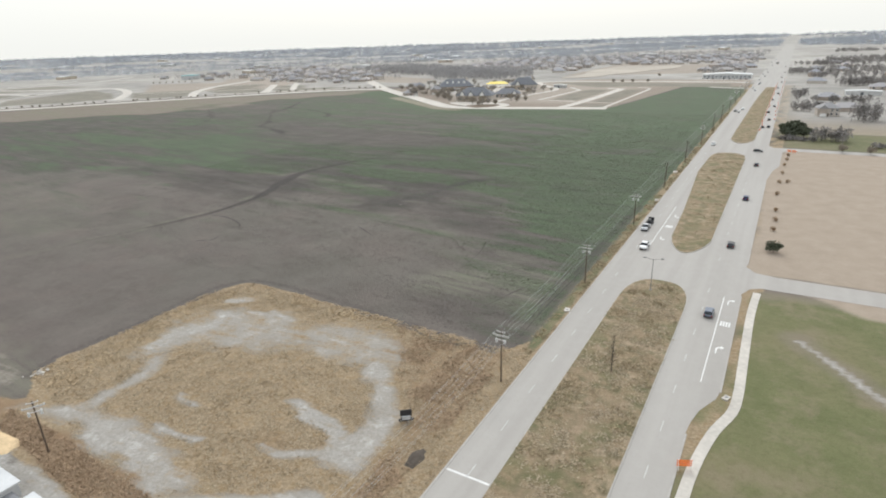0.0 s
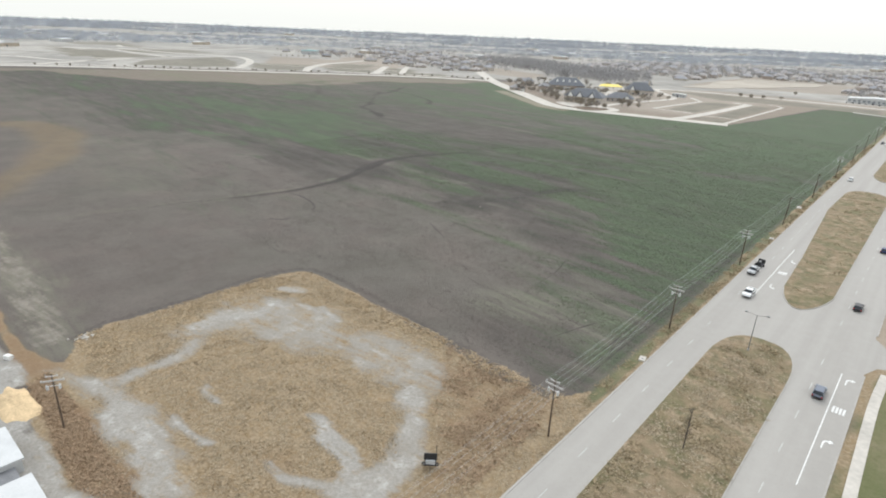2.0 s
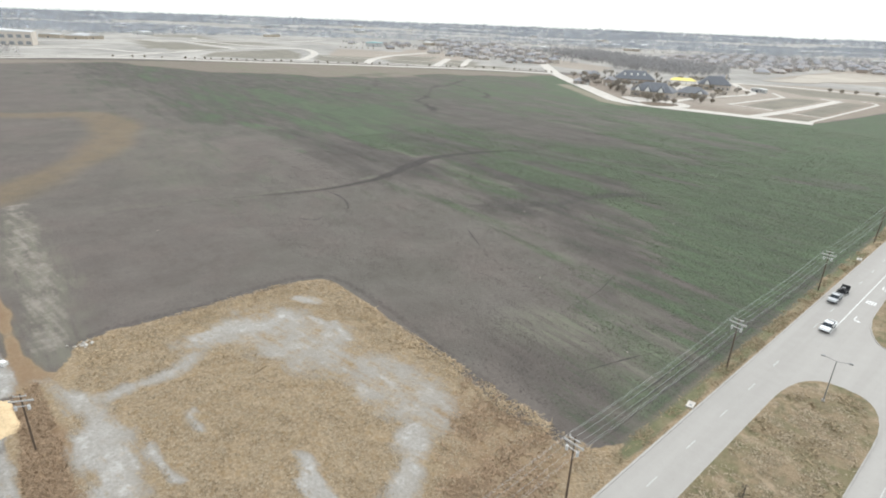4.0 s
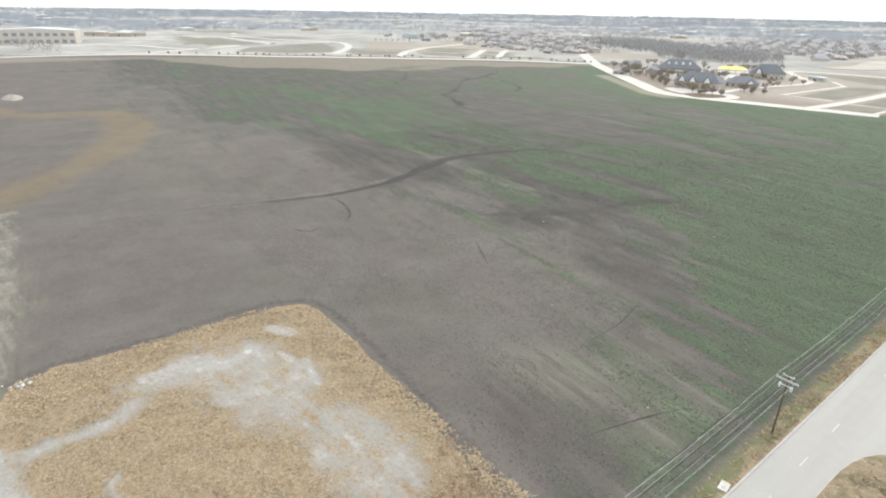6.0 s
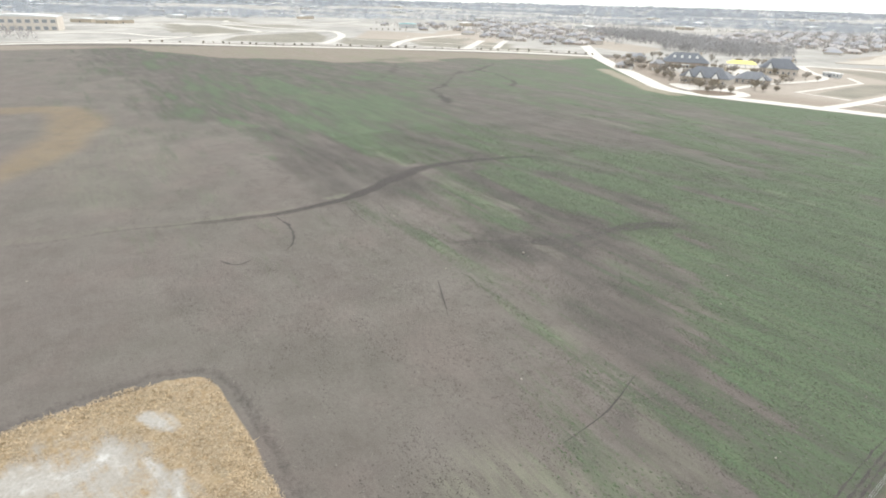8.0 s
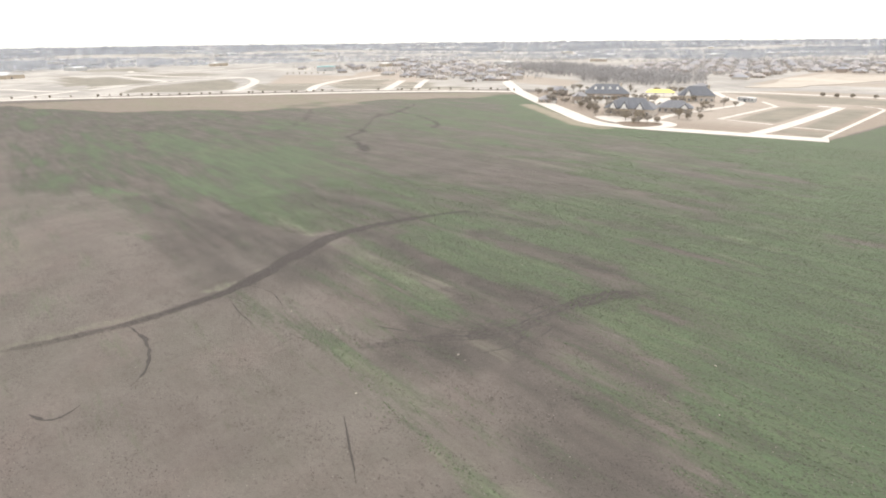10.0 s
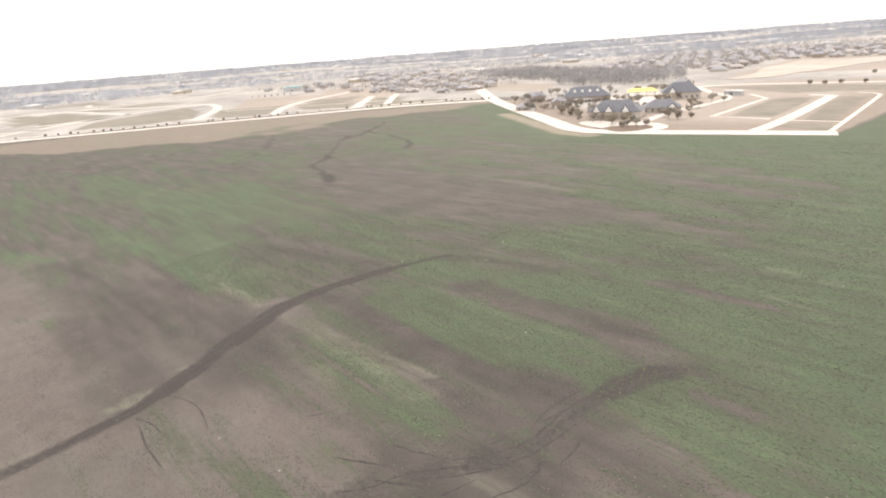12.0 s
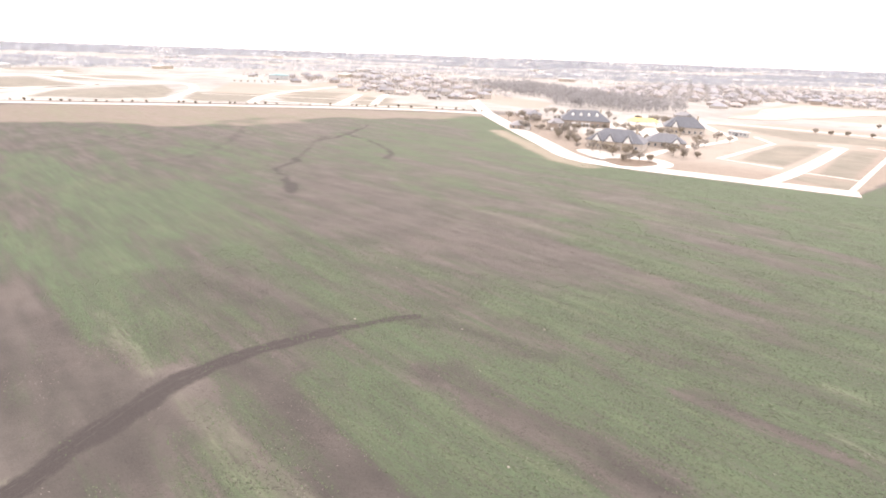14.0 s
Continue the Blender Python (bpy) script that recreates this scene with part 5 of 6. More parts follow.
# ---- trees and shrubs ----
def leaf_cloud(lumps, count, size, seed):
    """Small leaf clumps spread through a few lumps (x, y, z, rx, rz)."""
    q = np.random.RandomState(seed)
    which = q.randint(len(lumps), size=count)
    L = np.array(lumps)[which]
    d = q.normal(size=(count, 3))
    d /= np.linalg.norm(d, axis=1)[:, None]
    r = q.uniform(0.45, 1.05, (count, 1))
    c = L[:, :3] + d * r * np.stack([L[:, 3], L[:, 3], L[:, 4]], -1)
    u = q.normal(size=(count, 3))
    u /= np.linalg.norm(u, axis=1)[:, None]
    v = np.cross(u, q.normal(size=(count, 3)))
    v /= np.linalg.norm(v, axis=1)[:, None]
    s = size * q.uniform(0.6, 1.4, (count, 1))
    P = np.stack([c - u * s, c + v * s * 0.6, c + u * s, c - v * s * 0.6], 1).reshape(-1, 3)
    F = np.arange(count * 4).reshape(-1, 4)
    return P.tolist(), F.tolist()


def evergreen(label, h, r, seed, category="tree", group=""):
    q = random.Random(seed)
    top = empty("evergreen_tree", label, category, group)
    bm = tubed((0, 0, -0.1), (0, 0, h * 0.55), h * 0.035, h * 0.02)
    lumps = [(0, 0, h * 0.56, r * 0.7, h * 0.38)]
    for i in range(7):
        a = i * 2.4 + q.random()
        p = (r * 0.55 * math.cos(a), r * 0.55 * math.sin(a), h * q.uniform(0.34, 0.68))
        tube(bm, (0, 0, h * 0.3), p, h * 0.014, h * 0.006, 5)
        lumps.append((*p, r * q.uniform(0.35, 0.55), h * q.uniform(0.16, 0.26)))
    part("trunk", bm, M_BARK, top)
    part("crown", leaf_cloud(lumps, int(520 + 160 * r), 0.09 * r + 0.07, seed), M_LEAF if r > 2.5 or h < 4.1 and r > 2 else M_OAK, top)
    return top


def column_tree(label, h, seed):
    """A young upright tree: one straight stem with short steep twigs."""
    q = random.Random(seed)
    top = empty("bare_tree", label, "tree")
    part("trunk", tubed((0, 0, -0.1), (0.1, 0.05, h), h * 0.016, h * 0.004, 7), M_BARK, top)
    bm = bmesh.new()
    for i in range(70):
        z = h * (0.22 + 0.75 * i / 70)
        a, reach = q.uniform(0, 6.28), (1.15 - 0.75 * z / h) * q.uniform(0.5, 1.1)
        p, e = Vector((0.1 * z / h, 0.05 * z / h, z)), Vector((math.cos(a) * reach, math.sin(a) * reach, z + reach * q.uniform(0.7, 1.3)))
        tube(bm, p, e, 0.022, 0.008, 3)
        for _ in range(3):
            m = p.lerp(e, q.uniform(0.3, 0.9))
            tube(bm, m, m + Vector((q.uniform(-0.4, 0.4), q.uniform(-0.4, 0.4), q.uniform(0.15, 0.5))), 0.012, 0.006, 3)
    part("crown", bm, M_BARK, top)
    return top


def twig_tree(label, h, r, seed, material, group):
    """A young winter tree: trunk, a few limbs and a loose cloud of twigs."""
    q = random.Random(seed)
    top = empty("bare_tree", label, "tree", group)
    bm = tubed((0, 0, -0.1), (0, 0, h * 0.6), h * 0.02, h * 0.01, 6)
    lumps = [(0, 0, h * 0.62, r * 0.6, h * 0.32)]
    for i in range(6):
        a = i * 1.1 + q.random()
        p = (r * 0.6 * math.cos(a), r * 0.6 * math.sin(a), h * q.uniform(0.45, 0.8))
        tube(bm, (0, 0, h * q.uniform(0.25, 0.4)), p, h * 0.008, h * 0.004, 4)
        lumps.append((*p, r * q.uniform(0.35, 0.5), h * q.uniform(0.12, 0.2)))
    part("trunk", bm, M_BARK, top)
    part("crown", leaf_cloud(lumps, 420, 0.12 * r, seed), material, top)
    return top


def shrub(label, r, seed, material, group=""):
    top = empty("shrub", label, "shrub", group)
    bm = bmesh.new()
    for i in range(5):
        tube(bm, (0, 0, -0.05), (0.5 * r * math.cos(i * 1.3), 0.5 * r * math.sin(i * 1.3), r * 0.9), 0.03, 0.012, 4)
    part("stem", bm, M_BARK, top)
    part("crown", leaf_cloud([(0, 0, r * 0.75, r * 0.8, r * 0.65), (0.3 * r, 0.2 * r, r * 0.6, r * 0.5, r * 0.5)], 240, 0.14 * r, seed), material, top)
    return top


place(column_tree("slender bare young tree on the dry median", 8.0, 5), 17.8, 12.6, 0.2)
place(evergreen("small round dark evergreen tree on the tan field", 4.0, 2.3, 21), 42.6, 97.5)
place(evergreen("broad dark evergreen oak beside the far street", 10.0, 9.0, 22), 46.5, 315)
sapling = place(shrub("small brown leafless shrub beside the tan field", 1.2, 31, M_RUSTY, "shrubs along the field edge"), 41.7, 119)
for x, y in ((41.8, 143), (42.0, 131), (41.7, 168), (41.7, 189), (44.9, 190.5), (43, 226), (42.4, 208), (43.6, 240), (44, 252)):
    copy_thing(sapling, pose(x, y, 0, 0, 0, rng.uniform(0, 360)))
round_tree = place(evergreen("small dark evergreen street tree beside a pale street", 5.0, 2.4, 23, "tree", "street trees of the subdivision"), -406.5, 567)
street_spots = [(-300, 481), (-283, 465), (-271, 457), (-230, 431), (-216, 417), (-219, 440), (-205, 430), (-218, 488), (-207, 472), (-195, 460), (-189, 468), (-370, 540), (-330, 505), (-126, 817), (-150, 700), (-163, 705), (-138, 708), (-120, 712), (68, 271), (80, 270), (-245, 520), (-300, 560), (-310, 530)]
for x, y in street_spots:
    copy_thing(round_tree, pose(x, y, 0, 0, 0, rng.uniform(0, 360)))
small_tree = place(evergreen("young dark street tree along the field road", 3.5, 1.45, 24, "tree", "young street trees along the field road"), -472, 559)
q0 = WEST_ROAD
for i in range(1, len(q0) - 1):
    for f in (0, 0.5):
        if q0[i][1] > 120 and rng.random() < 0.8:
            d = Vector((q0[i + 1][0] - q0[i - 1][0], q0[i + 1][1] - q0[i - 1][1])).normalized()
            p = Vector(q0[i]).lerp(Vector(q0[i + 1]), f)
            k = rng.uniform(0.7, 1.15)
            copy_thing(small_tree, pose(p.x - d.y * 21 + rng.uniform(-3, 3), p.y + d.x * 21 + rng.uniform(-3, 3), 0, 0, 0, rng.uniform(0, 360)) @ Matrix.Diagonal((k, k, k, 1)))
for i in range(7):
    copy_thing(small_tree, pose(-955 + i * 7, 575 + i * 8, 0, 0, 0, i * 50))

# winter trees round the clubhouse and along its streets
YARD = [(twig_tree("small leafless brown tree beside the clubhouse", 6.5, 2.6, 71, M_TWIG, "winter trees round the clubhouse"), 9), (twig_tree("bushy brown-leaved oak near the clubhouse", 6.0, 2.8, 72, M_OAK, "winter trees round the clubhouse"), 9)]
YARD_SPOTS = [(-283, 467), (-271, 460), (-293, 469), (-387, 536), (-209, 470), (-202, 461), (-195, 460), (-197, 486), (-227, 425), (-212, 416), (-215, 424), (-203, 425), (-207, 419)]
yq = random.Random(77)
for x0, y0, x1, y1, n, w in ((-345, 505, -262, 470, 20, 14), (-375, 545, -300, 520, 14, 14), (-255, 436, -212, 440, 7, 5), (-300, 560, -262, 540, 8, 8), (-255, 560, -238, 620, 14, 10), (-312, 625, -262, 650, 14, 10), (-390, 600, -340, 640, 12, 16), (-262, 476, -246, 500, 8, 6), (-210, 520, -185, 600, 5, 8)):
    for i in range(n):
        f = yq.random()
        YARD_SPOTS.append((x0 + (x1 - x0) * f + yq.uniform(-w, w), y0 + (y1 - y0) * f + yq.uniform(-w, w)))
for i, (x, y) in enumerate(YARD_SPOTS):
    t = YARD[i % 3 == 2][0]
    if i in (0, 2):
        place(t, x, y)
    else:
        k = yq.uniform(0.7, 1.5)
        copy_thing(t, pose(x, y, 0, 0, 0, yq.uniform(0, 360)) @ Matrix.Diagonal((k, k, k, 1)))


# ---- houses ----
def hip_roof(w, d, z, rise, over=0.5, ridge=None):
    """Hipped roof with a thick eave over a w x d plan."""
    a, b = w / 2 + over, d / 2 + over
    r = max(0.0, a - b) if ridge is None else ridge
    bm = bmesh.new()
    lo = [bm.verts.new((x, y, z - 0.18)) for x, y in ((-a, -b), (a, -b), (a, b), (-a, b))]
    mid = [bm.verts.new((x, y, z)) for x, y in ((-a, -b), (a, -b), (a, b), (-a, b))]
    t0, t1 = bm.verts.new((-r, 0, z + rise)), bm.verts.new((r + 0.01, 0, z + rise))
    bm.faces.new(lo[::-1])
    for i in range(4):
        bm.faces.new((lo[i], lo[(i + 1) % 4], mid[(i + 1) % 4], mid[i]))
    bm.faces.new((mid[0], mid[1], t1, t0))
    bm.faces.new((mid[1], mid[2], t1))
    bm.faces.new((mid[2], mid[3], t0, t1))
    bm.faces.new((mid[3], mid[0], t0))
    return bm


def gable(bm, x, y0, y1, half, z, rise):
    """A gabled wing along y, its ridge at x."""
    profile(bm, [(x - half, z - 0.15), (x + half, z - 0.15), (x + half, z), (x, z + rise), (x - half, z)], y0, y1)
    return bm


def window(parent, x, y, z, w=1.3, h=1.4, side=-1, glass=None):
    f = part("window", boxed((x - w / 2 - 0.1, y - 0.05, z - 0.1), (x + w / 2 + 0.1, y + 0.05, z + h + 0.1)), M_TRIM, parent)
    part("pane", boxed((x - w / 2, y + side * 0.07 - 0.015, z), (x + w / 2, y + side * 0.07 + 0.015, z + h)), glass or M_WINDOW, f, "grey window pane")


def house(label, w, d, h, rise, wing, group="houses of the suburb"):
    top = empty("house", label, "house", group)
    part("wall", boxed((-w / 2, -d / 2, -0.2), (w / 2, d / 2, h)), M_WALL, top)
    part("roof", hip_roof(w, d, h + 0.19, rise), M_ROOF, top)
    if wing:
        part("wing", boxed((wing - 2.6, -d / 2 - 2.5, -0.2), (wing + 2.6, -d / 2 + 0.02, h)), M_WALL, top)
        part("gable_roof", gable(bmesh.new(), wing, -d / 2 - 3.0, 0, 3.1, h + 0.16, rise * 0.72), M_ROOF, top)
        part("garage_door", boxed((wing - 2.0, -d / 2 - 2.56, 0), (wing + 2.0, -d / 2 - 2.5, 2.2)), M_TRIM, top, "white garage door")
    for x in (-w * 0.36, -w * 0.12, w * 0.14, w * 0.36):
        if abs(x - wing) > 3.3 or not wing:
            window(top, x, -d / 2, 1.0)
        window(top, x, d / 2, 1.0, side=1)
        if h > 4.5:
            window(top, x, -d / 2, 3.6)
    part("door", boxed((-w * 0.02 - 0.5, -d / 2 - 0.06, 0), (-w * 0.02 + 0.5, -d / 2, 2.1)), M_BARK, top, "dark front door")
    part("chimney", boxed((w * 0.25, 0.5, h), (w * 0.25 + 0.9, 1.4, h + rise + 0.5)), M_WALL, top)
    return top


HOUSES = [house("single-storey house with a grey hipped shingle roof", 17, 12, 3.0, 3.4, 5.2), house("two-storey brick house with a steep grey roof", 14, 11, 5.6, 3.6, -3.8),
          house("wide pale house with a grey hipped roof", 20, 12, 3.0, 3.6, -6.0), house("two-storey pale house with a grey shingle roof", 13, 12, 5.6, 3.8, 0)]
spots = []


def add_house(x, y, rz):
    if all((x - a) ** 2 + (y - b) ** 2 > 20 ** 2 for a, b in spots):
        i = len(spots)
        spots.append((x, y))
        if i < 4:
            place(HOUSES[i], x, y, 0, rz)
        else:
            copy_thing(HOUSES[rng.randrange(4)], pose(x, y, 0, 0, 0, rz))


for x, y, rz in ((-344, 492, 40), (-322, 514, 40), (-396, 579, 45), (-372, 556, 45), (-725, 650, 30), (-700, 665, 30), (-665, 645, 35), (-582, 645, 40), (-610, 700, 40), (-645, 728, 40), (-760, 735, 20),
                 (66, 424, 8), (-290, 722, 30)):
    add_house(x, y, rz)
def plain_house(label, w, d, h, rise, wing):
    top = empty("house", label, "house", "houses of the far suburb")
    part("wall", boxed((-w / 2, -d / 2, -0.2), (w / 2, d / 2, h)), M_WALL, top)
    part("roof", hip_roof(w, d, h + 0.19, rise), M_HAZEROOF, top)
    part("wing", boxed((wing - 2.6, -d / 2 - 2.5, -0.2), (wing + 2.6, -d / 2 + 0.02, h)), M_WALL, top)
    part("gable_roof", gable(bmesh.new(), wing, -d / 2 - 3.0, 0, 3.1, h + 0.16, rise * 0.72), M_HAZEROOF, top)
    for x in (-w * 0.3, w * 0.1, w * 0.36):
        part("window", boxed((x - 0.8, -d / 2 - 0.05, 1.0), (x + 0.8, -d / 2, 2.5)), M_WINDOW, top, "dark window")
    return top


# grey to brown shingles, lightened over M_ROOF to paint in the haze
M_HAZEROOF = varied("haze_paled_shingle_roof", (0.320, 0.325, 0.345), (0.450, 0.405, 0.370), 0.9, 0.6)
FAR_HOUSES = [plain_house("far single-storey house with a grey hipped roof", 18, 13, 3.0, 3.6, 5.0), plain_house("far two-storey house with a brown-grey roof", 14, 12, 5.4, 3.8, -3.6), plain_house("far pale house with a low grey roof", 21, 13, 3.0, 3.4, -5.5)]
used = set()


def add_far_house(x, y, rz):
    if any((x - a) ** 2 + (y - b) ** 2 < 17 ** 2 for a, b in spots):
        return
    spots.append((x, y))
    i = rng.randrange(3)
    if i in used:
        copy_thing(FAR_HOUSES[i], pose(x, y, 0, 0, 0, rz))
    else:
        used.add(i)
        place(FAR_HOUSES[i], x, y, 0, rz)


for row in range(13):
    for i in range(20):
        x, y = -570 + i * 29 + (row % 2) * 12 + rng.uniform(-4, 4), 880 + row * 46 + rng.uniform(-6, 6) + i * 3
        if -570 < x < -20 and not (-285 < x < -90 and y < 1130) and not (x < -330 and y < 960) and rng.random() < 0.9:
            add_far_house(x, y, rng.choice((0, 180)) + rng.uniform(-14, 14))
WEST_HOUSES = [(-880, 790), (-735, 655), (-690, 650), (-600, 645), (-520, 640), (-520, 700), (-640, 790), (-760, 930), (-1080, 1180), (-1250, 1020)]
for _ in range(210):
    x, y = rng.uniform(-1250, -500), rng.uniform(630, 1180)
    if inside(np.array([x]), np.array([y]), WEST_HOUSES)[0]:
        add_far_house(x, y, rng.uniform(0, 360))
for row in range(8):
    for i in range(5):
        x, y = 70 + i * 40 + rng.uniform(-10, 10), 455 + row * 95 + rng.uniform(-25, 25)
        if abs(y - 587) > 25 and rng.random() < 0.75:
            add_far_house(x, y, rng.choice((0, 90, 180)) + rng.uniform(-12, 12))
for i in range(34):
    a, r = rng.uniform(-78, -38), rng.uniform(880, 1350)
    if -1260 < r * math.sin(radians(a)) < -600 and 80 + r * math.cos(radians(a)) < 660:
        continue
    add_house(r * math.sin(radians(a)), 80 + r * math.cos(radians(a)), rng.uniform(0, 360))


def large_house(name, label, w, d, h, rise, gables, dormers=0, rz=0.0):
    top = empty(name, label, "building", "community buildings")
    part("wall", boxed((-w / 2, -d / 2, -0.2), (w / 2, d / 2, h)), M_WALL, top)
    part("roof", hip_roof(w, d, h + 0.19, rise, 0.8), M_SLATE, top)
    for x in gables:
        part("wing", boxed((x - 3.4, -d / 2 - 2.2, -0.2), (x + 3.4, -d / 2 + 0.02, h)), M_BEIGE, top, "pale stone gable wing")
        part("gable_roof", gable(bmesh.new(), x, -d / 2 - 2.8, 0, 4.0, h + 0.16, rise * 0.75), M_SLATE, top)
        part("gable_front", profile(bmesh.new(), [(x - 2.6, h + 0.2), (x + 2.6, h + 0.2), (x, h + rise * 0.6)], -d / 2 - 2.95, -d / 2 - 2.8), M_TRIM, top, "white gable front")
        for z in (0.9, 4.0):
            if z < h - 2:
                window(top, x - 1.4, -d / 2 - 2.2, z, 1.6, 2.0)
                window(top, x + 1.4, -d / 2 - 2.2, z, 1.6, 2.0)
    for i in range(int(w / 4.5)):
        x = -w / 2 + 2.2 + i * 4.5
        for z in (0.9, 4.0):
            if z < h - 2 and all(abs(x - g) > 4.2 for g in gables):
                window(top, x, -d / 2, z, 1.6, 1.9)
    for i in range(dormers):
        x = (i - (dormers - 1) / 2) * w * 0.16
        part("dormer", profile(bmesh.new(), [(x - 1.3, h + rise * 0.42), (x + 1.3, h + rise * 0.42), (x + 1.3, h + rise * 0.6), (x, h + rise * 0.8), (x - 1.3, h + rise * 0.6)], -d * 0.30, -d * 0.05), M_TRIM, top, "white roof dormer")
    if dormers:
        part("porch", bevelled(boxed((-w * 0.25, -d / 2 - 3.4, 2.9), (w * 0.1, -d / 2, 3.3)), 0.05), M_TRIM, top, "white porch roof")
        for i in range(6):
            part("column", tubed((-w * 0.24 + i * w * 0.066, -d / 2 - 3.1, -0.2), (-w * 0.24 + i * w * 0.066, -d / 2 - 3.1, 2.9), 0.2), M_TRIM, top)
    part("chimney", boxed((w * 0.3, 0, h), (w * 0.3 + 1.4, 1.4, h + rise + 1.2)), M_BEIGE, top)
    return top


place(large_house("clubhouse", "large clubhouse with dark hipped roof and white gables", 38, 20, 5.0, 7.6, (-12, -3, 9)), -243, 464, 0, 14)
place(large_house("community_hall", "long hall with dark roof and four white dormers", 44, 22, 5.0, 8.5, (), 4), -322, 562, 0, 32)
place(large_house("clubhouse_annexe", "dark-roofed annexe beside the clubhouse", 27, 16, 3.6, 5.4, (7,)), -223, 500, 0, 24)
place(large_house("clubhouse_annexe", "tall dark-roofed annexe behind the clubhouse court", 32, 18, 5.4, 8.2, (-8,)), -243, 592, 0, 26)
structure("pavement", slab([(-312, 578), (-310, 618), (-290, 650), (-248, 640), (-252, 590), (-236, 520), (-252, 505), (-285, 547)], -0.1, 0.1), M_PALE, "pale concrete court between the clubhouse buildings", "courtyard")
structure("pavement", slab(smooth_line([(-256, 430), (-236, 414), (-204, 404), (-188, 412), (-190, 430), (-205, 440), (-228, 438), (-246, 440)], 6, True), -0.1, 0.22), M_PALE, "pale concrete forecourt of the clubhouse", "forecourt")
structure("planting_bed", slab(smooth_line([(-226, 410), (-222, 420), (-213, 426), (-202, 427), (-196, 420), (-200, 406), (-211, 399)], 3, True), 0.0, 0.35), plain("brown_mulch", (0.165, 0.125, 0.090), 0.95, scale=0.6, amount=0.35), "brown planted island in a pale forecourt", "planting bed")

pavilion = empty("shade_pavilion", "bright yellow shade canopy on slim posts", "pavilion")
part("canopy", bevelled(hip_roof(27, 12, 5.0, 2.6, 0.4, 9), 0.05), M_YELLOW, pavilion, "bright yellow canopy cloth")
for x in (-12, -4, 4, 12):
    for y in (-5, 5):
        part("post", tubed((x, y, -0.1), (x, y, 4.9), 0.12), M_STEEL, pavilion)
place(pavilion, -285, 605, 0, 28)


M_SKYGLASS = plain("pale_reflecting_glass", (0.27, 0.28, 0.29), 0.15, scale=2, amount=0.25)


def shed(name, label, x, y, w, d, h, roof, rz=0.0, windows=0, storeys=1, wall=None, group="pale buildings in the distance"):
    top = empty(name, label, "building", group)
    part("wall", boxed((-w / 2, -d / 2, -0.3), (w / 2, d / 2, h)), wall or M_SIDING, top)
    part("roof", profile(bmesh.new(), [(-w / 2 - 0.5, h + 0.003), (w / 2 + 0.5, h + 0.003), (w / 2 + 0.5, h + 0.4), (0, h + 0.4 + 0.03 * w), (-w / 2 - 0.5, h + 0.4)], -d / 2 - 0.5, d / 2 + 0.5), roof, top)
    for k in range(storeys):
        for i in range(windows):
            window(top, -w / 2 + (i + 0.5) * w / windows, -d / 2, 1.2 + k * (h / storeys), w / windows * 0.6, h / storeys * 0.5, glass=M_SKYGLASS)
    part("door", boxed((-w * 0.05 - 1.2, -d / 2 - 0.08, 0), (-w * 0.05 + 1.2, -d / 2, min(2.6, h * 0.8))), M_WINDOW, top)
    return place(top, x, y, 0, rz)


M_PALEWALL = plain("pale_beige_masonry", (0.56, 0.51, 0.45), 0.85, scale=0.1, amount=0.15)
shed("school_building", "long beige school with two rows of windows", -1085, 55, 105, 40, 19, M_ROOFM, 72, 10, 2, M_PALEWALL)
shed("barn", "barn with a teal metal roof", -1003, 690, 34, 18, 7, M_TEAL, 50)
shed("long_shed", "long low white shed beyond the tan field", 100, 588, 28, 10, 3.2, M_ROOFM, 0, 0)
shed("shop_building", "long pale shop building with a flat roof", -34, 790, 58, 22, 5.0, M_ROOFM, 0, 12)
for i in range(9):
    copy_thing(dark_car if i % 3 else white_car, pose(-62 + i * 6.5, 768, 0.03, 0, 0, 90))
shed("site_trailer", "white site trailer parked beside the empty plots", -204, 614, 16, 4, 3.4, M_ROOFM, -14, 5)
base_white = shed("warehouse", "white low warehouse in the hazy distance", -950, 1500, 46, 24, 6, M_ROOFM, 30, 0)
base_pale = shed("warehouse", "pale low warehouse in the hazy distance", -300, 2300, 38, 20, 6, M_ROOFM, 10, 0, wall=M_BEIGE)
for i in range(56):
    a, r = rng.uniform(-92, 12), 1250 + 3200 * rng.random() ** 1.3
    x, y = r * math.sin(radians(a)), 100 + r * math.cos(radians(a))
    if not (-10 < x < 45):
        copy_thing(base_white if i % 2 else base_pale, pose(x, y, 12 * max(0, min(1, (r - 2600) / 2400)) ** 2, 0, 0, rng.choice((10, 55, 80, 120)) + rng.uniform(-15, 15)))


EAST_TREES = [(59, 304, 9, 4, 12, 7), (67, 310, 8, 5, 8, 7), (51, 446, 7, 6, 9, 7), (60, 460, 8, 6, 10, 7), (88, 400, 10, 9, 22, 12), (100, 690, 24, 10, 30, 9), (118, 706, 24, 10, 30, 9), (62, 890, 30, 20, 40, 8), (96, 1100, 50, 30, 50, 8), (50, 570, 10, 14, 14, 6), (44, 303, 7, 1.2, 10, 2.2), (100, 291, 26, 2, 16, 2.2), (80, 520, 30, 8, 20, 6), (120, 440, 30, 8, 24, 7), (140, 330, 26, 10, 20, 8)]


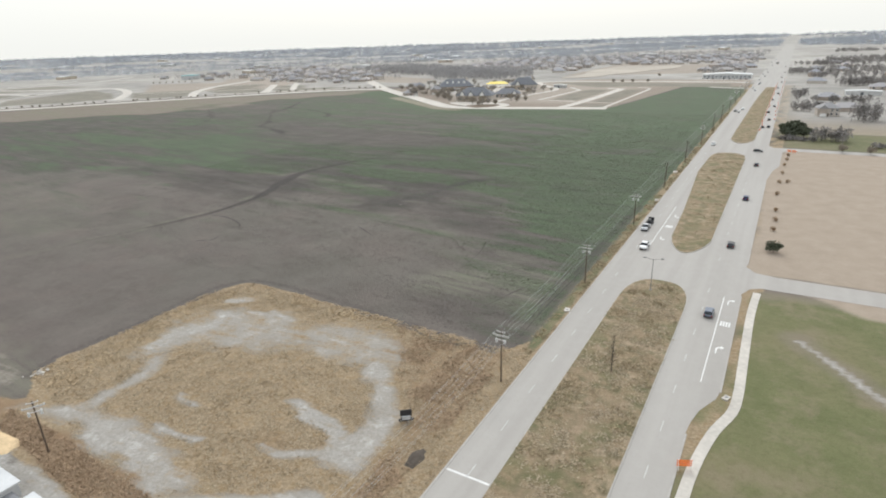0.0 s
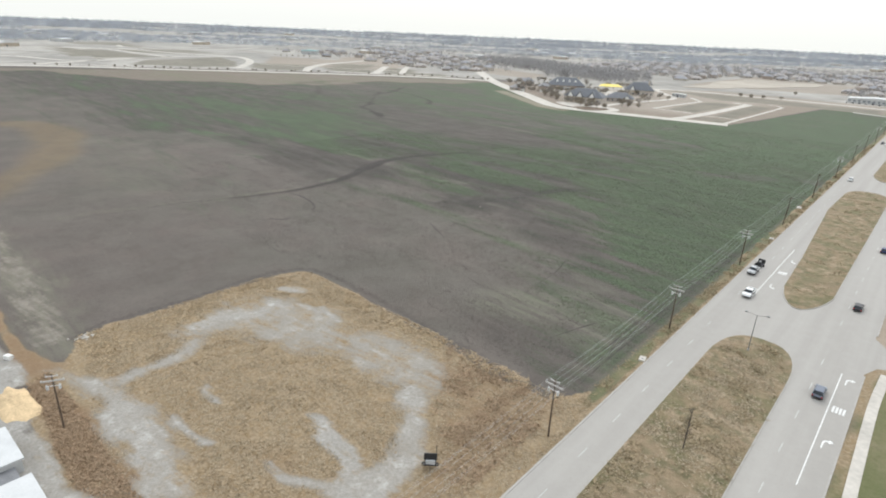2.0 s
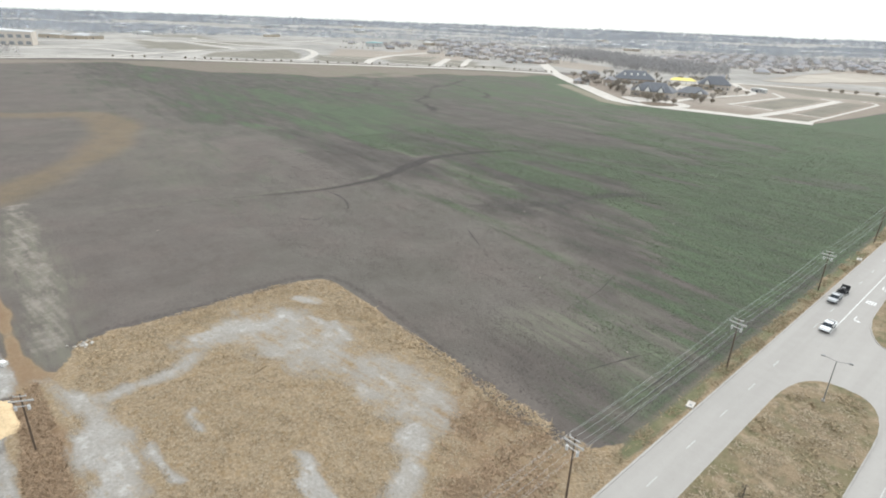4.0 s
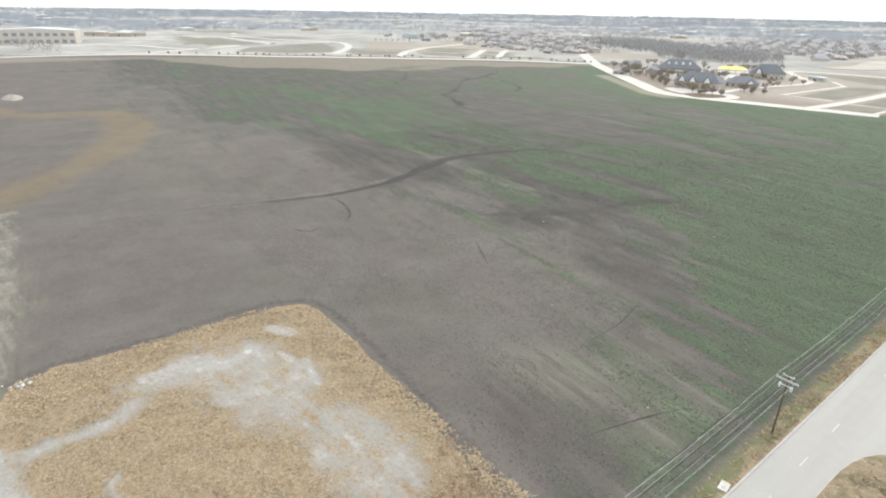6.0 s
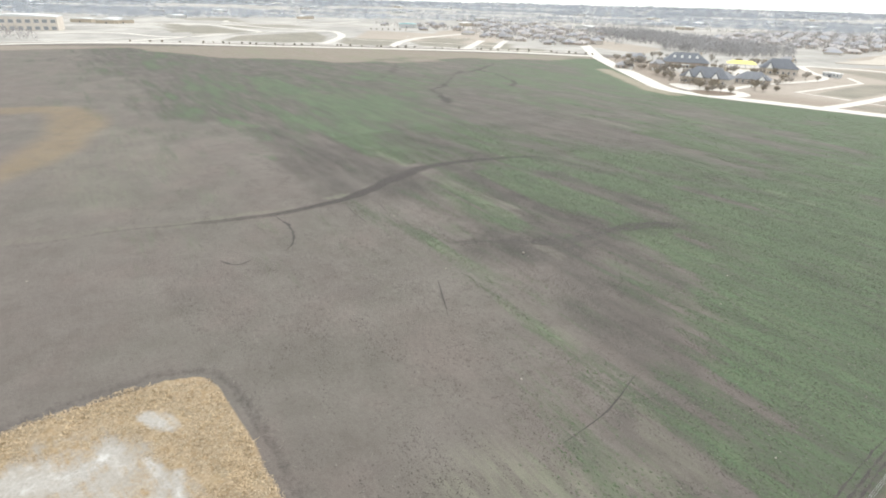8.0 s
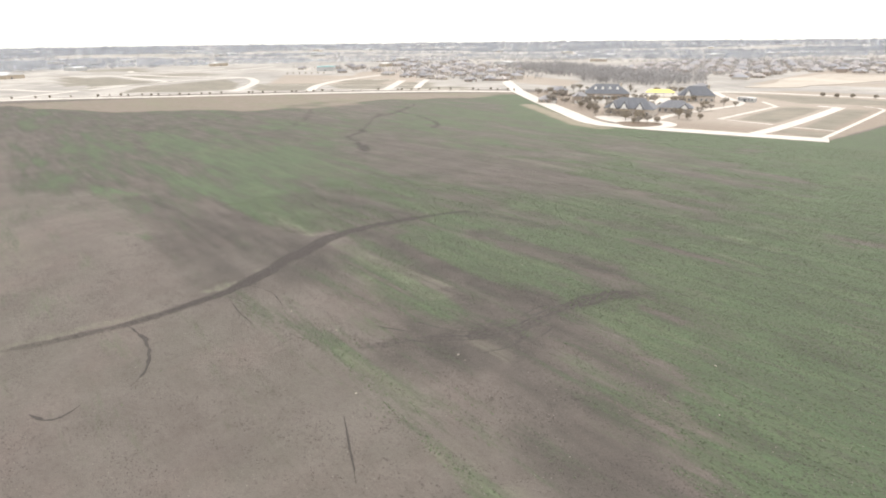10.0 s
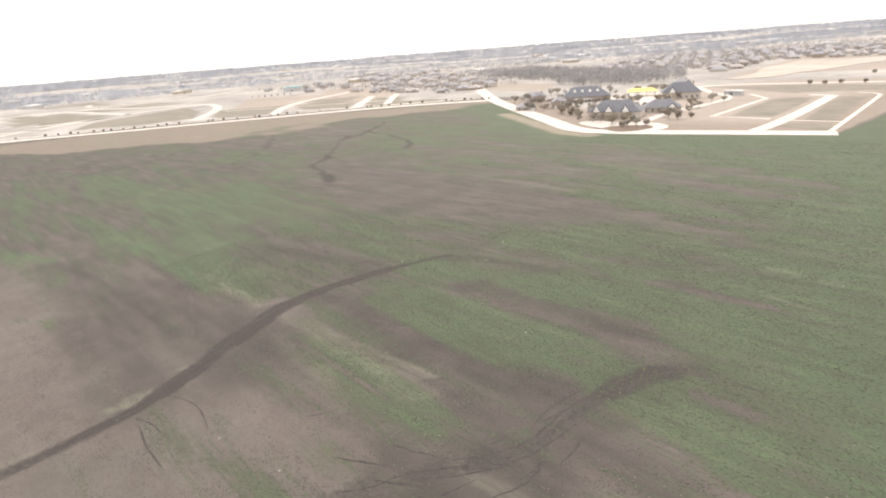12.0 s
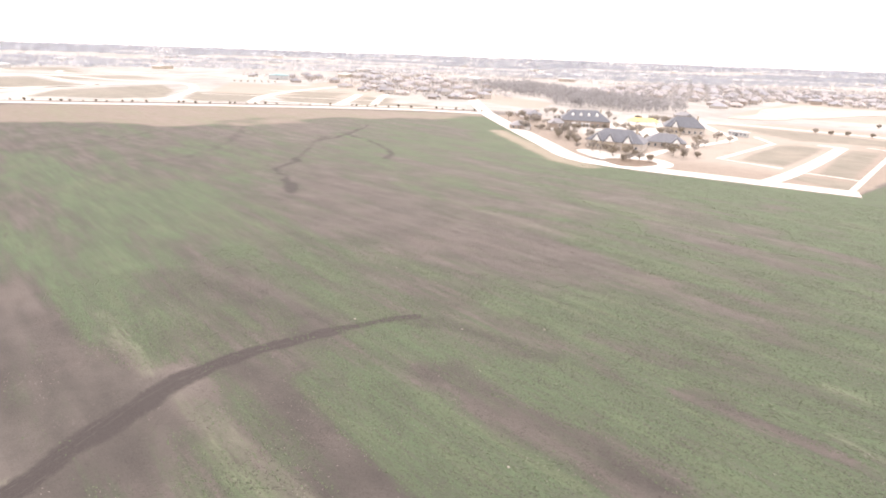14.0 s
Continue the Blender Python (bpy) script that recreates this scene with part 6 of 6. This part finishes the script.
# ---- woods and far tree belts ----
def thicket(name, label, P, height, wide, count, material, kind="stuff"):
    """Many bare trees: upright slivers for trunks and a haze of small twig clumps."""
    n = len(P)
    hgt = height * nrng.uniform(0.7, 1.25, n)
    idx = np.repeat(np.arange(n), count)
    m = len(idx)
    H, base = hgt[idx], P[idx]
    d = nrng.normal(size=(m, 3))
    d /= np.linalg.norm(d, axis=1)[:, None]
    r = nrng.uniform(0.2, 1.0, m) ** 0.6
    c = np.stack([base[:, 0] + d[:, 0] * r * wide, base[:, 1] + d[:, 1] * r * wide, base[:, 2] + H * (0.56 + 0.44 * d[:, 2] * r)], -1)
    u = nrng.normal(size=(m, 3)) * (1, 1, 1.3)
    v = nrng.normal(size=(m, 3))
    s = (wide * 0.42)
    tri = np.stack([c - u * s * 0.5, c + u * s * 0.5, c + v * s * 0.55], 1)
    tri[:, :, 2] = np.maximum(tri[:, :, 2], base[:, None, 2] + 0.3)
    tk = np.stack([P + (-0.25, 0, -0.3), P + (0.25, 0, -0.3), P + np.stack([0 * hgt, 0 * hgt, hgt * 0.7], -1)], 1)
    V = np.concatenate([tri.reshape(-1, 3), tk.reshape(-1, 3)])
    me = bpy.data.meshes.new(name)
    k = len(V) // 3
    me.vertices.add(len(V))
    me.vertices.foreach_set("co", V.astype(np.float32).ravel())
    me.loops.add(len(V))
    me.loops.foreach_set("vertex_index", np.arange(len(V), dtype=np.int32))
    me.polygons.add(k)
    me.polygons.foreach_set("loop_start", np.arange(0, len(V), 3, dtype=np.int32))
    me.update(calc_edges=True)
    me.materials.append(material)
    return tagged(new(name, me), label, "trees", kind=kind)


def scatter(poly, n):
    xs, ys = [p[0] for p in poly], [p[1] for p in poly]
    x, y = nrng.uniform(min(xs), max(xs), n * 4), nrng.uniform(min(ys), max(ys), n * 4)
    keep = inside(x, y, poly)
    x, y = x[keep][:n], y[keep][:n]
    return np.stack([x, y, np.zeros(len(x))], -1)


WOODS = [(-760, 945), (-620, 850), (-495, 790), (-440, 715), (-340, 720), (-310, 790), (-345, 860), (-420, 870), (-560, 960), (-700, 1040)]
thicket("woods", "dense grey bare winter wood behind the houses", scatter(WOODS, 1200), 13, 3.6, 36, M_GREYWOODS)
thicket("garden_trees", "leafless grey garden trees between suburb houses", scatter([(-570, 960), (-330, 950), (-290, 1140), (-90, 1150), (-80, 890), (-20, 880), (-20, 1500), (-570, 1500)], 1500), 7.5, 3.0, 26, M_GREYWOODS)
thicket("garden_trees", "leafless grey garden trees among the western houses", scatter([(-880, 790), (-735, 655), (-600, 650), (-520, 660), (-520, 740), (-640, 850), (-760, 960), (-1080, 1200), (-1250, 1020)], 420), 6.5, 2.6, 26, M_GREYWOODS)
for cx, cy, rx, ry, n, h in EAST_TREES:
    q = nrng.normal(size=(n, 2)) * (rx * 0.5, ry * 0.5) + (cx, cy)
    thicket("garden_trees", "clump of grey leafless trees beside the far gardens", np.stack([q[:, 0], q[:, 1], np.zeros(n)], -1), h, 2.6, 60, M_BROWNWOODS)


def belts(n, r0, r1, a0, a1, thr, seed):
    a = np.radians(nrng.uniform(a0, a1, n))
    r = np.sqrt(nrng.uniform(r0 ** 2, r1 ** 2, n))
    x, y = r * np.sin(a), 100 + r * np.cos(a)
    f = lattice_noise((x * 0.8 + y * 0.6) / 420 + 9, (-x * 0.6 + y * 0.8) / 130 + 5, seed) * 0.82 + lattice_noise(x / 60, y / 60, seed + 1) * 0.18
    ok = (f > thr) & ~((x > -15) & (x < 50)) & ~((x > -290) & (x < -60) & (y < 1240)) & ~((x > -1280) & (y > 60) & (y < 680))
    R2 = np.hypot(x, y - 100)
    z = ease(R2, 2400, 5000) * (3 + 9 * lattice_noise(x / 900 + 7, y / 900 + 3, 8)) * np.clip(1.15 + x / 6000, 0.3, 1.2)
    return np.stack([x, y, z], -1)[ok]


thicket("tree_belt", "scattered bare garden trees among far houses", belts(13000, 860, 1700, -95, 0, 0.50, 21), 8, 3.4, 18, M_PALEHAZEWOODS)
thicket("tree_belt", "bare trees among houses beyond the road", belts(4200, 300, 1700, 4.5, 22, 0.40, 23), 7, 3.0, 34, M_BROWNWOODS)
# both belts carry the painted haze colour
thicket("tree_belt", "long grey tree belts across the far plain", belts(30000, 1500, 3000, -98, 18, 0.50, 25), 7, 12, 9, M_BLUEHAZEWOODS)
thicket("tree_belt", "hazy tree belts towards the horizon", belts(20000, 2800, 4950, -100, 20, 0.45, 27), 7, 30, 6, M_BLUEHAZEWOODS)


# ---- dry grass and weeds ----
def tufts(name, label, x, y, z, tall, wide, blades, material):
    n = len(x)
    idx = np.repeat(np.arange(n), blades)
    m = len(idx)
    a = nrng.uniform(0, 2 * np.pi, m)
    h = tall * nrng.uniform(0.5, 1.3, m)
    off = nrng.normal(size=(m, 2)) * wide * 0.5
    bx, by, bz = x[idx] + off[:, 0], y[idx] + off[:, 1], z[idx]
    w = wide * nrng.uniform(0.25, 0.55, m)
    lean = nrng.normal(size=(m, 2)) * h[:, None] * 1.8
    V = np.stack([np.stack([bx - w * np.cos(a), by - w * np.sin(a), bz - 0.03], -1), np.stack([bx + w * np.cos(a), by + w * np.sin(a), bz - 0.03], -1),
                  np.stack([bx + lean[:, 0], by + lean[:, 1], bz + h], -1)], 1).reshape(-1, 3)
    me = bpy.data.meshes.new(name)
    me.vertices.add(len(V))
    me.vertices.foreach_set("co", V.astype(np.float32).ravel())
    me.loops.add(len(V))
    me.loops.foreach_set("vertex_index", np.arange(len(V), dtype=np.int32))
    me.polygons.add(m)
    me.polygons.foreach_set("loop_start", np.arange(0, len(V), 3, dtype=np.int32))
    me.update(calc_edges=True)
    me.materials.append(material)
    return tagged(new(name, me), label, "grass", kind="stuff")


def ground_z(x, y):
    """Height of the ground sheet at some places."""
    i, j = np.clip(np.searchsorted(gx, x) - 1, 0, nx - 2), np.clip(np.searchsorted(gy, y) - 1, 0, ny - 2)
    u, v, G = (x - gx[i]) / (gx[i + 1] - gx[i]), (y - gy[j]) / (gy[j + 1] - gy[j]), Z.reshape(nx, ny)
    return (G[i, j] * (1 - u) + G[i + 1, j] * u) * (1 - v) + (G[i, j + 1] * (1 - u) + G[i + 1, j + 1] * u) * v


def on_lot(n, poly, patch, thr, bare):
    xs, ys = [p[0] for p in poly], [p[1] for p in poly]
    x, y = nrng.uniform(min(xs), max(xs), n), nrng.uniform(min(ys), max(ys), n)
    ok = inside(x, y, poly) & (lattice_noise(x / patch, y / patch, 51) + 0.5 * lattice_noise(x / patch * 3, y / patch * 3, 52) > thr + nrng.normal(size=n) * 0.16)
    if bare:
        i, j = np.searchsorted(gx, x) - 1, np.searchsorted(gy, y) - 1
        ok &= gravel[np.clip(i, 0, nx - 1) * ny + np.clip(j, 0, ny - 1)] < nrng.uniform(0.1, 0.7, n)
    return x[ok], y[ok]


LOT_NEAR = [(2.0, -60), (2.0, 11), (-81, 12.4), (-86.5, 0), (-86.5, -40), (-76, -44), (-40, -54)]
gx1, gy1 = on_lot(75000, LOT_NEAR, 2.2, 0.66, True)
tufts("dry_grass", "coarse dry yellow grass on the empty lot", gx1, gy1, ground_z(gx1, gy1), 0.09, 0.28, 3, M_TUFT)
wx1, wy1 = on_lot(34000, LOT_NEAR, 2.0, 0.95, True)
tufts("weeds", "brown dead weeds on the empty lot", wx1, wy1, ground_z(wx1, wy1), 0.13, 0.34, 3, M_DEADWEED)
wx3, wy3 = on_lot(5000, [(-76, -50), (-58, -49.9), (-42, -51.3), (-33, -51.2), (-34.5, -54), (-42, -56.3), (-52, -55.8), (-62, -54.5), (-75, -54)], 2.4, 0.5, False)
tufts("weeds", "rusty brown weeds along a gravel track", wx3, wy3, ground_z(wx3, wy3), 0.22, 0.3, 4, M_RUSTY)
wx4, wy4 = on_lot(9000, [(-2, -40), (-2, 9), (-30, 11), (-24, -8), (-8, -14), (-6, -40)], 3.5, 0.75, True)
tufts("weeds", "rusty dead weeds at the road corner of the lot", wx4, wy4, ground_z(wx4, wy4), 0.28, 0.35, 4, M_RUSTY)
M_STRAW = plain("orange_straw_blades", (0.460, 0.355, 0.225), 0.9, scale=0.3, amount=0.25, islands=True)
for poly in ([(-82, 12.3), (-2.5, 11.5), (-2.5, 8.5), (-30, 8), (-60, 7.5), (-80, 6)], [(-86.5, -42), (-86.5, 0), (-82, 10), (-79, 4), (-80, -15), (-76, -30), (-72, -44)]):
    rx, ry = on_lot(7500, poly, 4.0, 0.78, False)
    tufts("dry_grass", "bright straw-coloured grass along the lot's rim", rx, ry, ground_z(rx, ry), 0.22, 0.3, 3, M_STRAW)
VERGE = [(-1.0, 12), (2.1, 12), (2.1, 420), (-0.8, 420)]
vx, vy = on_lot(15000, VERGE, 2.5, 0.8, False)
tufts("dry_grass", "dry yellow grass on the road verge", vx, vy, ground_z(vx, vy), 0.2, 0.3, 3, M_WEED)
MED_FIELD = [(10.6, -60), (25.5, -60), (25.3, 48), (22, 59), (17, 61), (13, 57), (10.7, 47)]
mx, my = on_lot(14000, MED_FIELD, 3.2, 0.85, False)
tufts("dry_grass", "dry patchy grass on the median", mx, my, np.full(len(mx), 0.2), 0.16, 0.34, 3, M_TUFT)
mx, my = on_lot(9000, MED_FIELD, 4.0, 1.0, False)
tufts("weeds", "brown and olive weeds on the median", mx, my, np.full(len(mx), 0.2), 0.26, 0.36, 4, M_WEED)
for poly in ([(14.5, 98), (25, 98), (25, 246), (10.5, 246), (9.5, 205), (12.6, 150)], [(14.5, 292), (26, 292), (26, 640), (17.5, 640), (15, 400)]):
    mx, my = on_lot(3500, poly, 3.0, 0.95, False)
    tufts("weeds", "brown patchy weeds on the far median", mx, my, np.full(len(mx), 0.2), 0.2, 0.34, 4, M_WEED)


# ---- wheel tracks and ruts on the field ----
M_RUT = Nodes("wet_churned_soil", 0.8)
M_RUT.bump(M_RUT.noise(2.2, 5, 0.75), 0.8, 0.15)
M_RUT = M_RUT.done(M_RUT.mix(M_RUT.span(M_RUT.noise(0.8, 6, 0.75), 0.35, 0.65), (0.033, 0.028, 0.025), (0.064, 0.055, 0.047)))


def rut(line, width, label="dark wet wheel rut across the field", fade=0.35):
    """A churned rut with ragged edges that thins out towards its ends."""
    pts = smooth_line(line, 0.9)
    bm, n, rows = bmesh.new(), len(pts), []
    seed = line[0][0] * 0.37
    for i, p in enumerate(pts):
        a, b = Vector(pts[max(i - 1, 0)]), Vector(pts[min(i + 1, n - 1)])
        d = (b - a).normalized()
        side = Vector((-d.y, d.x))
        taper = min(1, (i + 0.3) / (n * fade), (n - i - 0.7) / (n * fade)) ** 0.6
        l = width * taper * (0.5 + 0.75 * noise.noise((i * 0.55, seed, 0)))
        r = width * taper * (0.5 + 0.75 * noise.noise((i * 0.55, seed, 9)))
        q = Vector(p)
        rows.append([bm.verts.new((*(q + side * max(l, 0.03)), 0.012)), bm.verts.new((*q, 0.03)), bm.verts.new((*(q - side * max(r, 0.03)), 0.012))])
    for a, b in zip(rows, rows[1:]):
        for j in range(2):
            bm.faces.new((a[j], a[j + 1], b[j + 1], b[j]))
    bmesh.ops.recalc_face_normals(bm, faces=bm.faces)
    structure("wheel_rut", bm, M_RUT, label, "wheel rut")


rut([(-150.5, 52.3), (-141, 52.8), (-133, 51), (-127.4, 48.2), (-123.9, 44.3)], 0.75)
rut([(-124.2, 36.1), (-122.7, 32.9), (-124, 30.6), (-127.6, 29.2)], 0.65)
rut([(-146, 74.7), (-138, 73), (-130, 72.3)], 0.35)
rut([(-148.6, 75), (-144, 76.2), (-140, 76.2)], 0.4)
rut([(-122.5, 94.5), (-120.6, 97), (-119.6, 99.8)], 0.3)
rut([(-152, 82), (-143, 84), (-134, 82)], 0.3)
rut([(-88.2, 66.8), (-82.2, 63.4), (-73.9, 58.6)], 0.4)
rut([(-38.3, 73.6), (-35.1, 61.2), (-34.4, 49.8)], 0.28)
rut([(-17.3, 26.4), (-14.1, 38.4), (-11.2, 46.3)], 0.3)
rut(TRACK, 0.8, "dark braided wheel rut through the crop")
rut([(x - 1.6 - 0.5 * math.sin(i), y + 1.0) for i, (x, y) in enumerate(TRACK[2:9])], 0.6, "dark braided wheel rut through the crop")
rut([(x + 1.5 + 0.4 * math.sin(i * 2), y - 0.6) for i, (x, y) in enumerate(TRACK[4:10])], 0.5, "dark braided wheel rut through the crop")
rut([(-87.3, 130), (-89.1, 120.8), (-88.5, 115.9)], 0.4, "dark braided wheel rut through the crop")
rut([(-90.7, 94.6), (-88.4, 100.8)], 0.4, "dark braided wheel rut through the crop")
rut([(-84, 113), (-82, 106), (-84.5, 99)], 0.5, "dark braided wheel rut through the crop")
rut([(-72, 149.3), (-66, 147.5), (-60, 147.2)], 0.35, "dark braided wheel rut through the crop")
for off, w, i0, i1 in ((-1.1, 0.3, 30, 64), (0.7, 0.34, 40, 76), (-0.3, 0.3, 62, 98), (1.3, 0.26, 52, 92)):
    side = beside(CURVE, off)[i0:i1:5]
    rut([(x + 0.6 * math.sin(i * 1.9 + off), y + 0.4 * math.cos(i * 2.3)) for i, (x, y) in enumerate(side)], w, "dark wet rut inside the field's shallow drain")
for x0, y0, turn, long in ((-80.5, 141, 5, 7), (-86, 126, 16, 9), (-81, 119, -4, 8), (-90.5, 112, 20, 8), (-88, 104.5, 50, 7), (-93.5, 95.5, 60, 8), (-96, 101, 75, 9), (-101, 95, 65, 9), (-83, 110, 5, 6), (-76.5, 139.5, -12, 6)):
    dx, dy = math.sin(radians(turn)) * long, math.cos(radians(turn)) * long
    rut([(x0, y0), (x0 - dx * 0.5 + 0.5, y0 - dy * 0.5), (x0 - dx, y0 - dy)], 0.45, "short dark scuffed rut beside the wheel tracks")
for x0, y0, x1, y1 in ((-4.9, 20, -3.3, 128), (-3.5, 16, -2.6, 150), (-6.4, 26, -4.6, 110)):
    rut([(x0 + (x1 - x0) * i / 8 + 0.25 * math.sin(i * 2 + x0), y0 + (y1 - y0) * i / 8) for i in range(9)], 0.3, "worn wheel rut along the field's edge", 0.15)


# ---- crop seedlings and clods ----
def at_ground(mask, x, y):
    i, j = np.clip(np.searchsorted(gx, x), 0, nx - 1), np.clip(np.searchsorted(gy, y), 0, ny - 1)
    return mask[i * ny + j]


def specks(name, label, x, y, size, long, material, category):
    """Small low tufts or crumbs: a tilted three-sided cap each, drawn out along the rows."""
    n = len(x)
    a = nrng.uniform(0, 2 * np.pi, n)
    s = size * nrng.uniform(0.5, 1.5, n)
    corner = []
    for k in range(3):
        t = a + k * 2.094
        u, v = np.cos(t) * s * long, np.sin(t) * s
        corner.append(np.stack([x + u * 0.996 + v * 0.087, y - u * 0.087 + v * 0.996, np.full(n, 0.004)], -1))
    tip = np.stack([x + nrng.normal(size=n) * s * 0.3, y + nrng.normal(size=n) * s * 0.3, s * 0.55], -1)
    V = np.stack([corner[0], corner[1], tip, corner[1], corner[2], tip, corner[2], corner[0], tip], 1).reshape(-1, 3)
    me = bpy.data.meshes.new(name)
    me.vertices.add(len(V))
    me.vertices.foreach_set("co", V.astype(np.float32).ravel())
    me.loops.add(len(V))
    me.loops.foreach_set("vertex_index", np.arange(len(V), dtype=np.int32))
    me.polygons.add(len(V) // 3)
    me.polygons.foreach_set("loop_start", np.arange(0, len(V), 3, dtype=np.int32))
    me.update(calc_edges=True)
    me.materials.append(material)
    return tagged(new(name, me), label, category, kind="stuff")


def on_field(n, lo, hi):
    """Places in the near field; the ground nearest to the flight gets most."""
    x, y = nrng.uniform(lo[0], hi[0], n), nrng.uniform(lo[1], hi[1], n)
    ok = at_ground(in_field, x, y) > 0.95
    return x[ok], y[ok]


M_SEEDLING = plain("young_wheat_leaves", (0.088, 0.108, 0.062), 0.85, scale=0.15, amount=0.4, islands=True)
M_CLOD = plain("dark_clay_clods", (0.072, 0.062, 0.054), 0.95, scale=0.5, amount=0.4, islands=True)
M_CRUMB = plain("pale_dry_crumbs", (0.205, 0.182, 0.155), 0.95, scale=0.5, amount=0.35, islands=True)
cx, cy = on_field(230000, (-230, 40), (-2, 400))
row = np.round((cx * 0.087 + cy * 0.996) / 1.1) * 1.1 + nrng.normal(size=len(cx)) * 0.3
cy = (row - cx * 0.087) / 0.996
keep = at_ground(green, cx, cy) + 0.5 * (lattice_noise(cx / 6, cy / 1.8, 91) - 0.5) > nrng.uniform(0.3, 1.15, len(cx)) + 0.5 * ease(cy, 150, 400)
specks("wheat_seedlings", "sparse rows of young green wheat on clay", cx[keep], cy[keep], 0.16, 1.9, M_SEEDLING, "crop")
cx, cy = on_field(360000, (-215, 14), (-2, 330))
clump = lattice_noise(cx / 9, cy / 3, 92) + 0.5 * lattice_noise(cx / 2.5, cy / 1.2, 93)
keep = clump + 0.25 * at_ground(damp, cx, cy) * (cx > -140) > nrng.uniform(0.6, 1.5, len(cx)) + 0.4 * ease(cy, 150, 330)
specks("soil_clods", "dark broken clay clods on the field", cx[keep], cy[keep], 0.10, 1.6, M_CLOD, "clods")
cx, cy = on_field(60000, (-200, 14), (-2, 240))
keep = (lattice_noise(cx / 8, cy / 3, 94) > nrng.uniform(0.45, 1.2, len(cx))) & (at_ground(dark, cx, cy) < 0.3)
specks("soil_crumbs", "pale dry crumbs and straw on the field", cx[keep], cy[keep], 0.085, 1.5, M_CRUMB, "crumbs")
